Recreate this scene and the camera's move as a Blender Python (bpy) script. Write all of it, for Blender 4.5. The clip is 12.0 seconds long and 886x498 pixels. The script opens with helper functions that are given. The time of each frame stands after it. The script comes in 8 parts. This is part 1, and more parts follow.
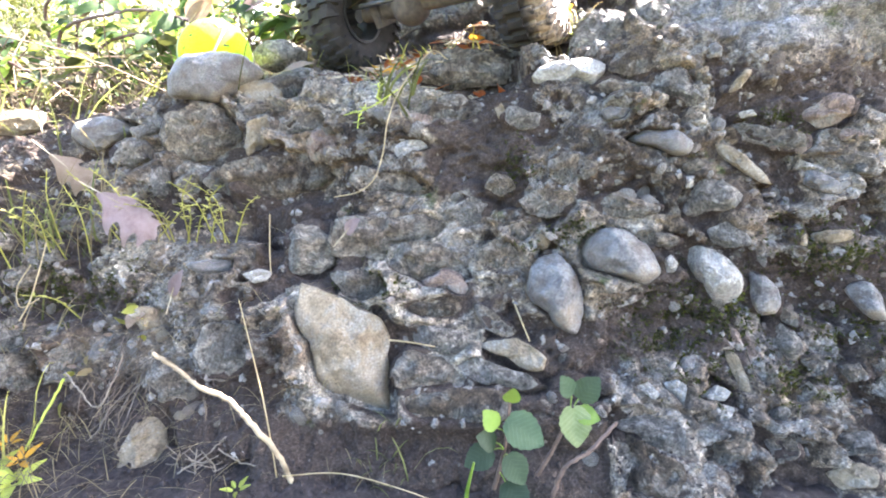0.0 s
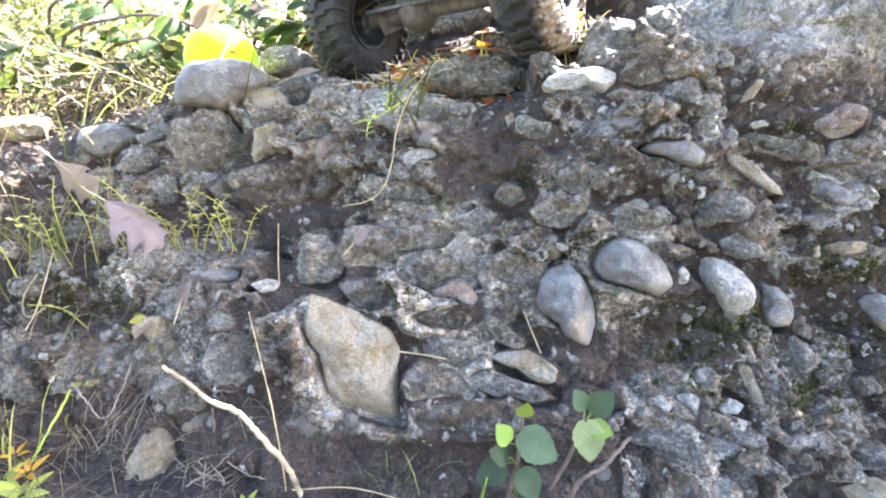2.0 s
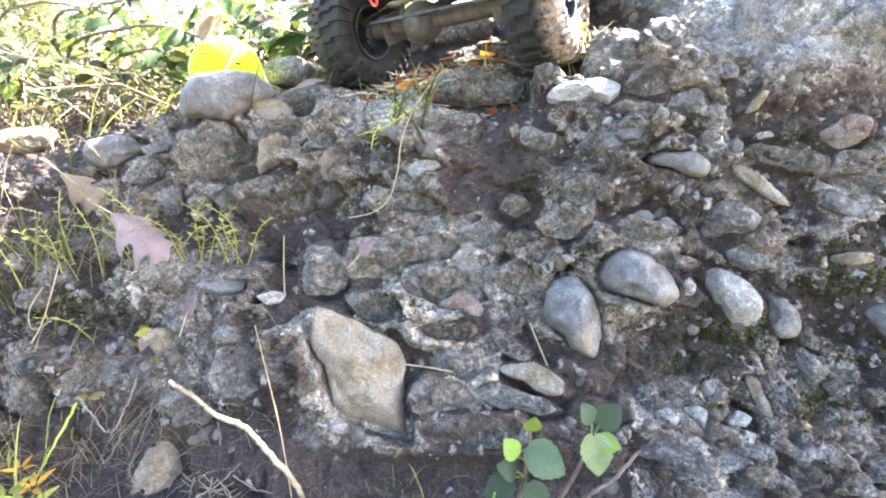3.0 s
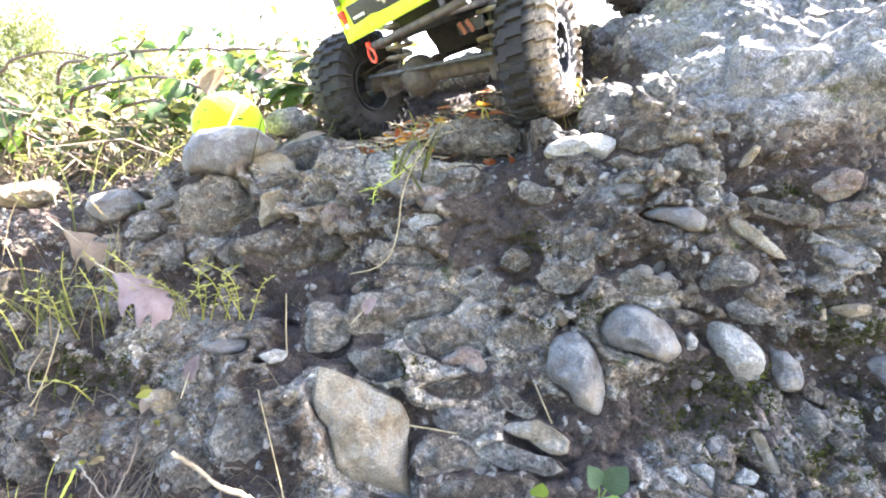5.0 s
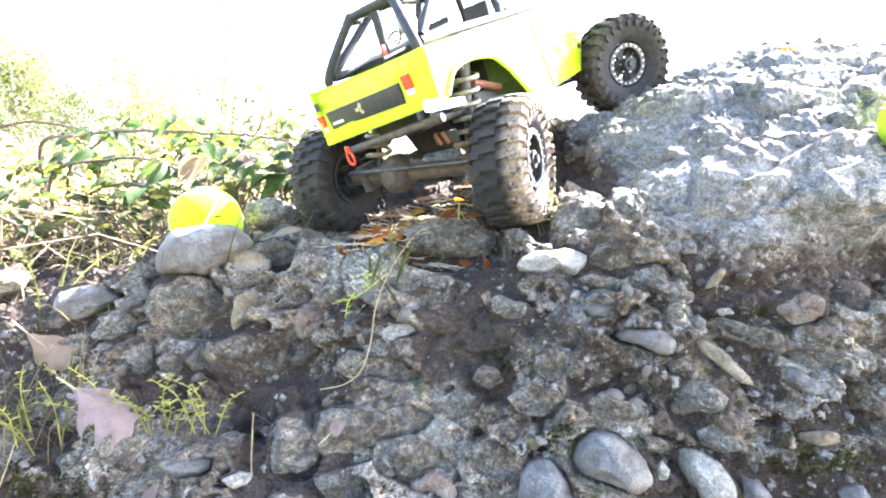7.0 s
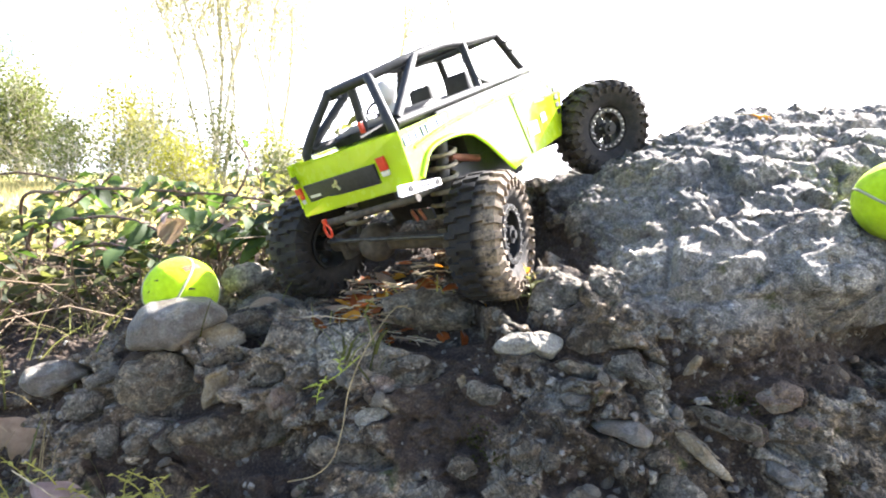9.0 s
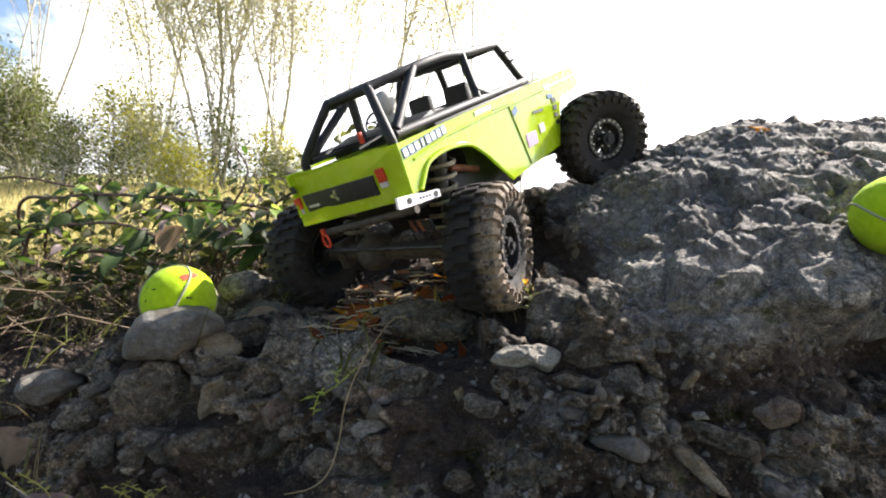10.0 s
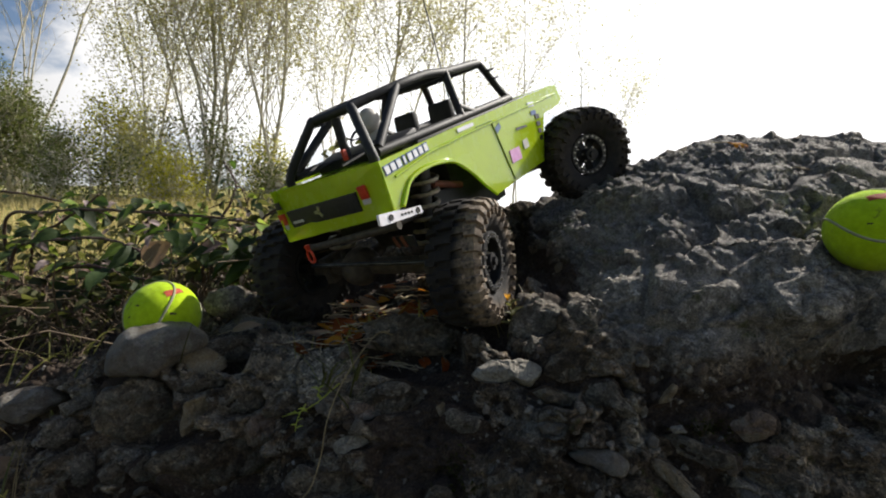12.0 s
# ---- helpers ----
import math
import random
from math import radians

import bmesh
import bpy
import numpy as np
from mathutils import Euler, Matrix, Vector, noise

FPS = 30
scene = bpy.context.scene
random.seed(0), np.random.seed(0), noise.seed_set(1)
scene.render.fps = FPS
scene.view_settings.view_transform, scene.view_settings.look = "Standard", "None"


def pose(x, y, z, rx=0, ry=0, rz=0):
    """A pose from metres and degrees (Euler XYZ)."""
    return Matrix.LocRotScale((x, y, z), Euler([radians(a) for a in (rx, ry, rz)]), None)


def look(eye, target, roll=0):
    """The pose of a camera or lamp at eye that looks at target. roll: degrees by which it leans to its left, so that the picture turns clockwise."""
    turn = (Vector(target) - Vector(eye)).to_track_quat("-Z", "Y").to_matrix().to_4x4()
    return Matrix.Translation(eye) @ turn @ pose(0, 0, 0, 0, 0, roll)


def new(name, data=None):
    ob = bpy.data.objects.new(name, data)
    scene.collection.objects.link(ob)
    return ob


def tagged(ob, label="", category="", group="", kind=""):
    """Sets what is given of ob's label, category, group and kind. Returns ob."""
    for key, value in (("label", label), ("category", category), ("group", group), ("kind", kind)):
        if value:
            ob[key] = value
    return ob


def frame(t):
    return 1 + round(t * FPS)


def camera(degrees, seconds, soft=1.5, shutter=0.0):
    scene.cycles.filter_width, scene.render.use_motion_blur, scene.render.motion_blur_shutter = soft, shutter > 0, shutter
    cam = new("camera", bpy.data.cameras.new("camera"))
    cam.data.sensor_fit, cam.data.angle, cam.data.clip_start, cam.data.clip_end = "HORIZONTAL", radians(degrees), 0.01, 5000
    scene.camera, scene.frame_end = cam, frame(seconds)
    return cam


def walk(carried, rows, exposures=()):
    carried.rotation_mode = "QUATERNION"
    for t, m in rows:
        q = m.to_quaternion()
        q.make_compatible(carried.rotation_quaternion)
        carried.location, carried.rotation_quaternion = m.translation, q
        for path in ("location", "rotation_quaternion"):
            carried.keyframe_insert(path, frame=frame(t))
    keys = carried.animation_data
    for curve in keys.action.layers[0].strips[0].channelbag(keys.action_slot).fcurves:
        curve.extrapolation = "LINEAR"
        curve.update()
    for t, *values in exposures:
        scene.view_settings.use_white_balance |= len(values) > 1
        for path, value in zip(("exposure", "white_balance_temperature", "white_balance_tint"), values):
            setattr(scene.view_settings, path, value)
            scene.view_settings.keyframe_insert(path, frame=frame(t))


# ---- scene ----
from mathutils.bvhtree import BVHTree

cam = camera(83.2, 12.0, 2.0)
METRES, EYE, TILT, LEAN, TURN = 0.165, 0.22, -15.0, 0.0, 0.0
ROWS = [
    (0.0, 0.0, 0.0, 0.0, 0.0, 0.0, -0.0),
    (0.5, -0.0218, 0.0113, 0.0144, -0.19, -0.08, -0.19),
    (1.0, -0.0316, 0.0102, 0.0259, -0.11, 0.06, -0.29),
    (1.5, -0.0412, 0.0102, 0.0345, -0.11, 0.12, -0.33),
    (2.0, -0.0456, 0.0139, 0.0397, -0.07, 0.12, -0.13),
    (2.5, -0.0552, 0.0129, 0.0514, 0.01, 0.29, -0.11),
    (3.0, -0.0637, 0.015, 0.0701, 0.09, 0.65, 0.05),
    (5.0, -0.0814, -0.0068, 0.2029, -0.2, 3.59, 0.89),
    (5.5, -0.0848, -0.0063, 0.2549, -0.51, 4.4, 0.94),
    (6.0, -0.0648, -0.0218, 0.3362, -0.98, 5.49, 0.76),
    (6.5, -0.0407, -0.0323, 0.4349, -1.26, 6.78, 0.73),
    (7.0, -0.0168, -0.0482, 0.5458, -1.82, 8.14, 0.39),
    (7.5, 0.0184, -0.0559, 0.654, -2.55, 9.5, 0.38),
    (9.5, 0.0815, -0.0726, 0.8333, -2.4, 11.29, 0.35),
    (10.0, 0.0792, -0.0765, 0.8518, -2.7, 11.52, 0.05),
    (10.5, 0.0825, -0.081, 0.8651, -2.96, 11.72, -0.04),
    (11.0, 0.0943, -0.0964, 0.8701, -3.23, 12.04, -0.21),
    (11.5, 0.1169, -0.1148, 0.8663, -3.28, 12.46, -0.04),
    (12.0, 0.1352, -0.112, 0.868, -3.37, 12.8, 0.37),
]
EXPOSURES = [(0.0, 4.83, 6000, 18), (3.0, 4.83, 6000, 18), (5.0, 4.8, 6000, 18), (6.5, 4.85, 5930, 17), (7.5, 4.8, 5930, 16), (9.5, 2.65, 6200, 15), (10.5, 1.38, 6350, 13), (12.0, 0.72, 6350, 11)]
walk(cam, [(t, pose(0, 0, EYE, TILT, LEAN, TURN) @ pose(METRES * x, METRES * y, METRES * z, 90 + pitch, roll, yaw)) for t, x, y, z, yaw, pitch, roll in ROWS], EXPOSURES)

# ---- sky and sun: low autumn sun ahead and to the right, broken cloud ----
SUN = Vector((0.63, 0.49, 0.69)).normalized()
world = bpy.data.worlds.new("world")
scene.world = world
world.use_nodes = True
wt = world.node_tree
wt.nodes.clear()
w_out = wt.nodes.new("ShaderNodeOutputWorld")
w_sky = wt.nodes.new("ShaderNodeTexSky")
w_sky.sky_type = "NISHITA"
w_sky.sun_disc = False
w_sky.sun_elevation = math.asin(SUN.z)
w_sky.sun_rotation = math.atan2(SUN.x, SUN.y)
w_blue = wt.nodes.new("ShaderNodeBackground")
w_blue.inputs["Strength"].default_value = 0.060
w_white = wt.nodes.new("ShaderNodeBackground")
w_white.inputs["Color"].default_value = (1.0, 0.985, 0.96, 1)
w_co = wt.nodes.new("ShaderNodeTexCoord")
# cloud is bright over the horizon on the sun's side, dull overhead and away from it
w_dot = wt.nodes.new("ShaderNodeVectorMath")
w_dot.operation = "DOT_PRODUCT"
w_dot.inputs[1].default_value = Vector((SUN.x, SUN.y, 0)).normalized()
w_glow = wt.nodes.new("ShaderNodeMapRange")
w_glow.interpolation_type = "SMOOTHSTEP"
w_glow.inputs["From Min"].default_value = -0.45
w_glow.inputs["From Max"].default_value = 0.5
w_glow.inputs["To Min"].default_value = 0.02
w_glow.inputs["To Max"].default_value = 1.0
wt.links.new(w_co.outputs["Generated"], w_dot.inputs[0])
wt.links.new(w_dot.outputs["Value"], w_glow.inputs["Value"])
wt.links.new(w_glow.outputs["Result"], w_white.inputs["Strength"])
w_map = wt.nodes.new("ShaderNodeMapping")
w_map.inputs["Scale"].default_value = (1.0, 1.0, 2.2)
w_map.inputs["Location"].default_value = (0.35, 0.1, 0.2)
w_noise = wt.nodes.new("ShaderNodeTexNoise")
w_noise.inputs["Scale"].default_value = 2.3
w_noise.inputs["Detail"].default_value = 7.0
w_noise.inputs["Roughness"].default_value = 0.58
w_ramp = wt.nodes.new("ShaderNodeValToRGB")
w_ramp.color_ramp.elements[0].position = 0.45
w_ramp.color_ramp.elements[1].position = 0.56
w_mix = wt.nodes.new("ShaderNodeMixShader")
wt.links.new(w_co.outputs["Generated"], w_map.inputs["Vector"])
wt.links.new(w_map.outputs["Vector"], w_noise.inputs["Vector"])
# cover thins out away from the sun
w_thin = wt.nodes.new("ShaderNodeMath")
w_thin.operation = "MULTIPLY_ADD"
w_thin.inputs[1].default_value = 0.16
wt.links.new(w_dot.outputs["Value"], w_thin.inputs[0])
wt.links.new(w_noise.outputs["Fac"], w_thin.inputs[2])
# and towards the zenith, where the sky is clear
w_sep = wt.nodes.new("ShaderNodeSeparateXYZ")
w_high = wt.nodes.new("ShaderNodeMapRange")
w_high.inputs["From Min"].default_value = 0.38
w_high.inputs["From Max"].default_value = 0.95
w_high.inputs["To Min"].default_value = 0.0
w_high.inputs["To Max"].default_value = -0.28
w_clear = wt.nodes.new("ShaderNodeMath")
w_clear.operation = "ADD"
wt.links.new(w_co.outputs["Generated"], w_sep.inputs[0])
wt.links.new(w_sep.outputs["Z"], w_high.inputs["Value"])
wt.links.new(w_thin.outputs["Value"], w_clear.inputs[0])
wt.links.new(w_high.outputs["Result"], w_clear.inputs[1])
wt.links.new(w_clear.outputs["Value"], w_ramp.inputs["Fac"])
wt.links.new(w_ramp.outputs["Color"], w_mix.inputs["Fac"])
wt.links.new(w_sky.outputs["Color"], w_blue.inputs["Color"])
wt.links.new(w_blue.outputs[0], w_mix.inputs[1])
wt.links.new(w_white.outputs[0], w_mix.inputs[2])
wt.links.new(w_mix.outputs[0], w_out.inputs["Surface"])

sun_data = bpy.data.lights.new("sun", "SUN")
sun_data.energy = 5.0
sun_data.angle = radians(0.6)
sun_data.color = (1.0, 0.93, 0.82)
sun = new("sun", sun_data)
sun.matrix_world = look(SUN * 50, (0, 0, 0))

# ---- materials ----
def node(nt, kind, **settings):
    n = nt.nodes.new(kind)
    for key, value in settings.items():
        n.inputs[key].default_value = value
    return n


def ramp(nt, source, stops):
    r = nt.nodes.new("ShaderNodeValToRGB")
    els = r.color_ramp.elements
    els[0].position, els[0].color = stops[0][0], (*stops[0][1], 1)
    els[1].position, els[1].color = stops[-1][0], (*stops[-1][1], 1)
    for p, c in stops[1:-1]:
        els.new(p).color = (*c, 1)
    nt.links.new(source, r.inputs["Fac"])
    return r.outputs["Color"]


def grey(v):
    return (v, v, v)


def mix(nt, fac, a, b, blend="MIX"):
    m = nt.nodes.new("ShaderNodeMix")
    m.data_type, m.blend_type = "RGBA", blend
    for sock, val in ((m.inputs[0], fac), (m.inputs[6], a), (m.inputs[7], b)):
        if isinstance(val, bpy.types.NodeSocket):
            nt.links.new(val, sock)
        else:
            sock.default_value = val if isinstance(val, (int, float)) else (*val, 1)
    return m.outputs[2]


def noise_fac(nt, co, scale, detail=4.0, rough=0.55):
    n = node(nt, "ShaderNodeTexNoise", Scale=scale, Detail=detail, Roughness=rough)
    nt.links.new(co, n.inputs["Vector"])
    return n.outputs["Fac"]


def blank(name, rough=0.8, metal=0.0, spec=0.4):
    m = bpy.data.materials.new(name)
    m.use_nodes = True
    nt = m.node_tree
    b = nt.nodes["Principled BSDF"]
    b.inputs["Roughness"].default_value = rough
    b.inputs["Metallic"].default_value = metal
    b.inputs["Specular IOR Level"].default_value = spec
    co = nt.nodes.new("ShaderNodeTexCoord").outputs["Object"]
    return m, nt, b, co


def bump(nt, b, height, distance, strength=0.6):
    n = node(nt, "ShaderNodeBump", Strength=strength, Distance=distance)
    nt.links.new(height, n.inputs["Height"])
    nt.links.new(n.outputs["Normal"], b.inputs["Normal"])
    return n


def random_of(nt):
    return nt.nodes.new("ShaderNodeObjectInfo").outputs["Random"]


def plain(name, dark, light, scale, rough=0.6, metal=0.0, spec=0.4, relief=0.0, vary=0.0):
    """Two-tone noise material; relief in metres; vary: brightness spread between objects."""
    m, nt, b, co = blank(name, rough, metal, spec)
    fac = noise_fac(nt, co, scale, 5)
    col = ramp(nt, fac, [(0.3, dark), (0.7, light)])
    if vary:
        col = mix(nt, 1.0, col, ramp(nt, random_of(nt), [(0, grey(1 - vary)), (1, grey(1.0))]), "MULTIPLY")
    nt.links.new(col, b.inputs["Base Color"])
    if relief:
        bump(nt, b, noise_fac(nt, co, scale * 4, 4), relief)
    return m


def rock_material(name, tones, lichen=0.35, speck=1.0, earth_shade=False, moss=True, rough=0.85, scale=1.0, mud=0.6):
    """Weathered stone: three tones, pale lichen crust, pits, moss tufts and, on the outcrop, earth in the clefts and
    shade put in as earth colour.
    """
    m, nt, b, co = blank(name, rough, 0, 0.25)
    big = noise_fac(nt, co, 22 * scale, 5, 0.6)
    mid = noise_fac(nt, co, 90 * scale, 6, 0.65)
    fine = noise_fac(nt, co, 520 * scale, 4, 0.75)
    src = big
    if earth_shade:
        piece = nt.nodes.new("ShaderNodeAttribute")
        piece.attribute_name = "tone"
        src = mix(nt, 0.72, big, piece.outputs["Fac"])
    col = ramp(nt, src, [(0.26, tones[0]), (0.46, tones[1]), (0.68, tones[2])] if earth_shade else [(0.3, tones[0]), (0.5, tones[1]), (0.68, tones[2])])
    col = mix(nt, 1.0, col, ramp(nt, mid, [(0.30, grey(0.60)), (0.5, grey(1.0)), (0.68, grey(1.25))] if lichen else [(0.30, grey(0.78)), (0.5, grey(1.0)), (0.70, grey(1.14))]), "MULTIPLY")
    col = mix(nt, 0.8 * speck, col, ramp(nt, fine, [(0.36, grey(0.30)), (0.45, grey(0.85)), (0.55, grey(1.05)), (0.70, grey(1.55))]), "MULTIPLY")
    stain = noise_fac(nt, co, 17 * scale, 5, 0.7)
    col = mix(nt, ramp(nt, stain, [(0.52, grey(0)), (0.68, grey(0.50))]), col, (0.19, 0.130, 0.074))
    cool = noise_fac(nt, co, 11 * scale, 4, 0.6)
    col = mix(nt, ramp(nt, cool, [(0.56, grey(0)), (0.72, grey(0.20))]), col, (0.172, 0.168, 0.160))
    if not earth_shade:
        # grey-green growth and a brown coat of dried mud in patches
        blotch = noise_fac(nt, co, 42 * scale, 7, 0.7)
        col = mix(nt, ramp(nt, blotch, [(0.50, grey(0)), (0.60, grey(0.6))]), col, ramp(nt, fine, [(0.35, (0.10, 0.098, 0.082)), (0.6, (0.25, 0.242, 0.205))]))
        coat = noise_fac(nt, co, 24 * scale, 6, 0.68)
        col = mix(nt, ramp(nt, coat, [(0.52, grey(0)), (0.62, grey(mud))]), col, ramp(nt, fine, [(0.35, (0.055, 0.040, 0.026)), (0.6, (0.145, 0.110, 0.072))] if lichen else [(0.35, (0.12, 0.090, 0.056)), (0.6, (0.235, 0.185, 0.122))]))
    if earth_shade:
        sl = nt.nodes.new("ShaderNodeAttribute")
        sl.attribute_name = "slate"
        slate = ramp(nt, mid, [(0.3, (0.112, 0.108, 0.104)), (0.5, (0.192, 0.188, 0.182)), (0.72, (0.30, 0.292, 0.280))])
        col = mix(nt, ramp(nt, sl.outputs["Fac"], [(0.15, grey(0)), (0.85, grey(0.58))]), col, slate)
    grains = []
    if lichen > 0.2:
        for size in (170, 380):
            g = nt.nodes.new("ShaderNodeTexVoronoi")
            g.inputs["Scale"].default_value = size
            bend = mix(nt, 0.9 / size, co, node(nt, "ShaderNodeTexNoise", Scale=size * 1.3, Detail=3.0).outputs["Color"], "ADD")
            nt.links.new(bend, g.inputs["Vector"])
            tone = nt.nodes.new("ShaderNodeSeparateColor")
            nt.links.new(g.outputs["Color"], tone.inputs[0])
            grains.append(tone.outputs[0])
            patchy = ramp(nt, noise_fac(nt, co, 60, 4, 0.6), [(0.35, grey(0.35)), (0.6, grey(1.0))])
            if earth_shade:
                patchy = mix(nt, 1.0, patchy, ramp(nt, sl.outputs["Fac"], [(0.2, grey(1.0)), (0.9, grey(0.65))]), "MULTIPLY")
            col = mix(nt, patchy, col, mix(nt, 1.0, col, ramp(nt, tone.outputs[0], [(0.0, grey(0.38)), (0.4, grey(0.9)), (0.75, grey(1.15)), (1.0, grey(1.8))]), "MULTIPLY"))
    if lichen:
        n = noise_fac(nt, co, 48 * scale, 9, 0.72)
        crusted = ramp(nt, n, [(0.51 + 0.2 * (0.4 - lichen), grey(0)), (0.56 + 0.2 * (0.4 - lichen), grey(0.55))])
        if earth_shade:
            crusted = mix(nt, 1.0, crusted, ramp(nt, sl.outputs["Fac"], [(0.2, grey(1.0)), (0.9, grey(0.55))]), "MULTIPLY")
        col = mix(nt, crusted, col, ramp(nt, noise_fac(nt, co, 330 * scale, 5, 0.75), [(0.38, (0.085, 0.076, 0.060)), (0.50, (0.195, 0.182, 0.152)), (0.66, (0.32, 0.302, 0.255))]))
    if moss:
        n = noise_fac(nt, co, 34 * scale, 6, 0.72)
        mcol = ramp(nt, fine, [(0.3, (0.012, 0.018, 0.004)), (0.6, (0.05, 0.065, 0.012)), (0.8, (0.13, 0.15, 0.03))])
        col = mix(nt, ramp(nt, n, [(0.61, grey(0)), (0.69, grey(0.8))]), col, mcol)
    # salt-and-pepper grain of the sandstone
    dust = noise_fac(nt, co, 760, 3, 0.7)
    col = mix(nt, 0.72 if earth_shade else 0.52 if lichen > 0.2 else 0.38, col, ramp(nt, dust, [(0.36, grey(0.32)), (0.46, grey(0.85)), (0.54, grey(1.1)), (0.64, grey(1.75))]), "MULTIPLY")
    if earth_shade:
        at = nt.nodes.new("ShaderNodeAttribute")
        at.attribute_name = "earth_shade"
        soil = ramp(nt, fine, [(0.3, (0.012, 0.009, 0.007)), (0.52, (0.044, 0.029, 0.020)), (0.75, (0.12, 0.088, 0.066))])
        add = nt.nodes.new("ShaderNodeMath")
        add.operation = "ADD"
        nt.links.new(at.outputs["Fac"], add.inputs[0])
        sub = nt.nodes.new("ShaderNodeMath")
        sub.operation = "SUBTRACT"
        nt.links.new(mid, sub.inputs[0])
        sub.inputs[1].default_value = 0.5
        nt.links.new(sub.outputs[0], add.inputs[1])
        col = mix(nt, ramp(nt, add.outputs[0], [(0.42, grey(0)), (0.58, grey(0.95))]), col, soil)
    nt.links.new(col, b.inputs["Base Color"])
    cell = nt.nodes.new("ShaderNodeTexVoronoi")
    cell.feature = "DISTANCE_TO_EDGE"
    cell.inputs["Scale"].default_value = 210 * scale
    bent = mix(nt, 0.02 / scale, co, node(nt, "ShaderNodeTexNoise", Scale=180 * scale).outputs["Color"], "ADD")
    nt.links.new(bent, cell.inputs["Vector"])
    crack = ramp(nt, cell.outputs["Distance"], [(0.0, grey(0.0)), (0.16, grey(0.7)), (0.5, grey(1.0))])
    h = mix(nt, 0.55, mid, fine)
    if lichen > 0.2:
        h = mix(nt, 0.35, h, crack)
        h = mix(nt, 0.40, h, mix(nt, 0.4, grains[0], grains[1]))
    bump(nt, b, h, 0.0042 / scale, 0.9)
    return m


M = {}
M["rock"] = rock_material("rock", ((0.0378, 0.026, 0.0162), (0.134, 0.102, 0.0684), (0.294, 0.25, 0.184)), lichen=0.36, earth_shade=True)
M["stone_grey"] = rock_material("stone_grey", ((0.0946, 0.0696, 0.0441), (0.126, 0.118, 0.108), (0.194, 0.193, 0.192)), lichen=0.0, speck=0.75, moss=False, rough=0.42, scale=1.3, mud=0.75)
M["stone_slate"] = rock_material("stone_slate", ((0.142, 0.116, 0.0856), (0.256, 0.228, 0.187), (0.398, 0.364, 0.307)), lichen=0.3, speck=0.9, scale=1.1)
M["stone_tan"] = rock_material("stone_tan", ((0.132, 0.0933, 0.0511), (0.212, 0.164, 0.101), (0.302, 0.248, 0.167)), lichen=0.0, speck=0.6, moss=False, rough=0.7, scale=1.2, mud=0.6)
M["stone_pale"] = rock_material("stone_pale", ((0.158, 0.137, 0.108), (0.273, 0.25, 0.207), (0.42, 0.388, 0.329)), lichen=0.12, speck=0.8, moss=False, scale=1.2, mud=0.2)
M["stone_crust"] = rock_material("stone_crust", ((0.106, 0.0782, 0.0517), (0.241, 0.196, 0.14), (0.411, 0.356, 0.275)), lichen=0.45, speck=1.0, moss=True, scale=1.2)
M["stone_earth"] = rock_material("stone_earth", ((0.0578, 0.04, 0.0252), (0.131, 0.098, 0.063), (0.231, 0.185, 0.131)), lichen=0.25, speck=0.9, moss=True, scale=1.1)
M["stone_knob"] = rock_material("stone_knob", ((0.158, 0.124, 0.0869), (0.302, 0.259, 0.197), (0.459, 0.408, 0.327)), lichen=0.5, speck=0.9, moss=False, scale=1.2, mud=0.15)
M["stone_red"] = rock_material("stone_red", ((0.0998, 0.066, 0.045), (0.2, 0.142, 0.104), (0.315, 0.248, 0.189)), lichen=0.2, speck=0.9, moss=False)

# ---- terrain ----
rng = np.random.RandomState(7)
LATTICE = rng.rand(4096)


def hashed(ix, iy, iz, k=0):
    return LATTICE[(ix * 73856093 ^ iy * 19349663 ^ iz * 83492791 ^ k * 2654435) & 4095]


def value_noise(p):
    i = np.floor(p).astype(np.int64)
    f = p - i
    f = f * f * f * (f * (f * 6 - 15) + 10)
    out = np.zeros(len(p))
    for dx in (0, 1):
        for dy in (0, 1):
            for dz in (0, 1):
                w = (f[:, 0] if dx else 1 - f[:, 0]) * (f[:, 1] if dy else 1 - f[:, 1]) * (f[:, 2] if dz else 1 - f[:, 2])
                out += w * hashed(i[:, 0] + dx, i[:, 1] + dy, i[:, 2] + dz)
    return out * 2 - 1


def fbm(p, scale, octaves=4, gain=0.5):
    out, amp, q = np.zeros(len(p)), 1.0, p * scale
    for o in range(octaves):
        out += amp * value_noise(q + 17.3 * o)
        amp, q = amp * gain, q * 2.03
    return out


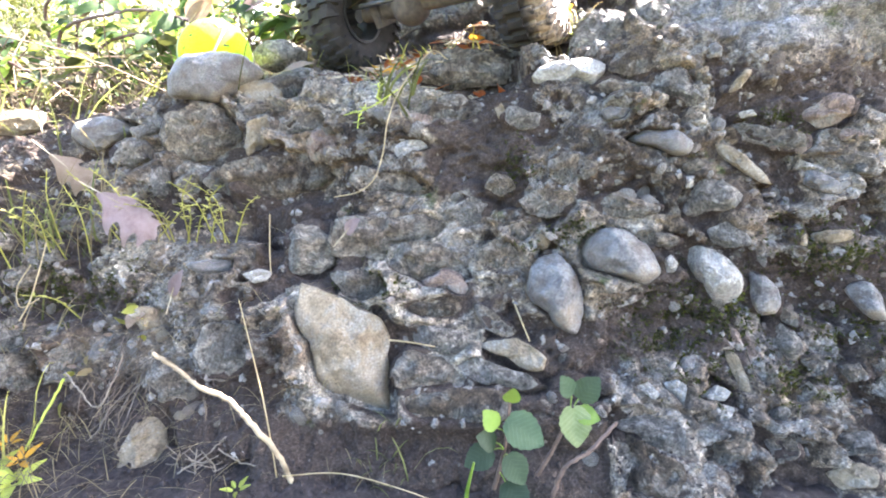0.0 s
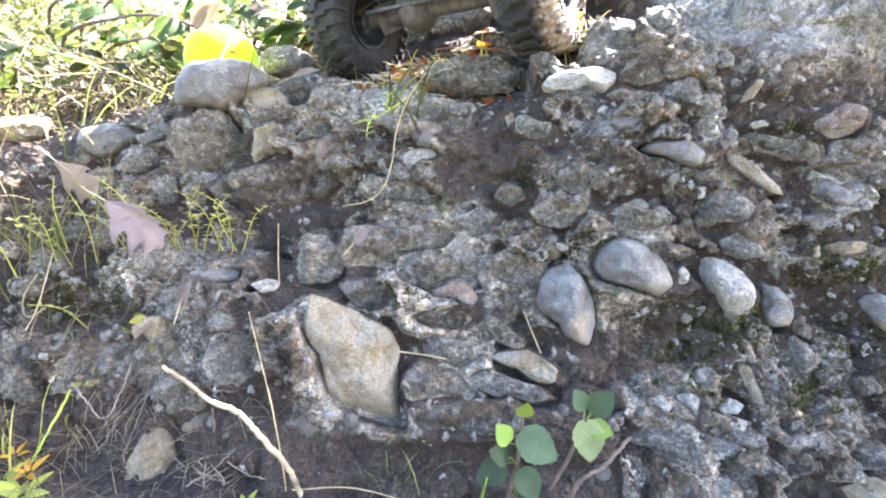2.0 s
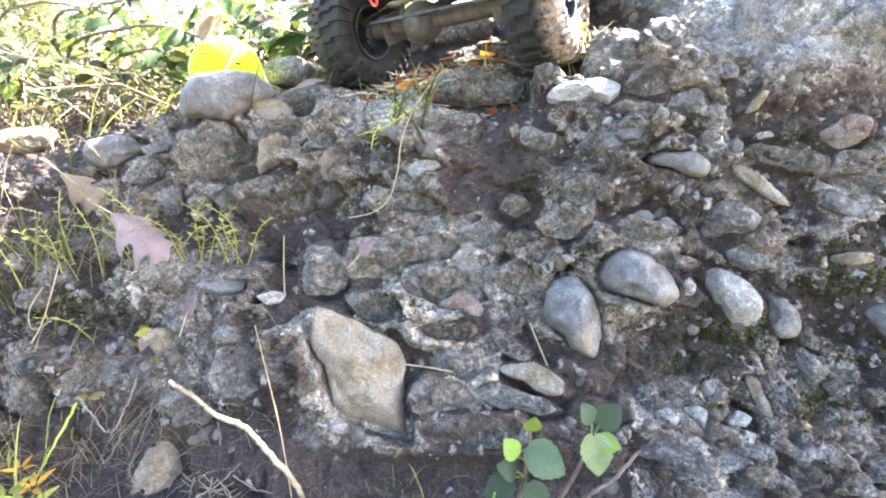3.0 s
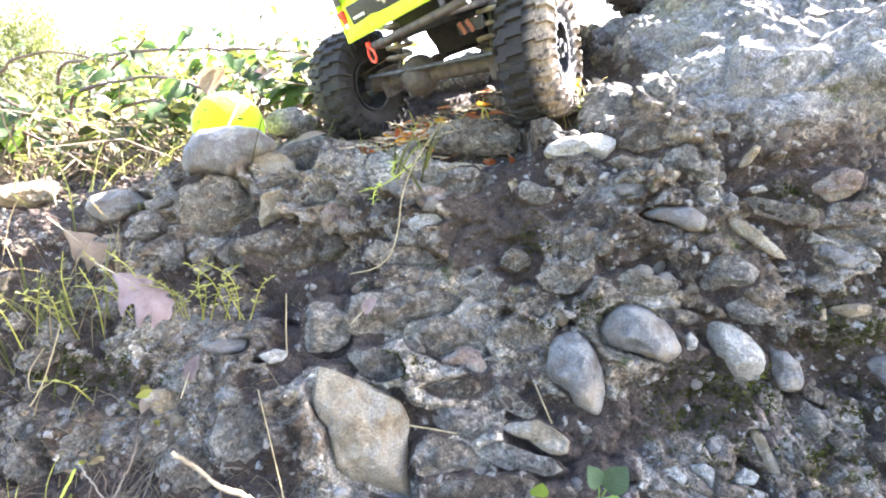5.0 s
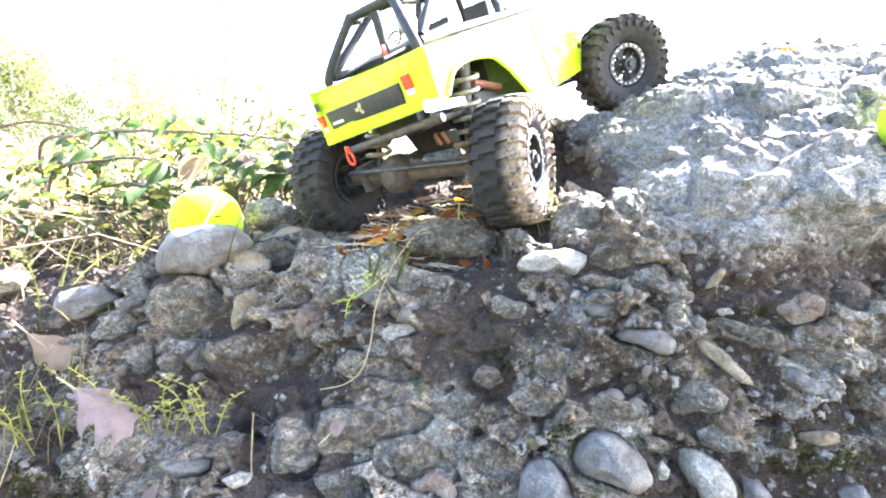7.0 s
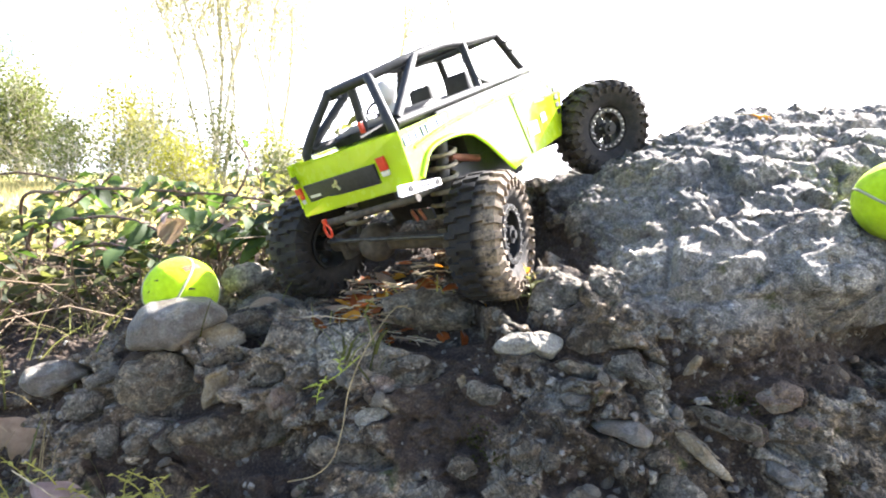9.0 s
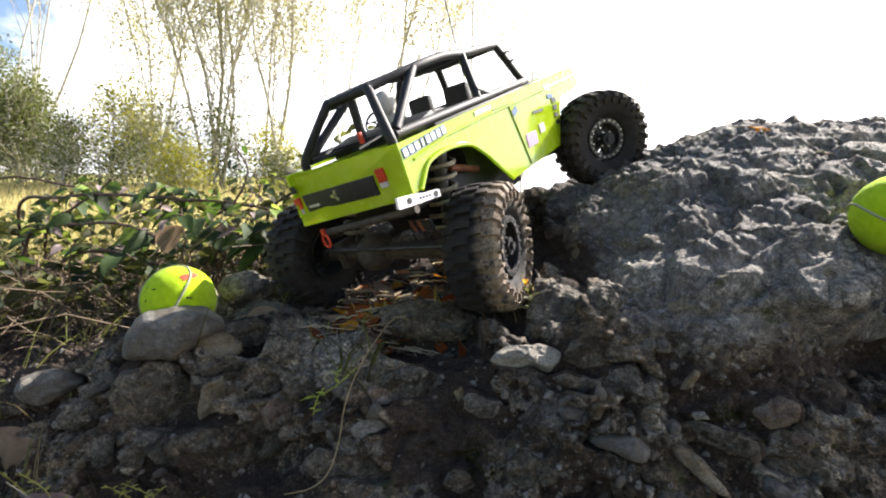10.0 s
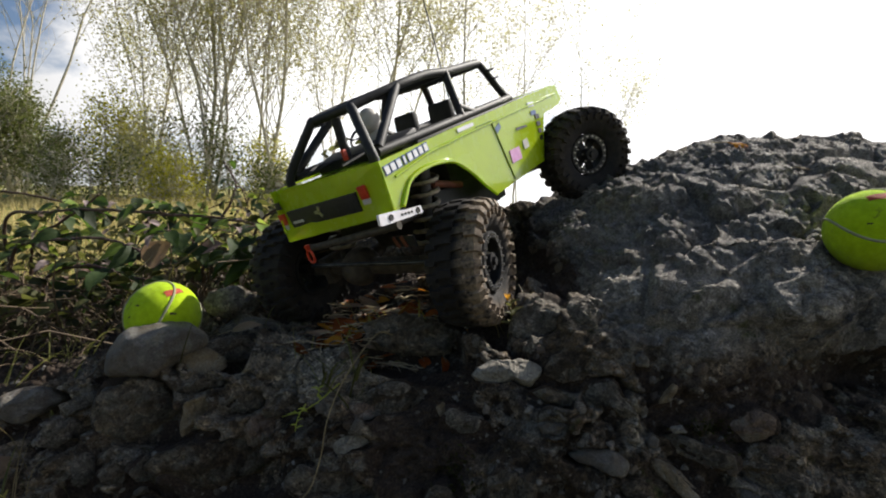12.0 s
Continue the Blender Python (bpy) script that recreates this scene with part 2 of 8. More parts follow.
def cells(p, scale, k=0):
    """Distance to the nearest and second nearest of scattered points, in cell sizes, a random number of the nearest, and a random tilt across it."""
    q = p * scale
    i = np.floor(q).astype(np.int64)
    d1, d2, who, tilt = np.full(len(p), 9.0), np.full(len(p), 9.0), np.zeros(len(p)), np.zeros(len(p))
    for dx in (-1, 0, 1):
        for dy in (-1, 0, 1):
            for dz in (-1, 0, 1):
                c = i + (dx, dy, dz)
                h = [hashed(c[:, 0], c[:, 1], c[:, 2], k + n) for n in (1, 2, 3)]
                off = [q[:, a] - c[:, a] - h[a] for a in range(3)]
                d = np.sqrt(sum(o ** 2 for o in off))
                slant = sum(o * (hashed(c[:, 0], c[:, 1], c[:, 2], k + 12 + a) - 0.5) for a, o in enumerate(off))
                near = d < d1
                d2 = np.where(near, d1, np.minimum(d2, d))
                who = np.where(near, hashed(c[:, 0], c[:, 1], c[:, 2], k + 9), who)
                tilt = np.where(near, slant, tilt)
                d1 = np.minimum(d1, d)
    return d1, d2, who, tilt


def sheet(name, pts, nu, nv, material, smooth=True):
    """A grid mesh from nu x nv points."""
    me = bpy.data.meshes.new(name)
    a = np.arange(nu * nv).reshape(nu, nv)
    quads = np.stack([a[:-1, :-1], a[1:, :-1], a[1:, 1:], a[:-1, 1:]], -1).reshape(-1, 4)
    me.from_pydata(pts.tolist(), [], quads.tolist())
    me.polygons.foreach_set("use_smooth", [smooth] * len(me.polygons))
    me.materials.append(material)
    return me


STATIONS = []


def profile(x, *yz):
    """The outcrop's section at x, from its buried foot up the face and back over the top."""
    STATIONS.append((x, np.array(yz + (1.5, 0.02), float).reshape(-1, 2)))


profile(-1.45, .26, -.03, .30, -.03, .36, -.03, .40, -.03, .44, -.03, .48, -.03, .52, -.03, .57, -.03, .66, -.03, .85, -.03, 1.2, -.03)
profile(-1.10, .26, -.03, .30, .02, .36, .06, .40, .09, .44, .12, .48, .14, .52, .15, .57, .16, .66, .17, .85, .18, 1.2, .18)
profile(-0.42, .25, -.03, .30, .03, .36, .09, .41, .135, .45, .165, .49, .195, .52, .212, .57, .225, .66, .235, .85, .24, 1.2, .24)
profile(-0.25, .26, -.03, .315, .03, .35, .085, .385, .125, .425, .14, .45, .18, .475, .225, .51, .245, .60, .255, .85, .26, 1.2, .25)
profile(-0.11, .25, -.03, .285, .03, .315, .08, .355, .115, .385, .14, .425, .165, .445, .205, .47, .235, .56, .258, .80, .345, 1.2, .28)
profile(0.00, .23, -.03, .27, .03, .30, .06, .335, .10, .376, .15, .40, .195, .425, .225, .45, .245, .54, .268, .75, .366, 1.2, .31)
profile(0.11, .22, -.03, .262, .025, .298, .06, .322, .12, .342, .165, .365, .215, .39, .245, .42, .268, .53, .300, .70, .368, 1.2, .34)
profile(0.18, .22, -.03, .27, .03, .308, .075, .325, .13, .35, .19, .372, .235, .394, .275, .424, .308, .53, .350, .64, .392, 1.2, .36)
profile(0.26, .22, -.03, .275, .03, .312, .085, .332, .145, .352, .20, .370, .25, .388, .295, .424, .356, .52, .405, .62, .435, 1.2, .40)
profile(0.33, .22, -.03, .278, .035, .314, .093, .335, .158, .352, .215, .370, .27, .388, .312, .424, .362, .52, .41, .62, .462, 1.2, .41)
profile(0.40, .22, -.03, .28, .04, .315, .10, .338, .17, .352, .23, .375, .29, .405, .325, .455, .355, .52, .415, .62, .488, 1.2, .42)
profile(0.62, .22, -.03, .28, .04, .315, .10, .338, .17, .352, .24, .38, .31, .42, .345, .46, .375, .53, .435, .64, .490, 1.2, .42)
profile(1.30, .22, -.03, .28, .04, .315, .10, .338, .16, .352, .22, .38, .28, .42, .32, .46, .35, .53, .38, .64, .40, 1.2, .36)
profile(1.75, .22, -.03, .28, -.03, .315, -.03, .338, -.03, .352, -.03, .38, -.03, .42, -.03, .46, -.03, .53, -.03, .64, -.03, 1.2, -.03)


def loft(xs, vs):
    """Points of the smooth outcrop; vs runs from 0 at the foot to 1 at the back."""
    k = len(STATIONS[0][1])
    sx = np.array([s[0] for s in STATIONS])
    grid = np.zeros((len(xs), len(vs), 3))
    grid[:, :, 0] = xs[:, None]
    t = np.interp(xs, sx, np.arange(len(sx)))
    i = np.clip(np.floor(t).astype(int), 0, len(sx) - 2)
    f = t - i
    f = f * f * (3 - 2 * f) * 0.6 + f * 0.4
    for a in (0, 1):
        prof = np.array([np.interp(vs * (k - 1), np.arange(k), s[1][:, a]) for s in STATIONS])
        grid[:, :, a + 1] = prof[i] * (1 - f)[:, None] + prof[i + 1] * f[:, None]
    return grid


def spread(marks, counts):
    return np.concatenate([np.linspace(a, b, n, endpoint=False) for a, b, n in zip(marks[:-1], marks[1:], counts)] + [marks[-1:]])


STONES = []


def set_stone(name, x, y, z, turn, radii, deep, mat, label="", up=0.0):
    """Notes a stone bedded in the outcrop: place, outline across the face as sixteen radii in millimetres from the angle turn on, depth."""
    STONES.append((name, Vector((x, y, z)), radians(turn), [r / 1000 for r in radii], deep, mat, label, up))


def facing(c, up):
    """The way a bedded stone faces: out of the rock, across the open ground."""
    n = (Vector((-0.005, 0.005, 0.225)) - c).normalized()
    n = (n + Vector((0, 0, up))).normalized()
    side = (Vector((1, 0, 0)) - n * n.x).normalized()
    return n, side, n.cross(side)


set_stone("boulder", -0.0654, 0.3063, 0.0693, 126, (53, 40, 24, 22, 24, 29, 33, 40, 50, 33, 28, 30, 31, 29, 30, 35), 0.0266, "stone_tan", "big pale tan heart-shaped boulder set in the rock")
set_stone("cobble", -0.1012, 0.3621, 0.1234, 68, (23, 20, 19, 18, 18, 17, 18, 19, 19, 19, 20, 20, 18, 16, 17, 19), 0.0187, "stone_knob", "knobbly whitish round cobble")
set_stone("boulder", -0.0465, 0.3657, 0.1328, 11, (48, 28, 19, 16, 15, 17, 24, 38, 35, 32, 24, 19, 17, 16, 18, 27), 0.0144, "stone_crust")
set_stone("boulder", -0.0140, 0.3491, 0.1178, -20, (33, 23, 19, 16, 14, 15, 15, 18, 26, 26, 20, 14, 14, 15, 14, 16), 0.0131, "stone_crust")
set_stone("cobble", 0.0036, 0.3379, 0.1055, -174, (20, 7.4, 6.0, 5.8, 6.5, 8.5, 14, 14, 11, 10, 8.6, 8.0, 8.7, 10, 10, 13), 0.0101, "stone_red", "brownish broken stone")
set_stone("cobble", -0.0034, 0.3256, 0.0906, 179, (22, 14, 9.0, 7.5, 7.1, 7.4, 9.1, 15, 17, 15, 11, 8.2, 7.2, 7.5, 8.9, 12), 0.0108, "stone_earth")
set_stone("cobble", -0.0004, 0.3104, 0.0731, 154, (22, 16, 14, 11, 9.5, 9.4, 11, 13, 15, 19, 14, 9.8, 8.5, 8.7, 9.5, 12), 0.0101, "stone_slate")
set_stone("cobble", 0.0356, 0.3155, 0.0838, 133, (18, 13, 9.0, 7.2, 6.8, 6.4, 6.9, 8.8, 14, 14, 9.1, 6.2, 5.3, 5.4, 6.5, 9.0), 0.0062, "stone_crust")
set_stone("cobble", 0.0510, 0.3029, 0.0670, 168, (27, 9.4, 7.6, 7.2, 8.1, 9.8, 13, 18, 18, 12, 8.9, 8.0, 8.4, 11, 12, 16), 0.0103, "stone_tan", "crumbly tan stone")
set_stone("boulder", -0.0133, 0.2964, 0.0575, -16, (29, 20, 16, 14, 13, 15, 18, 18, 20, 21, 20, 15, 12, 11, 13, 17), 0.0153, "stone_crust")
set_stone("cobble", 0.0327, 0.2947, 0.0564, -13, (33, 12, 7.8, 6.4, 6.3, 7.3, 10, 18, 24, 15, 9.9, 8.1, 7.3, 7.8, 9.8, 15), 0.0092, "stone_slate")
set_stone("boulder", 0.0112, 0.2810, 0.0420, 169, (40, 31, 17, 12, 10, 10, 12, 18, 32, 33, 19, 12, 10, 10, 12, 17), 0.0092, "stone_earth", "brown earthy ledge under the boulders")
set_stone("cobble", 0.0771, 0.3200, 0.1050, -68, (32, 24, 19, 17, 16, 18, 21, 26, 26, 24, 21, 21, 19, 16, 16, 24), 0.0254, "stone_grey", "smooth blue-grey almond-shaped cobble with tan rim")
set_stone("cobble", 0.1199, 0.3246, 0.1285, -26, (28, 22, 19, 16, 17, 18, 21, 23, 25, 26, 23, 17, 14, 14, 17, 26), 0.0243, "stone_grey", "smooth blue-grey oval cobble")
set_stone("cobble", 0.1532, 0.3215, 0.1226, 88, (7.3, 5.8, 5.4, 4.4, 3.6, 3.6, 4.2, 6.1, 6.6, 6.0, 4.3, 3.8, 4.0, 4.8, 4.6, 5.2), 0.0050, "stone_pale")
set_stone("cobble", 0.1823, 0.3194, 0.1164, 130, (24, 22, 13, 11, 11, 15, 19, 21, 20, 18, 16, 14, 13, 14, 16, 21), 0.0201, "stone_pale", "pale angular whitish cobble")
set_stone("cobble", 0.1930, 0.3281, 0.1410, 160, (15, 12, 11, 8.7, 8.6, 8.0, 8.4, 10, 15, 12, 8.6, 7.6, 7.9, 9.7, 9.7, 11), 0.0102, "stone_slate")
set_stone("cobble", 0.1481, 0.3280, 0.1386, 159, (15, 9.6, 8.1, 6.2, 5.0, 4.8, 5.3, 7.4, 10, 12, 7.2, 5.1, 4.5, 4.5, 5.1, 7.0), 0.0049, "stone_crust")
set_stone("cobble", 0.2151, 0.3246, 0.1307, -81, (11, 5.5, 4.2, 3.7, 3.4, 3.6, 4.6, 7.9, 8.4, 6.6, 4.0, 3.3, 3.1, 3.5, 4.9, 7.8), 0.0049, "stone_crust")
set_stone("cobble", 0.2160, 0.3158, 0.1031, 117, (17, 10, 8.6, 8.3, 8.5, 10, 13, 13, 13, 11, 9.4, 8.5, 8.9, 9.4, 11, 14), 0.0087, "stone_grey")
set_stone("cobble", 0.2328, 0.3117, 0.0895, 118, (9.2, 6.1, 5.1, 5.0, 5.1, 4.5, 4.6, 5.5, 8.0, 6.0, 5.5, 5.8, 4.5, 4.0, 4.3, 5.4), 0.0044, "stone_crust")
set_stone("cobble", 0.2273, 0.3038, 0.0747, 95, (13, 11, 11, 9.0, 7.5, 7.4, 8.7, 10, 12, 11, 9.8, 9.1, 8.0, 8.2, 8.2, 9.3), 0.0096, "stone_slate")
set_stone("cobble", 0.2639, 0.3289, 0.1408, 176, (13, 11, 6.4, 5.1, 4.8, 4.6, 5.2, 7.2, 11, 11, 6.6, 4.8, 4.3, 4.6, 5.6, 7.2), 0.0083, "stone_tan", "flat pale tan stone")
set_stone("cobble", 0.2434, 0.3275, 0.1381, 65, (5.0, 3.8, 3.5, 3.7, 3.0, 2.6, 2.7, 3.2, 4.6, 3.7, 3.6, 4.0, 2.8, 2.5, 2.5, 3.1), 0.0034, "stone_tan")
set_stone("cobble", 0.2850, 0.3150, 0.1003, -56, (16, 10, 8.3, 8.1, 8.2, 9.2, 12, 13, 14, 14, 9.6, 7.7, 7.3, 7.8, 10, 14), 0.0106, "stone_grey")
set_stone("cobble", 0.1552, 0.3555, 0.2022, 176, (25, 8.6, 6.6, 6.1, 6.6, 8.6, 13, 18, 18, 13, 11, 9.0, 7.9, 8.1, 9.9, 17), 0.0141, "stone_grey", "long flat grey cobble")
set_stone("cobble", 0.2046, 0.3475, 0.1890, -38, (25, 9.3, 6.3, 5.4, 5.5, 5.7, 7.0, 11, 21, 12, 6.2, 4.7, 4.3, 4.7, 6.0, 11), 0.0095, "stone_tan", "tan wedge-shaped stone")
set_stone("boulder", 0.1826, 0.3384, 0.1659, 4, (21, 15, 13, 12, 12, 14, 14, 16, 17, 19, 16, 12, 11, 11, 13, 17), 0.0131, "stone_slate")
set_stone("cobble", 0.1717, 0.3469, 0.1854, 15, (7.6, 6.7, 6.5, 4.6, 4.1, 4.2, 5.2, 6.2, 5.9, 6.5, 6.5, 5.3, 4.9, 4.2, 4.2, 5.0), 0.0055, "stone_crust")
set_stone("cobble", 0.1693, 0.3428, 0.1761, -114, (4.9, 4.1, 4.1, 3.6, 2.9, 2.7, 3.0, 4.0, 4.0, 3.6, 3.9, 4.6, 3.1, 2.7, 2.7, 3.2), 0.0036, "stone_pale")
set_stone("cobble", 0.1470, 0.3447, 0.1780, 134, (5.1, 3.5, 3.0, 3.0, 3.6, 3.5, 3.5, 4.2, 3.6, 3.1, 3.1, 3.6, 3.8, 3.1, 3.1, 3.5), 0.0035, "stone_crust")
set_stone("boulder", 0.2284, 0.3532, 0.2054, 162, (28, 18, 9.7, 7.4, 6.8, 7.2, 9.2, 16, 21, 19, 10, 6.3, 5.0, 4.8, 5.4, 12), 0.0079, "stone_crust")
set_stone("cobble", 0.2124, 0.3610, 0.2211, -6, (5.9, 4.4, 4.1, 3.3, 2.5, 2.3, 2.5, 3.4, 5.3, 4.5, 4.5, 3.2, 2.5, 2.3, 2.4, 3.2), 0.0035, "stone_pale")
set_stone("cobble", 0.1925, 0.3593, 0.2137, 96, (5.6, 4.2, 3.9, 4.2, 5.0, 4.9, 5.2, 4.2, 4.0, 4.6, 4.6, 4.3, 4.6, 4.8, 4.3, 4.5), 0.0046, "stone_grey")
set_stone("cobble", 0.2107, 0.3713, 0.2441, -128, (11, 7.1, 4.9, 3.3, 2.8, 2.9, 3.4, 5.3, 8.4, 7.8, 4.2, 3.2, 3.0, 3.2, 3.9, 5.3), 0.0044, "stone_tan")
set_stone("cobble", 0.2670, 0.3581, 0.2233, -168, (18, 14, 13, 12, 10, 9.8, 10, 13, 13, 14, 13, 12, 10, 9.6, 9.8, 12), 0.0122, "stone_red", "rounded brown stone with rusty face")
set_stone("cobble", 0.2796, 0.3514, 0.2071, 4, (7.8, 5.3, 4.5, 4.5, 4.1, 4.4, 5.6, 6.1, 5.5, 5.8, 5.5, 4.3, 4.1, 4.5, 4.8, 5.5), 0.0051, "stone_red")
set_stone("cobble", 0.2596, 0.3414, 0.1755, 137, (13, 11, 11, 7.2, 6.0, 5.9, 6.6, 8.3, 12, 12, 8.8, 7.0, 5.8, 5.7, 6.5, 9.2), 0.0085, "stone_grey")
set_stone("boulder", 0.2805, 0.3450, 0.1883, 170, (22, 12, 8.9, 7.9, 6.9, 7.1, 8.6, 14, 14, 14, 9.3, 7.5, 7.2, 7.5, 8.2, 11), 0.0062, "stone_crust")
set_stone("cobble", 0.0976, 0.4013, 0.2541, -178, (29, 18, 11, 8.4, 7.8, 8.6, 19, 22, 25, 17, 13, 11, 12, 12, 15, 22), 0.0193, "stone_pale", "pale flat-topped stone catching the sun", up=0.8)
set_stone("cobble", 0.1269, 0.3797, 0.2392, 174, (17, 9.8, 6.5, 5.1, 4.8, 5.3, 7.1, 13, 14, 9.1, 6.0, 5.1, 5.1, 6.1, 8.7, 11), 0.0060, "stone_crust")
set_stone("boulder", 0.1424, 0.3910, 0.2604, -169, (21, 16, 14, 12, 12, 14, 14, 15, 18, 17, 12, 11, 11, 11, 15, 17), 0.0072, "stone_earth", "blocky brownish stone with straight cracks", up=0.5)
set_stone("cobble", 0.1660, 0.3733, 0.2395, -24, (21, 12, 9.1, 9.0, 11, 12, 12, 14, 16, 18, 13, 8.2, 7.1, 7.5, 9.6, 17), 0.0110, "stone_slate")
set_stone("cobble", 0.1219, 0.3671, 0.2216, 15, (11, 5.9, 4.5, 4.2, 4.5, 5.9, 7.1, 9.5, 7.9, 7.4, 5.5, 4.6, 4.6, 5.4, 7.1, 7.9), 0.0064, "stone_grey")
set_stone("cobble", 0.1963, 0.3846, 0.2654, -42, (6.3, 4.9, 4.6, 4.8, 4.2, 4.4, 5.3, 5.2, 5.4, 5.6, 4.4, 4.1, 4.6, 5.3, 4.7, 5.0), 0.0030, "stone_grey")
set_stone("boulder", -0.2076, 0.4680, 0.2535, 3, (47, 38, 28, 22, 20, 21, 26, 29, 34, 39, 27, 22, 24, 24, 24, 27), 0.0255, "stone_grey", "rounded grey boulder under the tennis ball")
set_stone("boulder", -0.2165, 0.4587, 0.2055, -37, (35, 33, 31, 29, 29, 29, 27, 27, 30, 29, 31, 32, 29, 26, 26, 28), 0.0235, "stone_crust", "lumpy grey-brown boulder")
set_stone("cobble", -0.1625, 0.4491, 0.2037, -118, (21, 14, 12, 12, 10, 11, 13, 15, 19, 14, 13, 13, 10, 9.6, 11, 15), 0.0093, "stone_tan")
set_stone("cobble", -0.1254, 0.4501, 0.2129, -5, (23, 20, 13, 10, 9.6, 9.4, 10.0, 13, 20, 20, 14, 9.9, 8.6, 8.8, 9.6, 13), 0.0106, "stone_crust")
set_stone("cobble", -0.1030, 0.4366, 0.1939, -132, (18, 14, 13, 15, 14, 14, 17, 15, 16, 14, 15, 14, 13, 14, 16, 15), 0.0103, "stone_red")
set_stone("boulder", -0.1411, 0.4280, 0.1695, -179, (58, 32, 24, 21, 19, 20, 25, 36, 48, 37, 27, 20, 18, 18, 23, 32), 0.0163, "stone_earth", "broad earthy brown boulder below the others")
set_stone("cobble", -0.1935, 0.4303, 0.1660, -180, (13, 11, 11, 10.0, 8.6, 8.7, 11, 10, 10, 12, 11, 9.6, 10, 8.9, 8.4, 9.4), 0.0111, "stone_crust")
set_stone("boulder", -0.1576, 0.5038, 0.2456, 1, (30, 21, 18, 14, 13, 14, 15, 19, 25, 27, 15, 11, 11, 12, 16, 22), 0.0143, "stone_crust")
set_stone("cobble", -0.1626, 0.4651, 0.2241, 2, (22, 14, 7.7, 6.0, 5.6, 6.1, 7.6, 10, 16, 15, 8.5, 5.8, 5.0, 5.1, 6.1, 9.0), 0.0063, "stone_crust")
set_stone("cobble", -0.3179, 0.4765, 0.2048, 3, (30, 23, 18, 16, 14, 14, 16, 21, 23, 21, 19, 18, 15, 14, 15, 19), 0.0166, "stone_grey", "blue-grey angular stone")
set_stone("cobble", -0.2682, 0.4648, 0.2064, 20, (13, 8.9, 6.4, 4.8, 4.5, 4.8, 6.2, 11, 10, 11, 6.2, 4.8, 4.5, 4.9, 6.5, 9.3), 0.0067, "stone_slate")
set_stone("cobble", -0.2776, 0.4549, 0.1865, 23, (19, 16, 14, 12, 12, 13, 13, 16, 17, 15, 14, 13, 12, 12, 15, 15), 0.0156, "stone_slate", "rounded greenish grey cobble")
set_stone("cobble", -0.2474, 0.4373, 0.1633, -84, (16, 12, 10, 8.7, 8.2, 8.9, 12, 13, 14, 11, 10, 10, 8.9, 8.9, 11, 12), 0.0098, "stone_slate")
set_stone("cobble", -0.2189, 0.4316, 0.1617, 172, (11, 8.8, 8.4, 8.0, 7.4, 8.1, 10, 8.8, 8.9, 9.6, 8.0, 8.0, 9.4, 8.2, 7.6, 8.3), 0.0078, "stone_crust")
set_stone("boulder", -0.4337, 0.5166, 0.2127, 11, (30, 23, 17, 14, 13, 14, 17, 24, 25, 22, 16, 14, 14, 15, 18, 26), 0.0169, "stone_tan", "flat earthy slab")
set_stone("cobble", -0.1723, 0.3564, 0.1108, 175, (18, 12, 9.6, 7.1, 5.9, 5.8, 6.8, 9.8, 14, 15, 8.1, 6.1, 5.6, 5.9, 7.0, 9.3), 0.0077, "stone_grey", "flat dark grey stone")
set_stone("cobble", -0.1347, 0.3461, 0.1070, 175, (11, 7.4, 6.3, 5.6, 4.7, 4.7, 5.5, 8.3, 8.4, 9.0, 6.4, 5.3, 5.1, 4.9, 5.2, 6.6), 0.0059, "stone_pale")
set_stone("cobble", -0.2151, 0.3373, 0.0781, 169, (12, 8.5, 7.4, 7.7, 9.4, 8.7, 8.9, 11, 9.3, 8.8, 9.8, 8.5, 7.7, 8.2, 9.1, 9.5), 0.0081, "stone_tan", "crumbly tan stone lit by the sun")
set_stone("cobble", -0.1948, 0.3432, 0.0921, 156, (6.4, 4.9, 4.4, 4.8, 4.9, 4.0, 3.8, 4.4, 5.8, 4.9, 4.8, 5.5, 4.4, 3.7, 3.7, 4.3), 0.0047, "stone_tan")
set_stone("boulder", -0.1492, 0.3114, 0.0650, 77, (23, 20, 20, 17, 17, 17, 17, 21, 19, 20, 19, 18, 17, 17, 20, 20), 0.0132, "stone_knob")
set_stone("boulder", -0.1852, 0.3075, 0.0430, -48, (19, 17, 17, 15, 14, 16, 16, 16, 18, 16, 17, 14, 14, 16, 14, 15), 0.0111, "stone_crust")
set_stone("cobble", -0.2684, 0.3285, 0.0549, -175, (13, 9.1, 8.0, 8.2, 8.4, 7.9, 8.8, 12, 10, 9.6, 9.3, 8.1, 8.4, 8.6, 8.3, 9.3), 0.0073, "stone_crust")
set_stone("boulder", -0.3016, 0.3196, 0.0439, 137, (18, 13, 12, 13, 13, 13, 16, 15, 17, 15, 13, 14, 13, 13, 15, 16), 0.0100, "stone_crust")
set_stone("cobble", -0.3152, 0.3343, 0.0648, -60, (15, 9.4, 7.7, 7.4, 8.5, 10, 12, 13, 11, 11, 8.2, 7.3, 7.7, 9.6, 12, 12), 0.0071, "stone_slate")
set_stone("cobble", -0.3204, 0.3639, 0.1000, 22, (15, 9.3, 7.5, 7.3, 7.6, 8.4, 11, 12, 11, 11, 8.3, 7.2, 7.2, 8.7, 12, 12), 0.0088, "stone_crust")
set_stone("cobble", -0.1993, 0.2871, 0.0025, 85, (24, 23, 18, 15, 15, 17, 18, 20, 18, 19, 23, 18, 16, 14, 15, 19), 0.0091, "stone_tan", "yellowish stone half buried in soil")
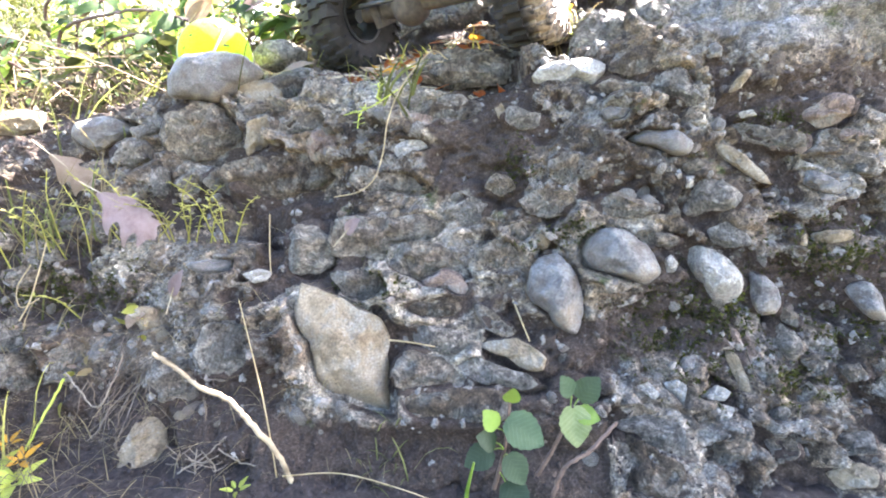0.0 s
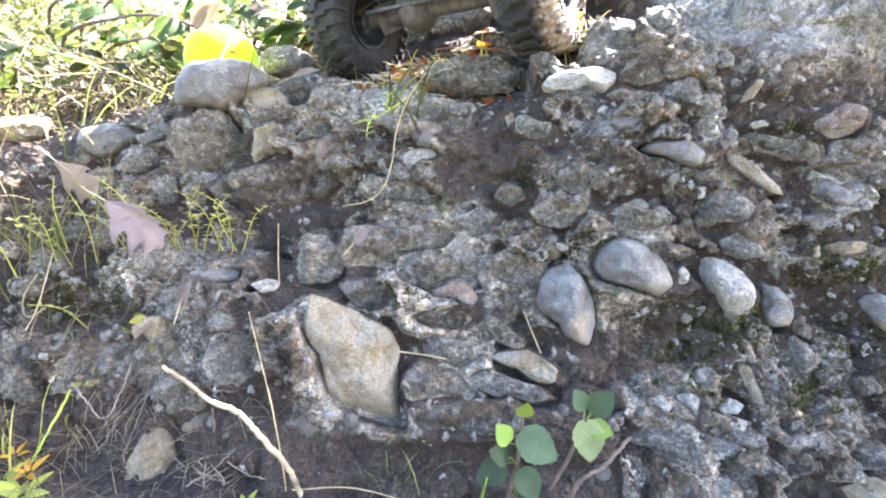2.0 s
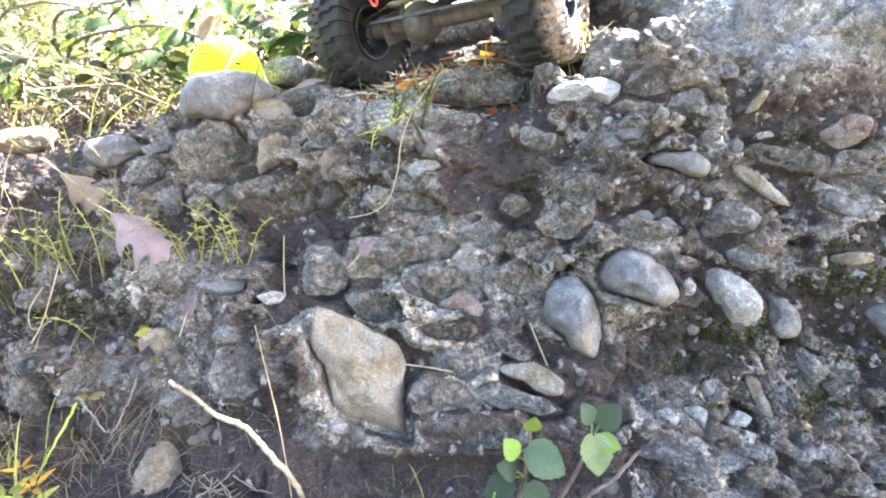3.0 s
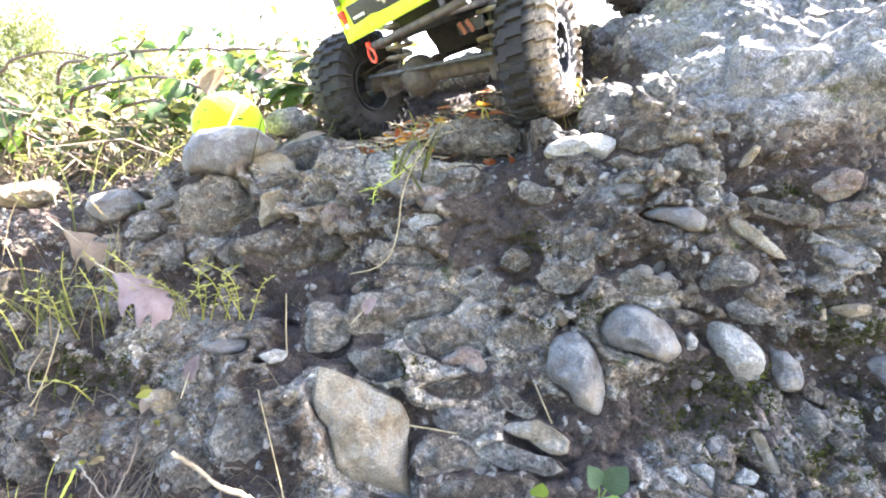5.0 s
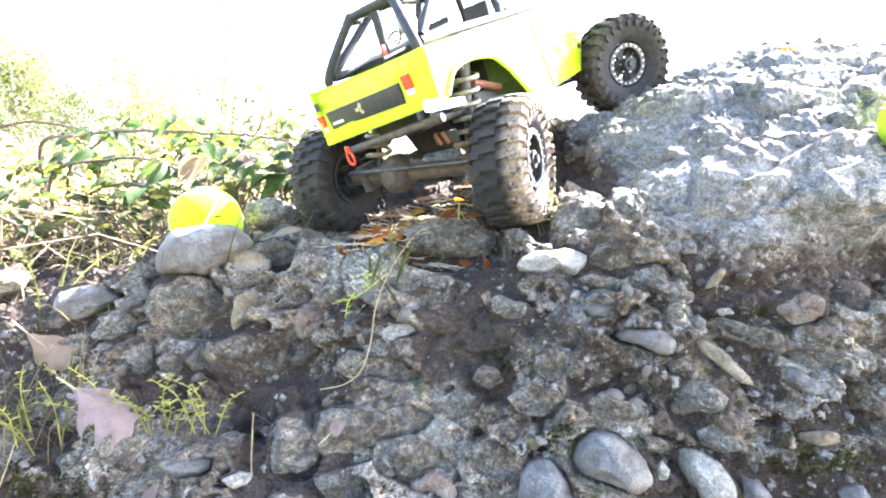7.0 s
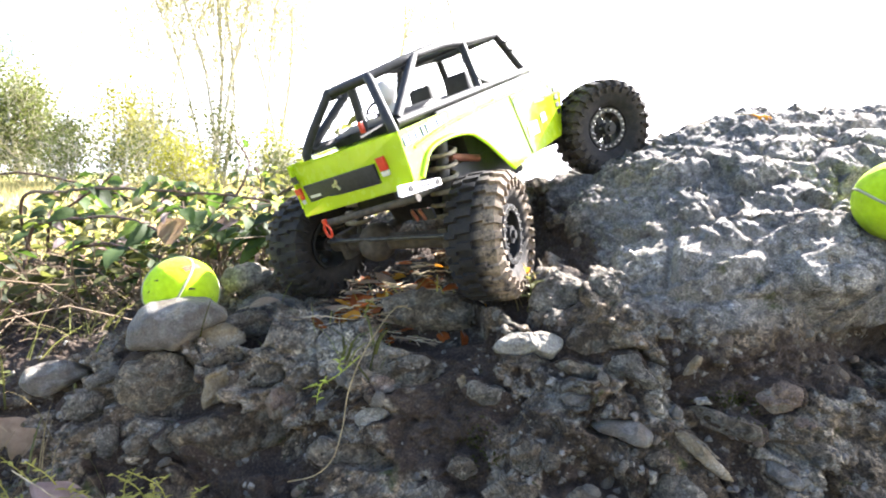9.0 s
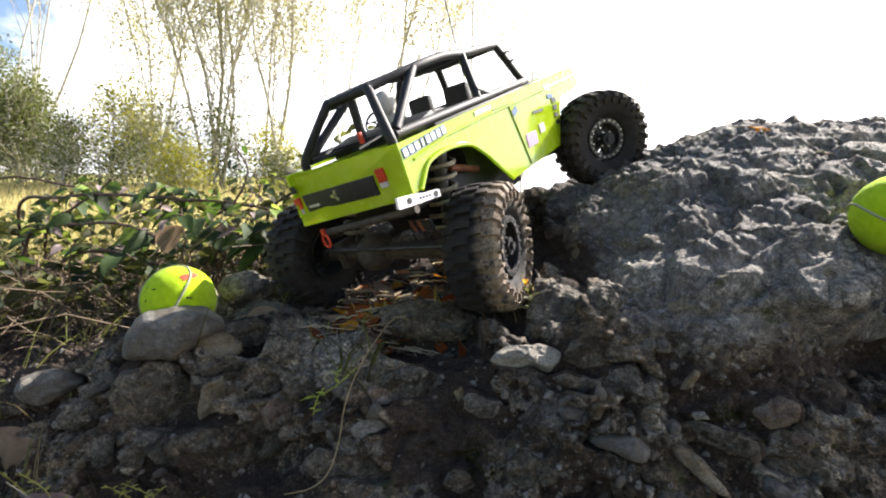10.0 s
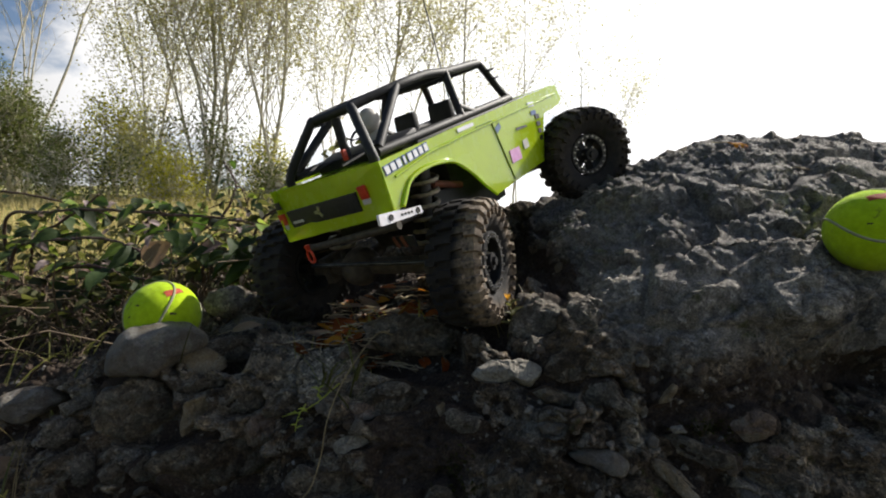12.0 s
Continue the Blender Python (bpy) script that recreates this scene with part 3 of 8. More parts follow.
set_stone("boulder", 0.1321, 0.2675, 0.0315, 163, (29, 10, 8.7, 8.7, 10, 12, 17, 22, 18, 15, 13, 9.6, 8.9, 10, 17, 22), 0.0123, "stone_slate", "broad grey slab at the foot of the rock")
set_stone("boulder", 0.1245, 0.2536, 0.0152, 123, (24, 19, 17, 16, 18, 15, 13, 14, 17, 17, 21, 18, 13, 12, 13, 16), 0.0115, "stone_earth")
set_stone("cobble", 0.1396, 0.2959, 0.0613, 152, (10, 7.4, 6.5, 6.7, 5.7, 5.4, 5.9, 7.9, 8.5, 8.7, 6.3, 5.3, 5.2, 6.0, 6.7, 7.6), 0.0069, "stone_crust")
set_stone("cobble", 0.1598, 0.2962, 0.0627, -119, (6.9, 5.0, 4.5, 4.8, 4.7, 4.5, 5.0, 6.1, 5.2, 5.2, 5.0, 4.6, 5.0, 4.9, 4.6, 5.1), 0.0061, "stone_grey")
set_stone("cobble", 0.1321, 0.2852, 0.0498, 161, (8.1, 4.4, 3.3, 3.1, 3.3, 4.4, 6.1, 6.1, 6.4, 4.2, 3.5, 3.5, 4.1, 5.2, 5.1, 5.8), 0.0043, "stone_pale")
set_stone("cobble", 0.1499, 0.2854, 0.0503, -75, (10, 6.7, 5.6, 5.6, 6.5, 5.8, 5.7, 6.5, 6.2, 6.7, 8.6, 6.2, 4.7, 4.2, 4.5, 5.8), 0.0056, "stone_pale")
set_stone("cobble", 0.1735, 0.2835, 0.0483, -175, (11, 7.5, 5.0, 4.1, 4.0, 4.6, 6.2, 6.7, 8.6, 6.8, 5.7, 5.7, 4.7, 4.3, 4.6, 6.0), 0.0060, "stone_pale")
set_stone("cobble", 0.1759, 0.2759, 0.0390, 24, (8.1, 6.0, 5.4, 5.4, 4.1, 3.8, 4.1, 5.4, 7.4, 6.6, 5.4, 4.1, 3.8, 4.1, 4.7, 5.5), 0.0047, "stone_pale")
set_stone("cobble", 0.1613, 0.2743, 0.0378, -112, (4.8, 3.5, 3.1, 3.3, 4.1, 3.4, 3.2, 3.5, 4.5, 3.4, 3.2, 3.5, 4.1, 3.3, 3.1, 3.5), 0.0036, "stone_crust")
set_stone("cobble", 0.1920, 0.2925, 0.0588, 113, (16, 6.6, 4.6, 4.0, 3.8, 4.2, 5.7, 12, 14, 7.3, 4.4, 3.6, 3.4, 3.9, 5.4, 12), 0.0081, "stone_tan", "thin upright tan sliver of stone")
set_stone("cobble", 0.1958, 0.3057, 0.0751, 110, (10.0, 4.9, 3.6, 3.3, 3.5, 4.1, 4.7, 6.8, 7.7, 5.7, 3.6, 3.0, 2.9, 3.4, 4.8, 6.7), 0.0056, "stone_red")
set_stone("cobble", 0.2052, 0.2978, 0.0659, 102, (20, 7.3, 4.4, 3.5, 3.3, 3.7, 5.1, 11, 16, 7.5, 5.2, 4.3, 3.9, 4.1, 5.1, 8.6), 0.0054, "stone_red")
set_stone("cobble", 0.2111, 0.2767, 0.0389, 175, (8.3, 7.1, 6.7, 5.2, 4.8, 5.2, 6.2, 5.7, 6.3, 7.0, 6.3, 6.6, 5.4, 4.6, 4.6, 5.5), 0.0054, "stone_slate")
set_stone("cobble", 0.2279, 0.2790, 0.0406, -137, (6.7, 4.0, 3.2, 3.1, 3.4, 4.8, 4.7, 4.7, 5.5, 4.3, 3.5, 3.3, 3.7, 4.6, 4.4, 4.9), 0.0043, "stone_crust")
set_stone("boulder", 0.1746, 0.2618, 0.0226, 18, (14, 11, 9.9, 9.4, 8.0, 8.0, 9.4, 12, 13, 11, 11, 8.1, 7.4, 7.9, 10, 11), 0.0071, "stone_crust")
set_stone("boulder", 0.2070, 0.2629, 0.0223, 147, (12, 8.9, 7.9, 8.3, 10, 8.4, 7.1, 7.0, 8.3, 10, 9.0, 9.2, 8.5, 7.1, 7.1, 8.3), 0.0060, "stone_crust")
set_stone("cobble", 0.2560, 0.2668, 0.0238, -141, (11, 7.8, 6.7, 6.8, 8.1, 10, 8.7, 8.9, 11, 8.0, 6.9, 7.1, 8.6, 10, 9.0, 9.3), 0.0060, "stone_slate")
set_stone("boulder", 0.2473, 0.2540, 0.0102, 171, (14, 12, 11, 7.3, 6.2, 6.3, 7.5, 11, 11, 12, 10, 9.3, 7.2, 6.5, 6.8, 8.6), 0.0065, "stone_tan")
set_stone("cobble", 0.2438, 0.2945, 0.0619, 154, (9.0, 7.2, 6.8, 7.6, 7.6, 6.8, 7.1, 7.9, 6.9, 7.1, 7.8, 7.0, 7.3, 7.7, 6.9, 7.2), 0.0059, "stone_crust")
set_stone("cobble", 0.2667, 0.2922, 0.0584, 149, (9.0, 6.6, 6.0, 6.4, 8.1, 6.5, 5.6, 5.6, 6.6, 7.7, 6.5, 6.5, 7.4, 6.0, 5.7, 6.5), 0.0047, "stone_crust")
set_stone("cobble", 0.2318, 0.2846, 0.0480, -140, (8.4, 5.6, 4.7, 4.7, 5.0, 5.4, 7.2, 6.5, 6.3, 7.2, 5.3, 4.5, 4.5, 5.4, 6.7, 6.9), 0.0047, "stone_slate")
set_stone("boulder", -0.0491, 0.3975, 0.1694, -10, (37, 22, 11, 8.2, 7.4, 8.3, 12, 22, 26, 25, 14, 8.0, 6.3, 6.2, 8.1, 15), 0.0082, "stone_crust")
set_stone("cobble", -0.0277, 0.4068, 0.1948, 1, (17, 13, 8.4, 6.5, 6.0, 6.6, 8.1, 9.0, 12, 12, 11, 8.1, 5.1, 4.4, 5.0, 7.2), 0.0074, "stone_pale")
set_stone("cobble", -0.0235, 0.4322, 0.2286, -22, (11, 8.9, 8.2, 6.5, 6.1, 6.7, 7.1, 7.2, 8.6, 9.5, 7.6, 7.2, 6.9, 5.9, 6.0, 7.2), 0.0076, "stone_slate")
set_stone("boulder", 0.0035, 0.4262, 0.2297, 2, (18, 16, 10, 7.3, 6.6, 6.9, 7.6, 10, 17, 16, 10, 7.7, 7.1, 7.2, 7.8, 10), 0.0092, "stone_slate")
set_stone("cobble", -0.0171, 0.4191, 0.2158, 161, (13, 9.3, 8.5, 8.8, 6.8, 6.2, 6.8, 8.8, 9.9, 10, 9.2, 6.9, 6.3, 6.7, 6.8, 8.2), 0.0066, "stone_red")
set_stone("boulder", 0.0416, 0.3704, 0.1699, -12, (12, 10.0, 9.6, 9.7, 8.9, 9.6, 9.5, 9.0, 10, 11, 10, 9.6, 8.5, 8.9, 8.9, 9.6), 0.0088, "stone_crust")
set_stone("cobble", 0.0591, 0.3882, 0.2178, 7, (19, 8.4, 6.7, 6.7, 7.8, 11, 14, 17, 15, 11, 9.1, 8.5, 8.2, 9.3, 13, 16), 0.0101, "stone_slate")
set_stone("cobble", 0.0445, 0.4015, 0.2235, -100, (6.1, 4.6, 4.2, 4.5, 4.5, 3.7, 3.7, 4.3, 5.3, 4.4, 4.4, 5.1, 4.2, 3.5, 3.5, 4.1), 0.0044, "stone_tan")
set_stone("boulder", 0.0849, 0.3571, 0.1845, 42, (14, 11, 11, 10, 10, 12, 10, 10, 11, 11, 13, 11, 11, 10, 9.4, 10), 0.0087, "stone_crust")
set_stone("boulder", 0.0745, 0.3499, 0.1603, 179, (22, 18, 14, 10, 9.6, 9.6, 11, 15, 19, 18, 13, 10, 9.8, 11, 12, 14), 0.0108, "stone_crust")
set_stone("cobble", 0.0554, 0.3466, 0.1404, 148, (8.3, 6.8, 6.6, 6.9, 6.2, 6.6, 7.2, 6.4, 6.7, 7.9, 6.4, 6.1, 6.9, 6.8, 6.2, 6.5), 0.0061, "stone_crust")
set_stone("boulder", 0.1243, 0.3382, 0.1600, -1, (24, 12, 8.7, 7.5, 7.6, 9.1, 11, 17, 19, 14, 10, 8.0, 7.5, 8.3, 11, 15), 0.0079, "stone_crust")
set_stone("boulder", 0.1017, 0.3512, 0.1834, 41, (7.6, 6.4, 6.3, 6.8, 5.5, 5.4, 6.2, 6.6, 6.4, 7.2, 6.1, 5.8, 6.5, 5.9, 5.5, 5.9), 0.0044, "stone_crust")
set_stone("boulder", -0.0593, 0.3390, 0.1030, 160, (22, 16, 14, 11, 11, 11, 12, 14, 20, 17, 15, 11, 9.9, 10, 13, 15), 0.0070, "stone_crust")
set_stone("boulder", 0.0202, 0.3690, 0.1507, 175, (18, 13, 12, 12, 10, 10, 12, 13, 14, 15, 12, 11, 12, 10, 10, 12), 0.0062, "stone_slate")
set_stone("boulder", 0.0409, 0.3412, 0.1234, 166, (17, 14, 13, 11, 11, 11, 12, 14, 15, 13, 13, 12, 11, 12, 12, 13), 0.0064, "stone_crust")
set_stone("boulder", 0.1302, 0.4459, 0.2936, 115, (32, 23, 21, 22, 28, 30, 26, 24, 23, 23, 27, 25, 25, 28, 25, 26), 0.0153, "stone_slate", "blocky grey stone beside the tyre", up=1.2)
set_stone("cobble", 0.1606, 0.4159, 0.3002, -76, (18, 14, 14, 12, 10, 10, 13, 16, 15, 16, 14, 11, 10, 11, 13, 14), 0.0079, "stone_slate", up=1.2)
set_stone("boulder", 0.0173, 0.4856, 0.2613, 2, (48, 34, 23, 20, 19, 20, 24, 38, 44, 35, 24, 20, 18, 19, 24, 38), 0.0221, "stone_crust")
set_stone("boulder", -0.0002, 0.4239, 0.2254, 9, (35, 20, 15, 13, 13, 15, 19, 25, 28, 21, 16, 13, 12, 13, 17, 25), 0.0148, "stone_earth", "earthy tan ledge stone in the sun", up=0.8)


def outcrop():
    xs = spread([-1.45, -1.1, -0.62, -0.5, 0.55, 0.7, 1.3, 1.75], [24, 30, 50, 640, 60, 40, 28])
    vs = spread([0.0, 0.0909, 0.7273, 0.8182, 0.9091, 1.0], [30, 300, 50, 25, 14])
    g = loft(xs, vs)
    du, dv = np.gradient(g, axis=0), np.gradient(g, axis=1)
    n = np.cross(du, dv)
    n /= np.linalg.norm(n, axis=2, keepdims=True) + 1e-12
    p, n = g.reshape(-1, 3), n.reshape(-1, 3)
    warp = p + 0.005 * np.stack([value_noise(p * 60 + k * 31.7) for k in range(3)], 1) + 0.0015 * np.stack([value_noise(p * 240 + k * 11.7) for k in range(3)], 1)
    # blocks, cobbles and crust: each piece with its own height and slant, sharp joints between
    slab1, slab2, swho, stilt = cells(p @ np.array([[1, 0, 0.4], [0, 1, 0], [-0.5, 0, 1.3]]) + 0.012 * np.stack([value_noise(p * 25 + k * 7.7) for k in range(3)], 1), 9.5, 70)
    big1, big2, bwho, btilt = cells(warp @ np.array([[1, 0, 0.25], [0, 1, 0], [-0.2, 0, 1.5]]), 17)
    lumps1, lumps2, who, ltilt = cells(warp * (1, 1, 1.3), 42, 60)
    peb1, peb2, pwho, ptilt = cells(warp, 95, 20)
    grit1, grit2, gwho, _ = cells(p, 230, 40)
    # the big block on the right is massive, with worn ledges; elsewhere the crust is broken
    massive = np.clip((p[:, 0] - 0.14) / 0.06, 0, 1) * np.clip((p[:, 2] - 0.265) / 0.03, 0, 1)
    crumbly = np.clip(0.35 + 1.6 * fbm(p * (1, 1, 1.6), 11, 3), 0, 1)
    massive = massive * (1 - 0.18 * crumbly)
    loose = (1 - 0.84 * massive) * (0.60 + 0.40 * crumbly)
    # coherent masses of crust with earthy gaps between them
    mass = fbm(warp * (1.0, 1.0, 1.6) + 5.3, 15, 3) + 0.25 * fbm(warp, 60, 2)
    mass += 0.45 * np.exp(-((p[:, 0] - 0.2) / 0.07) ** 2 - ((p[:, 2] - 0.235) / 0.03) ** 2) + 0.5 * np.exp(-((p[:, 0] + 0.175) / 0.08) ** 2 - ((p[:, 2] - 0.215) / 0.035) ** 2)
    mass += 0.4 * np.exp(-((p[:, 0] - 0.14) / 0.10) ** 2 - ((p[:, 2] - 0.03) / 0.02) ** 2)
    mass += 0.85 * np.exp(-((p[:, 0] - 0.005) / 0.055) ** 2 - ((p[:, 2] - 0.062) / 0.028) ** 2) + 0.40 * np.exp(-((p[:, 0] + 0.005) / 0.06) ** 2 - ((p[:, 2] - 0.125) / 0.025) ** 2)
    mass += 0.45 * np.exp(-((p[:, 0] + 0.15) / 0.09) ** 2 - ((p[:, 2] - 0.085) / 0.025) ** 2)
    gap = np.clip((-0.10 - mass) * 10, 0, 1) * (1 - 0.75 * massive) * (1 - 0.55 * np.clip((p[:, 0] - 0.16) / 0.08, 0, 1) * np.clip((p[:, 2] - 0.245) / 0.03, 0, 1))
    d = 0.009 * fbm(p, 9, 3) + 0.0035 * (1 - 0.45 * massive) * fbm(p, 45, 4, 0.6)
    d += massive * (1 - 0.75 * np.clip((p[:, 2] - 0.42) / 0.03, 0, 1)) * (0.022 * (swho - 0.45) + 0.055 * stilt) * np.clip((slab2 - slab1) * 7, 0, 1) - 0.006 * massive * np.clip(1 - (slab2 - slab1) * 12, 0, 1)
    m1, m2, mwho, mtilt = cells(warp @ np.array([[1, 0, 0.5], [0, 1, 0], [-0.35, 0, 1.2]]), 24, 90)
    d += massive * (0.004 * (mwho - 0.5) + 0.006 * mtilt) * np.clip((m2 - m1) * 9, 0, 1) - 0.004 * massive * np.clip(1 - (m2 - m1) * 14, 0, 1)
    d -= massive * 0.004 * np.clip(value_noise(warp * (80, 80, 110)) - 0.25, 0, 1)
    d += loose * (0.016 * (bwho - 0.4) + 0.019 * btilt) * np.clip((big2 - big1) * 8, 0, 1)
    d += 0.65 * loose * (0.011 * (who - 0.35) + 0.011 * ltilt) * np.clip((lumps2 - lumps1) * 6, 0, 1)
    d -= loose * (0.005 * np.clip(1 - (big2 - big1) * 9, 0, 1) + 0.0015 * np.clip(1 - (lumps2 - lumps1) * 8, 0, 1))
    d += loose * (0.0044 * np.clip(pwho - 0.3, 0, 1) + 0.0075 * ptilt) * np.clip((peb2 - peb1) * 5, 0, 1)
    d += (0.15 + 0.85 * loose) * 0.0022 * np.clip(gwho - 0.3, 0, 1) * np.clip((grit2 - grit1) * 4, 0, 1)
    chp1, chp2, cwho, ctilt = cells(warp * (1, 1, 1.4), 150, 80)
    d += (0.10 + 0.90 * loose) * (0.0024 * (cwho - 0.5) + 0.0056 * ctilt) * np.clip((chp2 - chp1) * 9, 0, 1)
    d -= 0.002 * np.clip(value_noise(warp * 120) - 0.3, 0, 1) * loose
    ledge = fbm(p * (0.35, 0.6, 1.9) + 3.1, 22, 3)
    shelf = p[:, 2] / 0.034 + 1.3 * fbm(p * (1, 1, 0.6), 9, 4) - 0.35 * p[:, 0] / 0.055
    d += massive * (0.5 + 0.5 * np.clip(fbm(p, 13, 2) * 2, -1, 1)) * 0.015 * (shelf - np.floor(shelf) - 0.5)
    d += massive * (0.004 * np.abs(ledge) - 0.001 + 0.0014 * fbm(p, 90, 4, 0.6))
    d += (1 - 0.5 * massive) * (0.0016 * fbm(p, 300, 2) - 0.0022 * np.clip(value_noise(p * 210) - 0.35, 0, 1) * 2)
    chip = np.clip((pwho - 0.45) * 5, 0, 1) * np.clip((peb2 - peb1) * 5, 0, 1)
    fleck = np.clip((gwho - 0.55) * 5, 0, 1) * np.clip((grit2 - grit1) * 4, 0, 1)
    tone = 0.345 + 0.34 * fbm(p, 16, 3) + 0.20 * (bwho - 0.5) + 0.12 * (who - 0.4) + 0.20 * chip * crumbly + 0.14 * fleck * crumbly + massive * (0.04 + 0.14 * (swho - 0.4))
    d += 0.007 * np.clip(mass + 0.06, 0, 0.6) * (1 - massive) - 0.013 * gap
    # the crust swells round the boulders under the ball and along the foot
    d += 0.012 * np.exp(-((p[:, 0] + 0.165) / 0.055) ** 2 - ((p[:, 2] - 0.205) / 0.028) ** 2) + 0.006 * np.exp(-((p[:, 0] - 0.17) / 0.08) ** 2 - ((p[:, 2] - 0.03) / 0.02) ** 2)
    # earth lies in the cleft, along the foot and on the flat top; some of its colour paints shade
    x, y, z = p.T
    earth_shade = 1.1 * np.exp(-((x - 0.02) / 0.045) ** 2 - ((z - 0.195) / 0.04) ** 2)
    earth_shade += 0.9 * np.exp(-((x + 0.02) / 0.10) ** 2 - ((z - 0.262) / 0.02) ** 2)
    earth_shade += 0.75 * np.clip((0.042 - z) / 0.022, 0, 1) * (x < 0.1)
    earth_shade += 0.6 * np.exp(-((x - 0.15) / 0.04) ** 2 - ((z - 0.11) / 0.03) ** 2)
    # shade of the recess under the lump, put in as earth colour
    earth_shade += 0.95 * np.exp(-((x + 0.14) / 0.06) ** 2 - ((z - 0.150) / 0.024) ** 2)
    # shade on the ground round the ball, put in as darker soil
    earth_shade += 1.0 * np.clip((-0.2 - x) / 0.15, 0, 1) * np.clip((y - 0.42) / 0.1, 0, 1)
    # shadow below the right overhang, painted with the earth colour
    earth_shade += 0.5 * np.exp(-((x - 0.42) / 0.07) ** 2 - ((z - 0.26) / 0.04) ** 2)
    earth_shade += 0.7 * np.exp(-((x - 0.29) / 0.06) ** 2 - ((z - 0.115) / 0.03) ** 2)
    earth_shade += 0.55 * np.exp(-((x - 0.115) / 0.03) ** 2 - ((z - 0.17) / 0.018) ** 2)
    earth_shade += 0.9 * np.exp(-((x + 0.30) / 0.07) ** 2 - ((z - 0.085) / 0.02) ** 2)
    earth_shade += 0.6 * np.exp(-((x - 0.03) / 0.06) ** 2 - ((z - 0.022) / 0.012) ** 2)
    earth_shade += 0.75 * np.exp(-((x - 0.165) / 0.045) ** 2 - ((z - 0.078) / 0.022) ** 2)
    earth_shade += 0.6 * np.exp(-((x + 0.155) / 0.04) ** 2 - ((z - 0.045) / 0.018) ** 2)
    earth_shade += 0.6 * np.exp(-((x - 0.06) / 0.05) ** 2 - ((z - 0.045) / 0.014) ** 2)
    earth_shade += 0.55 * np.exp(-((x - 0.02) / 0.03) ** 2 - ((z - 0.09) / 0.02) ** 2)
    earth_shade += 0.55 * np.exp(-((x + 0.12) / 0.05) ** 2 - ((z - 0.105) / 0.012) ** 2)
    earth_shade += 0.75 * np.exp(-((x - 0.085) / 0.038) ** 2 - ((z - 0.075) / 0.018) ** 2)
    earth_shade += 0.5 * np.exp(-((x + 0.225) / 0.05) ** 2 - ((z - 0.035) / 0.02) ** 2)
    earth_shade += 0.6 * np.exp(-((x + 0.115) / 0.022) ** 2 - ((z - 0.060) / 0.028) ** 2)
    earth_shade += 0.85 * gap
    d = d * (1 - 0.5 * np.clip(earth_shade, 0, 1)) + 0.0016 * np.clip(earth_shade, 0, 1) * fbm(p, 230, 3, 0.7)
    # a plain worn face on the big block
    worn = np.exp(-((x - 0.245) / 0.045) ** 2 - ((z - 0.288) / 0.028) ** 2)
    d = d * (1 - 0.65 * worn) + 0.0012 * worn * fbm(p, 60, 4, 0.6)
    bare = np.exp(-((x - 0.265) / 0.055) ** 2 - ((z - 0.330) / 0.020) ** 2)
    d = d * (1 - 0.7 * bare)
    earth_shade *= 1 - worn
    tone = tone * (1 - 0.7 * worn) + 0.7 * worn * (0.42 + 0.10 * fbm(p, 25, 3))
    # hollows under the lump at the ball, under the boulder row and in the cleft
    d -= 0.030 * np.exp(-((x + 0.150) / 0.060) ** 2 - ((z - 0.138) / 0.012) ** 2)
    d -= 0.014 * np.exp(-((x - 0.02) / 0.08) ** 2 - ((z - 0.022) / 0.010) ** 2)
    # rock tone lowered in two patches, left of the tan boulder and upper right
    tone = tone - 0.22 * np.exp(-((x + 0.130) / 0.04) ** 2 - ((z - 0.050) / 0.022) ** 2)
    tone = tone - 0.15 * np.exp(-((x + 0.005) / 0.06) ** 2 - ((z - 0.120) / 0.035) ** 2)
    d -= 0.022 * np.exp(-((x + 0.305) / 0.065) ** 2 - ((z - 0.082) / 0.016) ** 2) + 0.016 * np.exp(-((x + 0.150) / 0.05) ** 2 - ((z - 0.040) / 0.012) ** 2)
    d -= 0.012 * np.exp(-((x - 0.13) / 0.035) ** 2 - ((z - 0.085) / 0.018) ** 2)
    d -= 0.014 * np.exp(-((x - 0.30) / 0.05) ** 2 - ((z - 0.10) / 0.02) ** 2)
    d -= 0.075 * np.exp(-((x - 0.42) / 0.085) ** 2 - ((z - 0.262) / 0.034) ** 2)
    d -= 0.006 * np.clip(earth_shade, 0, 1)
    # each bedded stone sits in a socket of its own, a little below the crust round it
    for _, c, turn, radii, deep, mat, _, up in STONES:
        sn, side, rise = facing(c, up)
        v = p - np.array(c)
        near = np.nonzero((v ** 2).sum(1) < (1.5 * max(radii)) ** 2 + 0.0004)[0]
        v = v[near]
        a, b = v @ np.array(side), v @ np.array(rise)
        ang = ((np.arctan2(b, a) - turn) % (2 * np.pi)) * 8 / np.pi
        i = np.floor(ang).astype(int) % 16
        rr_ = np.array(radii)
        edge = np.hypot(a, b) / (rr_[i] * (1 - ang % 1) + rr_[(i + 1) % 16] * (ang % 1))
        w = np.clip((1.16 - edge) / 0.16, 0, 1)
        w = w * w * (3 - 2 * w)
        level = (-0.34 * deep - v @ np.array(sn)) / np.maximum(n[near] @ np.array(sn), 0.4)
        d[near] = d[near] * (1 - w) + w * np.clip(level, -0.022, 0.006)
        # dark rim round each stone, heaviest along its lower edge
        earth_shade[near] = np.maximum(earth_shade[near], 0.8 * np.clip(1 - np.abs(edge - 1.04) / 0.12, 0, 1) * np.clip(0.35 - b / np.hypot(a, b) + 1.4 * value_noise(p[near] * 55), 0, 1))
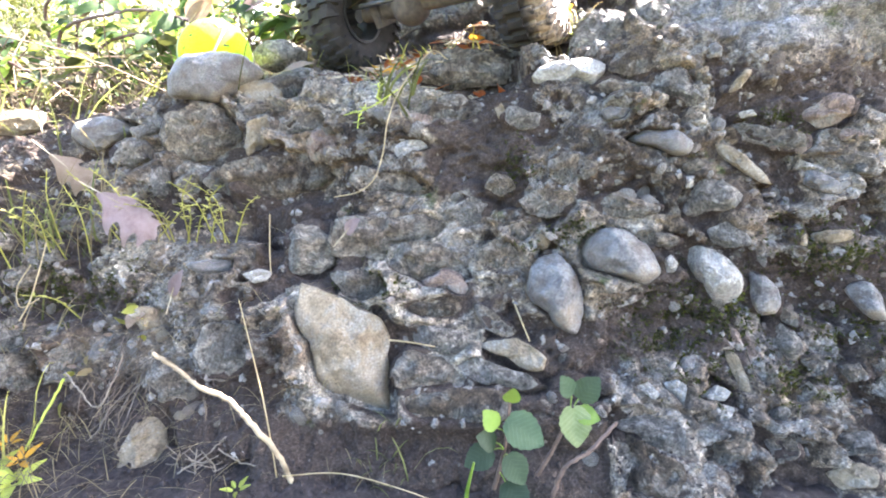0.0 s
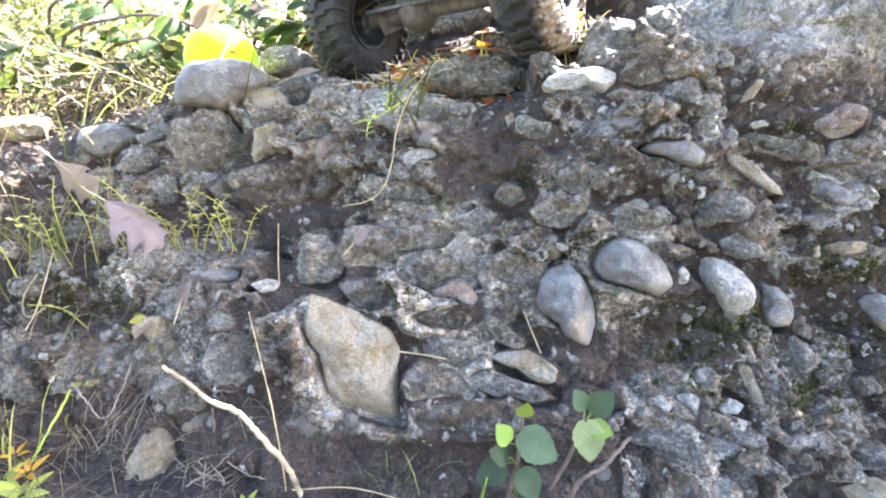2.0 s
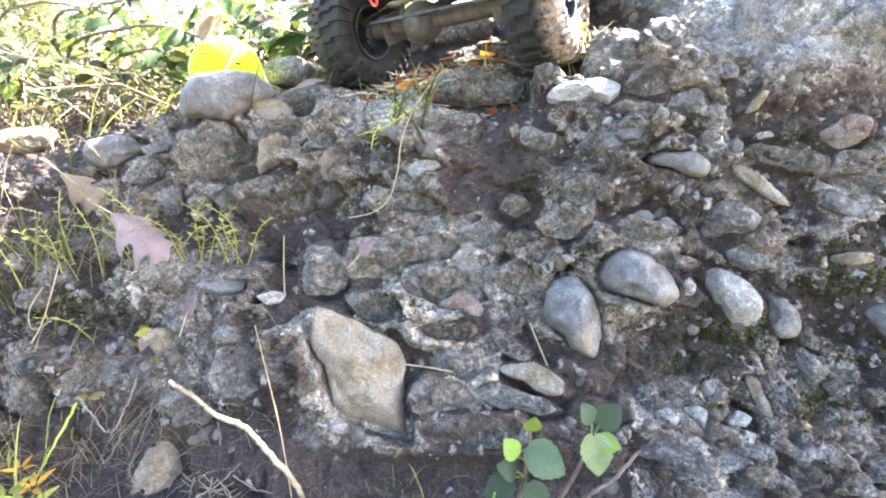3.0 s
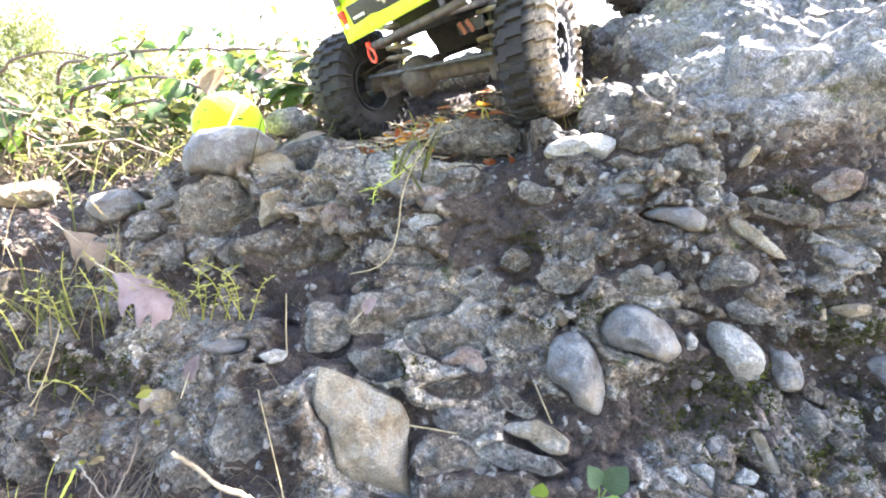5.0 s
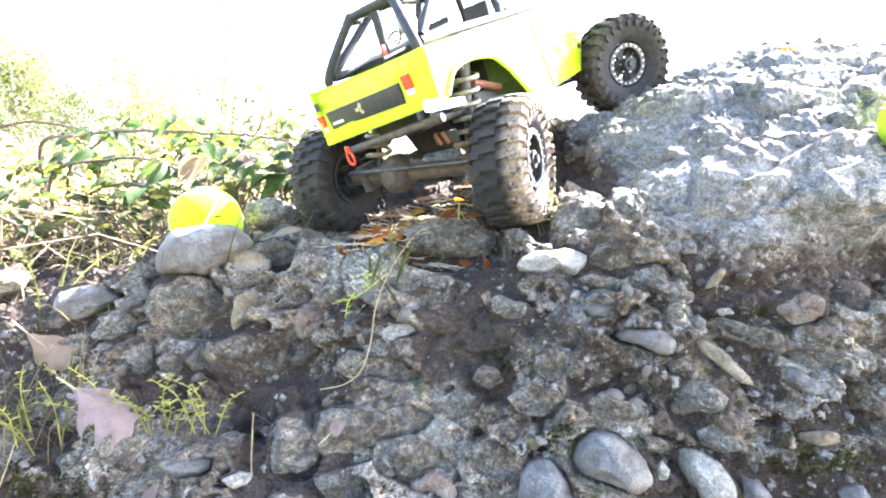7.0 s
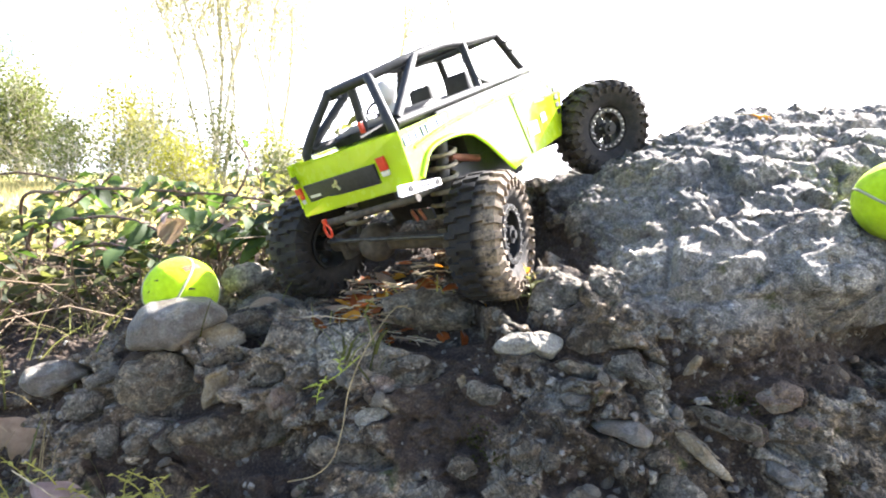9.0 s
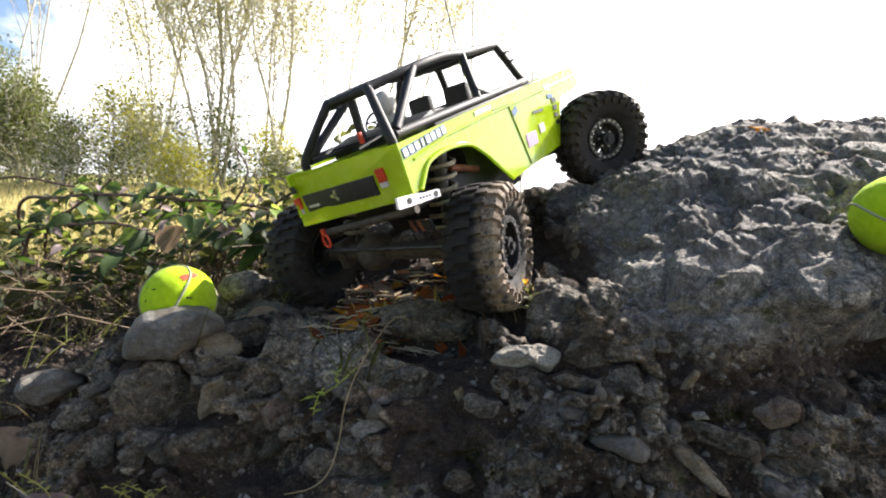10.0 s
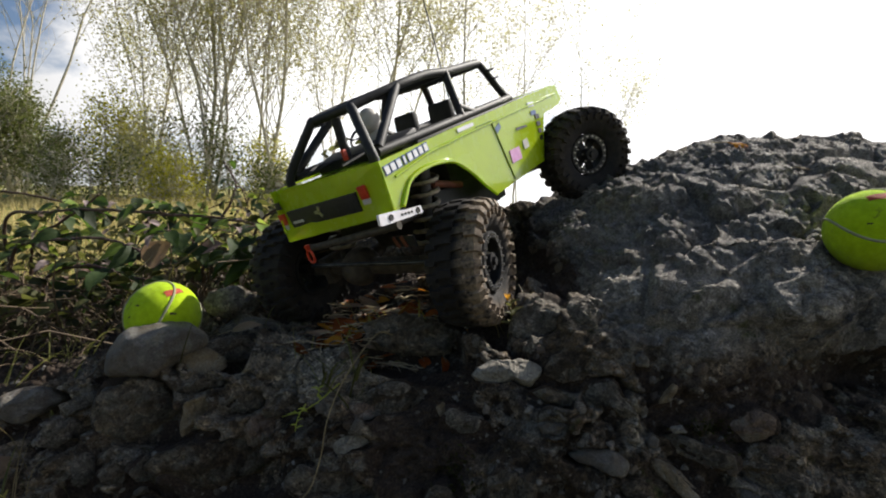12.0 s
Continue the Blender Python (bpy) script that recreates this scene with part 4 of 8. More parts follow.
    p = p + n * d[:, None] - np.outer(0.28 * np.clip(d, -0.01, 0.02) * (n[:, 1] < -0.4), (0, 0, 1))
    me = sheet("rock_outcrop", p, len(xs), len(vs), M["rock"])
    at = me.attributes.new("earth_shade", "FLOAT", "POINT")
    at.data.foreach_set("value", np.clip(earth_shade + 0.25 * fbm(p, 30, 3), 0, 1.2).astype(np.float32))
    at = me.attributes.new("slate", "FLOAT", "POINT")
    at.data.foreach_set("value", np.clip(massive + 0.6 * worn + 0.25 * fbm(p, 20, 3) * massive, 0, 1).astype(np.float32))
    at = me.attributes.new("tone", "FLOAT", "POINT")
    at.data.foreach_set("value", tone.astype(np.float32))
    return tagged(new("rock_outcrop", me), "grey-brown weathered conglomerate rock with moss and earth", "rock outcrop", kind="structure")


rock = outcrop()
ROCK = BVHTree.FromPolygons([v.co for v in rock.data.vertices], [tuple(q.vertices) for q in rock.data.polygons])


def on_face(x, z):
    """Where a level line from the front meets the outcrop, and the normal there."""
    place, normal, _, _ = ROCK.ray_cast(Vector((x, -0.3, z)), Vector((0, 1, 0)))
    return (place, normal) if place else (Vector((x, 0.6, z)), Vector((0, -1, 0)))


def on_top(x, y):
    place, normal, _, _ = ROCK.ray_cast(Vector((x, y, 2)), Vector((0, 0, -1)))
    return (place, normal) if place else (Vector((x, y, 0)), Vector((0, 0, 1)))


def slope(p):
    """Height of the open ground: level by the foot of the rock, a meadow rising behind it."""
    x, y = p[:, 0], p[:, 1]
    h = 0.20 * np.clip((y - 0.5) / 0.5, 0, 1) + 0.085 * np.clip(y - 1.2, 0, 40) * (1 - 0.75 * np.clip((x / np.maximum(y, 1.0) + 0.05) / 0.2, 0, 1))
    h -= 0.15 * np.clip((np.abs(y) - 60) / 200, 0, 1)
    far = np.clip((np.hypot(x, y) - 0.8) / 3, 0, 1)
    q = np.stack([x, y, np.zeros(len(x))], 1)
    return h + far * (0.05 * fbm(q, 0.6, 3) + 0.5 * np.clip(far * 3 - 2.5, 0, 1) * fbm(q, 0.03, 2) * np.clip((np.hypot(x, y) - 25) / 50, 0, 1)) + 0.0025 * fbm(q, 45, 3) * (1 - far) + 0.0016 * fbm(q, 190, 3) * (1 - far)


def ground_material():
    m, nt, b, co = blank("soil_and_grass", 0.95, 0, 0.2)
    fine = noise_fac(nt, co, 300, 5, 0.7)
    mid = noise_fac(nt, co, 45, 5, 0.6)
    soil = ramp(nt, fine, [(0.3, (0.016, 0.012, 0.010)), (0.55, (0.042, 0.032, 0.026)), (0.78, (0.10, 0.08, 0.066))])
    soil = mix(nt, 1.0, soil, ramp(nt, mid, [(0.3, grey(0.6)), (0.7, grey(1.3))]), "MULTIPLY")
    turf = ramp(nt, noise_fac(nt, co, 1.3, 6, 0.65), [(0.3, (0.09, 0.11, 0.025)), (0.5, (0.22, 0.21, 0.06)), (0.7, (0.36, 0.31, 0.12))])
    turf = mix(nt, 0.7, turf, ramp(nt, noise_fac(nt, co, 40, 4), [(0.3, grey(0.5)), (0.7, grey(1.3))]), "MULTIPLY")
    at = nt.nodes.new("ShaderNodeAttribute")
    at.attribute_name = "turf"
    nt.links.new(mix(nt, at.outputs["Fac"], soil, turf), b.inputs["Base Color"])
    bump(nt, b, mix(nt, 0.5, fine, mid), 0.004)
    return m


M["ground"] = ground_material()


def ground_sheet():
    xs = spread([-900.0, -60.0, -6.0, -0.7, 0.4, 6.0, 60.0, 900.0], [6, 18, 40, 220, 40, 18, 6])
    ys = spread([-900.0, -60.0, -6.0, 0.1, 0.45, 1.2, 8.0, 60.0, 900.0], [6, 16, 20, 90, 40, 60, 30, 6])
    p = np.stack(np.meshgrid(xs, ys, indexing="ij"), -1).reshape(-1, 2)
    z = slope(p)
    me = sheet("ground", np.column_stack([p, z]), len(xs), len(ys), M["ground"])
    at = me.attributes.new("turf", "FLOAT", "POINT")
    turf = np.clip((p[:, 1] - 1.0) / 0.6, 0, 1)
    turf = np.maximum(turf, np.clip((np.hypot(p[:, 0], p[:, 1]) - 1.0) / 0.5, 0, 1))
    at.data.foreach_set("value", turf.astype(np.float32))
    return tagged(new("ground", me), "dark crumbly soil with dry grass meadow beyond", "ground", kind="structure")


ground = ground_sheet()
GROUND = BVHTree.FromPolygons([v.co for v in ground.data.vertices], [tuple(q.vertices) for q in ground.data.polygons])


def on_ground(x, y):
    a, na, _, _ = GROUND.ray_cast(Vector((x, y, 60)), Vector((0, 0, -1)))
    b, nb, _, _ = ROCK.ray_cast(Vector((x, y, 60)), Vector((0, 0, -1)))
    if b and b.z > a.z:
        return b, nb
    return a, na

# ---- building tools ----
def part(name, bm, material, parent=None, label="", m=None, smooth=True, bevel=0.0):
    """Links a bmesh as one mesh object, under parent if there is one, at the local pose m."""
    if bevel:
        bmesh.ops.bevel(bm, geom=bm.edges[:], offset=bevel, segments=2, profile=0.6, affect="EDGES", clamp_overlap=True)
    bmesh.ops.recalc_face_normals(bm, faces=bm.faces[:])
    me = bpy.data.meshes.new(name)
    bm.to_mesh(me)
    bm.free()
    me.materials.append(material)
    if smooth:
        me.polygons.foreach_set("use_smooth", [True] * len(me.polygons))
        me.set_sharp_from_angle(angle=radians(38))
    ob = new(name, me)
    ob.parent = parent
    if m is not None:
        ob.matrix_basis = m
    return tagged(ob, label)


def again(ob, name, parent, m):
    """Another object on the same mesh."""
    o = new(name, ob.data)
    o.parent = parent
    o.matrix_basis = m
    return o


def box(bm, size, m=Matrix()):
    return bmesh.ops.create_cube(bm, size=1, matrix=m @ Matrix.Diagonal((*size, 1)))["verts"]


def cyl(bm, r1, r2, depth, m=Matrix(), seg=24):
    return bmesh.ops.create_cone(bm, cap_ends=True, cap_tris=False, segments=seg, radius1=r1, radius2=r2, depth=depth, matrix=m)["verts"]


def rod(bm, a, b, r, r2=None, seg=10):
    a, b = Vector(a), Vector(b)
    q = (b - a).to_track_quat("Z", "Y").to_matrix().to_4x4()
    return cyl(bm, r, r if r2 is None else r2, (b - a).length, Matrix.Translation((a + b) / 2) @ q, seg)


def tube(bm, pts, radii, seg=8):
    """A tapering tube along a line of points."""
    pts = [Vector(p) for p in pts]
    if isinstance(radii, (int, float)):
        radii = [radii] * len(pts)
    rings = []
    side = None
    for i, p in enumerate(pts):
        way = (pts[min(i + 1, len(pts) - 1)] - pts[max(i - 1, 0)]).normalized()
        ref = side if side is not None else (Vector((0, 0, 1)) if abs(way.z) < 0.9 else Vector((1, 0, 0)))
        side = (ref - way * ref.dot(way)).normalized()
        up = way.cross(side)
        rings.append([bm.verts.new(p + radii[i] * (math.cos(a) * side + math.sin(a) * up)) for a in (2 * math.pi * k / seg for k in range(seg))])
    for r, s in zip(rings, rings[1:]):
        for k in range(seg):
            bm.faces.new((r[k], r[(k + 1) % seg], s[(k + 1) % seg], s[k]))
    bm.faces.new(rings[0][::-1])
    bm.faces.new(rings[-1])


def curve_pts(pts, n=12):
    """A smooth line through the points (Catmull-Rom)."""
    p = [Vector(q) for q in pts]
    p = [2 * p[0] - p[1]] + p + [2 * p[-1] - p[-2]]
    out = []
    for i in range(1, len(p) - 2):
        for k in range(n):
            t = k / n
            out.append(0.5 * (2 * p[i] + (p[i + 1] - p[i - 1]) * t + (2 * p[i - 1] - 5 * p[i] + 4 * p[i + 1] - p[i + 2]) * t * t + (3 * p[i] - p[i - 1] - 3 * p[i + 1] + p[i + 2]) * t ** 3))
    return out + [p[-2]]


def lathe(bm, prof, seg=48):
    """Turns a closed outline of (radius, along) round the local Y axis."""
    rings = []
    for k in range(seg):
        a = 2 * math.pi * k / seg
        rings.append([bm.verts.new((r * math.cos(a), s, r * math.sin(a))) for r, s in prof])
    n = len(prof)
    for k in range(seg):
        a, b = rings[k], rings[(k + 1) % seg]
        for i in range(n):
            bm.faces.new((a[i], a[(i + 1) % n], b[(i + 1) % n], b[i]))


def slab(bm, outline, a, b, m=Matrix()):
    """A plate with the outline (in local x, z) from y = a to y = b."""
    lo = [bm.verts.new(m @ Vector((x, a, z))) for x, z in outline]
    hi = [bm.verts.new(m @ Vector((x, b, z))) for x, z in outline]
    n = len(outline)
    for i in range(n):
        bm.faces.new((lo[i], lo[(i + 1) % n], hi[(i + 1) % n], hi[i]))
    bm.faces.new(lo[::-1])
    bm.faces.new(hi)

# ---- the radio-controlled truck ----
def paint_material():
    m, nt, b, co = blank("lime_paint", 0.22, 0, 0.5)
    col = ramp(nt, noise_fac(nt, co, 30, 4), [(0.3, (0.47, 0.63, 0.008)), (0.7, (0.55, 0.72, 0.014))])
    dust = ramp(nt, noise_fac(nt, co, 260, 5, 0.7), [(0.60, grey(0)), (0.75, grey(0.35))])
    nt.links.new(mix(nt, dust, col, (0.33, 0.33, 0.17)), b.inputs["Base Color"])
    nt.links.new(ramp(nt, noise_fac(nt, co, 90, 5), [(0.4, grey(0.16)), (0.75, grey(0.4))]), b.inputs["Roughness"])
    b.inputs["Coat Weight"].default_value = 1.0
    b.inputs["Coat Roughness"].default_value = 0.05
    # thin moulded plastic: some daylight comes through
    tr = nt.nodes.new("ShaderNodeBsdfTranslucent")
    tr.inputs["Color"].default_value = (0.52, 0.70, 0.012, 1)
    mx = nt.nodes.new("ShaderNodeMixShader")
    mx.inputs["Fac"].default_value = 0.35
    nt.links.new(b.outputs[0], mx.inputs[1])
    nt.links.new(tr.outputs[0], mx.inputs[2])
    nt.links.new(mx.outputs[0], nt.nodes["Material Output"].inputs["Surface"])
    return m


def rubber_material(name, muddy):
    """Black rubber; on a muddy tyre pale mud clings to the lugs of the outer shoulder."""
    m, nt, b, co = blank(name, 0.82, 0, 0.3)
    fac = noise_fac(nt, co, 130, 6, 0.7)
    col = ramp(nt, fac, [(0.40, (0.012, 0.011, 0.011)), (0.54, (0.019, 0.017, 0.016)), (0.74, (0.034, 0.029, 0.025))])
    sep = nt.nodes.new("ShaderNodeSeparateXYZ")
    nt.links.new(co, sep.inputs[0])
    ring = node(nt, "ShaderNodeVectorMath")
    ring.operation = "LENGTH"
    flat = nt.nodes.new("ShaderNodeCombineXYZ")
    nt.links.new(sep.outputs["X"], flat.inputs["X"])
    nt.links.new(sep.outputs["Z"], flat.inputs["Z"])
    nt.links.new(flat.outputs[0], ring.inputs[0])
    edge = ramp(nt, sep.outputs["Y"], [(0.004, grey(0)), (0.014, grey(1))])
    rim = ramp(nt, ring.outputs["Value"], [(0.036, grey(0)), (0.045, grey(1))])
    mask = mix(nt, 1.0, mix(nt, 1.0, edge, rim, "MULTIPLY"), ramp(nt, fac, [(0.36, grey(0)), (0.52, grey(0.95 * muddy))]), "MULTIPLY")
    mud = ramp(nt, noise_fac(nt, co, 400, 4), [(0.3, (0.14, 0.104, 0.074)), (0.7, (0.30, 0.235, 0.17))])
    nt.links.new(mix(nt, mask, col, mud), b.inputs["Base Color"])
    bump(nt, b, noise_fac(nt, co, 700, 3), 0.0006)
    return m


M["paint"] = paint_material()
M["rubber"] = rubber_material("dusty_rubber", 1.0)
M["rubber_clean"] = rubber_material("black_rubber", 0.12)
M["black"] = plain("black_plastic", (0.010, 0.010, 0.011), (0.026, 0.026, 0.028), 120, 0.58, spec=0.3, relief=0.0003)
M["groove"] = plain("shaded_green_groove", (0.17, 0.25, 0.012), (0.24, 0.33, 0.02), 150, 0.4)
M["grille"] = plain("grille_black", (0.012, 0.012, 0.014), (0.03, 0.03, 0.034), 300, 0.55)
M["red"] = plain("red_lens", (0.45, 0.03, 0.015), (0.62, 0.07, 0.03), 200, 0.3)
M["rust"] = plain("dull_red_brown", (0.10, 0.03, 0.02), (0.20, 0.07, 0.04), 150, 0.6)
M["steel"] = plain("bare_metal", (0.35, 0.34, 0.33), (0.6, 0.59, 0.57), 150, 0.35, 0.9)
M["alu"] = plain("silver_plate", (0.70, 0.68, 0.72), (0.85, 0.83, 0.86), 120, 0.35, 0.1)
M["gun"] = plain("dark_metal", (0.03, 0.03, 0.033), (0.09, 0.088, 0.085), 180, 0.5, 0.5, relief=0.0003)
M["spring"] = plain("dusty_spring_steel", (0.15, 0.125, 0.09), (0.32, 0.28, 0.21), 180, 0.55, 0.4)
M["bronze"] = plain("muddy_axle", (0.028, 0.023, 0.019), (0.085, 0.068, 0.053), 160, 0.75, relief=0.0005)
M["white"] = plain("white_decal", (0.70, 0.70, 0.72), (0.82, 0.82, 0.83), 90, 0.4)
M["blue"] = plain("blue_decal", (0.06, 0.10, 0.22), (0.10, 0.16, 0.30), 90, 0.4)
M["pink"] = plain("pink_decal", (0.55, 0.25, 0.50), (0.72, 0.42, 0.68), 200, 0.4)
M["helmet"] = plain("grey_helmet", (0.42, 0.40, 0.38), (0.60, 0.58, 0.55), 60, 0.5)


def tyre_mesh(bm, R, W):
    """A crawler tyre round Y, one moulded piece: carcass with rounded shoulders, and lugs raised out of it."""
    h, rim, n = W / 2, R * 0.46, 52
    prof = [(rim, -h * 0.62), (R * 0.58, -h * 0.90), (R * 0.72, -h * 0.97), (R * 0.83, -h * 0.99), (R * 0.92, -h * 0.88), (R * 0.94, -h * 0.52), (R * 0.945, -h * 0.06),
            (R * 0.945, h * 0.06), (R * 0.94, h * 0.52), (R * 0.92, h * 0.88), (R * 0.83, h * 0.99), (R * 0.72, h * 0.97), (R * 0.58, h * 0.90), (rim, h * 0.62), (rim, 0)]
    rings, k2 = [], len(prof)
    for k in range(2 * n):
        row = []
        for r, s in prof:
            a = 2 * math.pi * (k + 1.1 * abs(s) / h * (1 if s > 0 else -0.4)) / (2 * n)
            row.append(bm.verts.new((r * math.cos(a), s, r * math.sin(a))))
        rings.append(row)
    lugs = []
    for k in range(2 * n):
        a, b = rings[k], rings[(k + 1) % (2 * n)]
        for i in range(k2):
            f = bm.faces.new((a[i], a[(i + 1) % k2], b[(i + 1) % k2], b[i]))
            step = k % 4
            if i in (3, 4) and step in (0, 1) or i in (8, 9) and step in (2, 3) or i in (5, 6) and step in (1, 2) or i == 7 and step in (3, 0):
                lugs.append((f, i, (k // 2 if step in (0, 2) else k // 2)))
            elif i in (2, 10) and k % 4 == 1:
                lugs.append((f, i, k))
    bmesh.ops.recalc_face_normals(bm, faces=bm.faces[:])
    got = bmesh.ops.extrude_face_region(bm, geom=[f for f, i, k in lugs])
    tops = [e for e in got["geom"] if isinstance(e, bmesh.types.BMFace)]
    moved = {}
    for f in tops:
        for v in f.verts:
            moved.setdefault(v, []).append((f.normal.copy(), f.calc_center_median()))
    for v, ns in moved.items():
        nrm = sum((q[0] for q in ns), Vector()).normalized()
        mid = sum((q[1] for q in ns), Vector()) / len(ns)
        v.co = v.co + (mid - v.co) * 0.22 + nrm * R * 0.066
    bmesh.ops.delete(bm, geom=[f for f, i, k in lugs if f.is_valid], context="FACES_ONLY")


def ring_mesh(bm, r1, r2, w, y, seg=40):
    lathe(bm, [(r1, y - w / 2), (r2, y - w / 2), (r2, y + w / 2), (r1, y + w / 2)], seg)


def truck():
    R, W = 0.058, 0.045
    # body axes: forward, left, up
    fwd, left, up = Vector((-0.5714, -0.7277, -0.3793)), Vector((0.7472, -0.6525, 0.1262)), Vector((-0.3394, -0.2114, 0.9166))
    base = Vector((-0.0051, 0.4951, 0.3186))
    car = new("toy_truck")
    tagged(car, "lime green radio-controlled rock crawler truck climbing over the rock", "toy truck")
    car.matrix_basis = Matrix(((fwd.x, left.x, up.x, base.x), (fwd.y, left.y, up.y, base.y), (fwd.z, left.z, up.z, base.z), (0, 0, 0, 1))).normalized()

    # body shell: two sides, nose, hood, tail
    HW = 0.072
    side = [(0.030, 0.1075), (0.0325, 0.0660), (0.0215, 0.0680), (0.0125, 0.0765), (0.003, 0.0838), (-0.016, 0.0872), (-0.042, 0.0860), (-0.066, 0.0800), (-0.086, 0.0650), (-0.104, 0.0460), (-0.120, 0.0300),
            (-0.127, 0.0290), (-0.249, 0.0295), (-0.276, 0.073), (-0.284, 0.081), (-0.335, 0.083), (-0.347, 0.088), (-0.338, 0.108), (-0.20, 0.109), (-0.08, 0.1085)]

    def shell(name, pieces, label="", owner=None):
        b2 = bmesh.new()
        for q in pieces:
            q(b2)
        bmesh.ops.bevel(b2, geom=[e for e in b2.edges if len(e.link_faces) == 2 and e.calc_face_angle(0) > 0.5], offset=0.0009, segments=2, affect="EDGES", clamp_overlap=True)
        return part(name, b2, M["paint"], owner or car, label)
    body = shell("side_panel", [lambda b2: slab(b2, side, HW, HW - 0.0025)], "glossy lime green side panel with stickers and dust")
    shell("side_panel", [lambda b2: slab(b2, side, -HW, -HW + 0.0025)])

    def nose_block(b2):
        # front face, a little taller at one corner
        quad = []
        for y, xt, zt, xb, zb in ((HW + 0.0004, 0.0316, 0.1078, 0.0328, 0.0648), (-HW - 0.0016, 0.0256, 0.1040, 0.0322, 0.0572)):
            quad.append([b2.verts.new((xt, y, zt)), b2.verts.new((xb, y, zb)), b2.verts.new((xb - 0.004, y, zb)), b2.verts.new((xt - 0.004, y, zt))])
        (a, b, c, d), (e, f, g, h) = quad
        for fc in ((a, b, f, e), (b, c, g, f), (c, d, h, g), (d, a, e, h), (d, c, b, a), (e, f, g, h)):
            b2.faces.new(fc)
        bmesh.ops.recalc_face_normals(b2, faces=b2.faces[:])
    front = shell("nose", [nose_block], "flat lime green nose")
    shell("hood", [lambda b2: box(b2, (0.060, 2 * HW - 0.008, 0.003), pose(-0.002, 0, 0.1052))])
    shell("tail_panel", [lambda b2: box(b2, (0.002, 2 * HW - 0.008, 0.024), pose(-0.338, 0, 0.097))])
    for s in (1, -1):
        shell("bed_rail", [lambda b2: box(b2, (0.085, 0.018, 0.002), pose(-0.263, 0.060 * s, 0.1080))])
    shell("bed_end", [lambda b2: box(b2, (0.03, 2 * HW - 0.008, 0.002), pose(-0.322, 0, 0.1080))])
    # raised lip round the front wheel arch
    bm = bmesh.new()
    arch = curve_pts([(x, HW + 0.0008, z) for x, z in side[2:11]], 4)
    tube(bm, arch, 0.0022, 6)
    part("arch_lip", bm, M["paint"], body)
    bm = bmesh.new()
    tube(bm, [(x, -y, z) for x, y, z in arch], 0.0022, 6)
    part("arch_lip", bm, M["paint"], body)
    # door line, a groove's shade put into darker green, and swage
    bm = bmesh.new()
    tube(bm, [(-0.118, HW + 0.0004, 0.100), (-0.150, HW + 0.0004, 0.100), (-0.166, HW + 0.0004, 0.032)], 0.0009, 5)
    part("door_line", bm, M["groove"], body)
    bm = bmesh.new()
    tube(bm, [(0.018, HW + 0.0002, 0.0915), (-0.03, HW + 0.0002, 0.0975), (-0.10, HW + 0.0002, 0.0985), (-0.33, HW + 0.0002, 0.0975)], 0.0014, 6)
    part("swage_line", bm, M["paint"], body)
    # nose: black grille panel, two red lamps, badge, plain bars for the maker's marks
    nose = pose(0.0308, 0, 0.0830, 0, 5, -1.2) @ pose(0, 0, 0, 1.8)
    bm = bmesh.new()
    box(bm, (0.003, 0.097, 0.0165), nose @ pose(0.0012, -0.0095, -0.003))
    grille = part("grille", bm, M["grille"], front, "flat black grille panel", bevel=0.0006)
    bm = bmesh.new()
    for a in (90, 210, 330):
        box(bm, (0.0012, 0.0030, 0.0042), nose @ pose(0.0030, -0.0125, -0.002) @ pose(0, 0, 0, a) @ pose(0, 0, 0.0030))
    part("badge", bm, M["steel"], grille)
    bm = bmesh.new()
    box(bm, (0.0008, 0.015, 0.0024), nose @ pose(0.0030, -0.046, -0.006))
    part("lettering_bar", bm, M["helmet"], grille)
    for y, z in ((0.0482, 0.0035), (-0.0690, -0.0012)):
        bm = bmesh.new()
        box(bm, (0.003, 0.0085, 0.0110), nose @ pose(0.0012, y, z))
        lamp = part("lamp", bm, M["red"], front, "red lamp with pale lower lens", bevel=0.0006)
        bm = bmesh.new()
        box(bm, (0.003, 0.0078, 0.0042), nose @ pose(0.0014, y, z - 0.0080))
        part("lens", bm, M["helmet"], lamp, bevel=0.0005)
    bm = bmesh.new()
    box(bm, (0.0008, 0.008, 0.007), nose @ pose(0.0014, -0.0665, 0.0125))
    part("decal", bm, M["gun"], front)
    # decals on the side: maker's name as a plain outlined bar, patches of colour
    def decal(name, mat, x, z, w, h, turn=0.0, label=""):
        b2 = bmesh.new()
        box(b2, (w, 0.0006, h), pose(x, HW + 0.0007, z, 0, turn, 0))
        return part(name, b2, M[mat], body, label)
    # maker's name: an outlined plain bar in pieces
    for k in range(8):
        w = 0.0060 if k != 3 else 0.0034
        at = pose(0.0250 - 0.0079 * k, 0, 0.0990 + 0.00055 * k, 0, 4, 0)
        edge = decal("lettering_edge", "blue", 0, 0, w + 0.0010, 0.0078)
        edge.matrix_basis = at
        b2 = bmesh.new()
        box(b2, (w - 0.0008, 0.0005, 0.0058), pose(0, HW + 0.0011, 0))
        part("lettering_bar", b2, M["white"], body, "", at)
    decal("decal", "white", -0.100, 0.1045, 0.030, 0.0035, 0)
    decal("decal", "blue", -0.160, 0.0900, 0.012, 0.006, 20)
    decal("decal", "pink", -0.182, 0.0550, 0.024, 0.014, -2, "pink and violet sticker")
    decal("decal", "helmet", -0.212, 0.0600, 0.013, 0.010, 0)
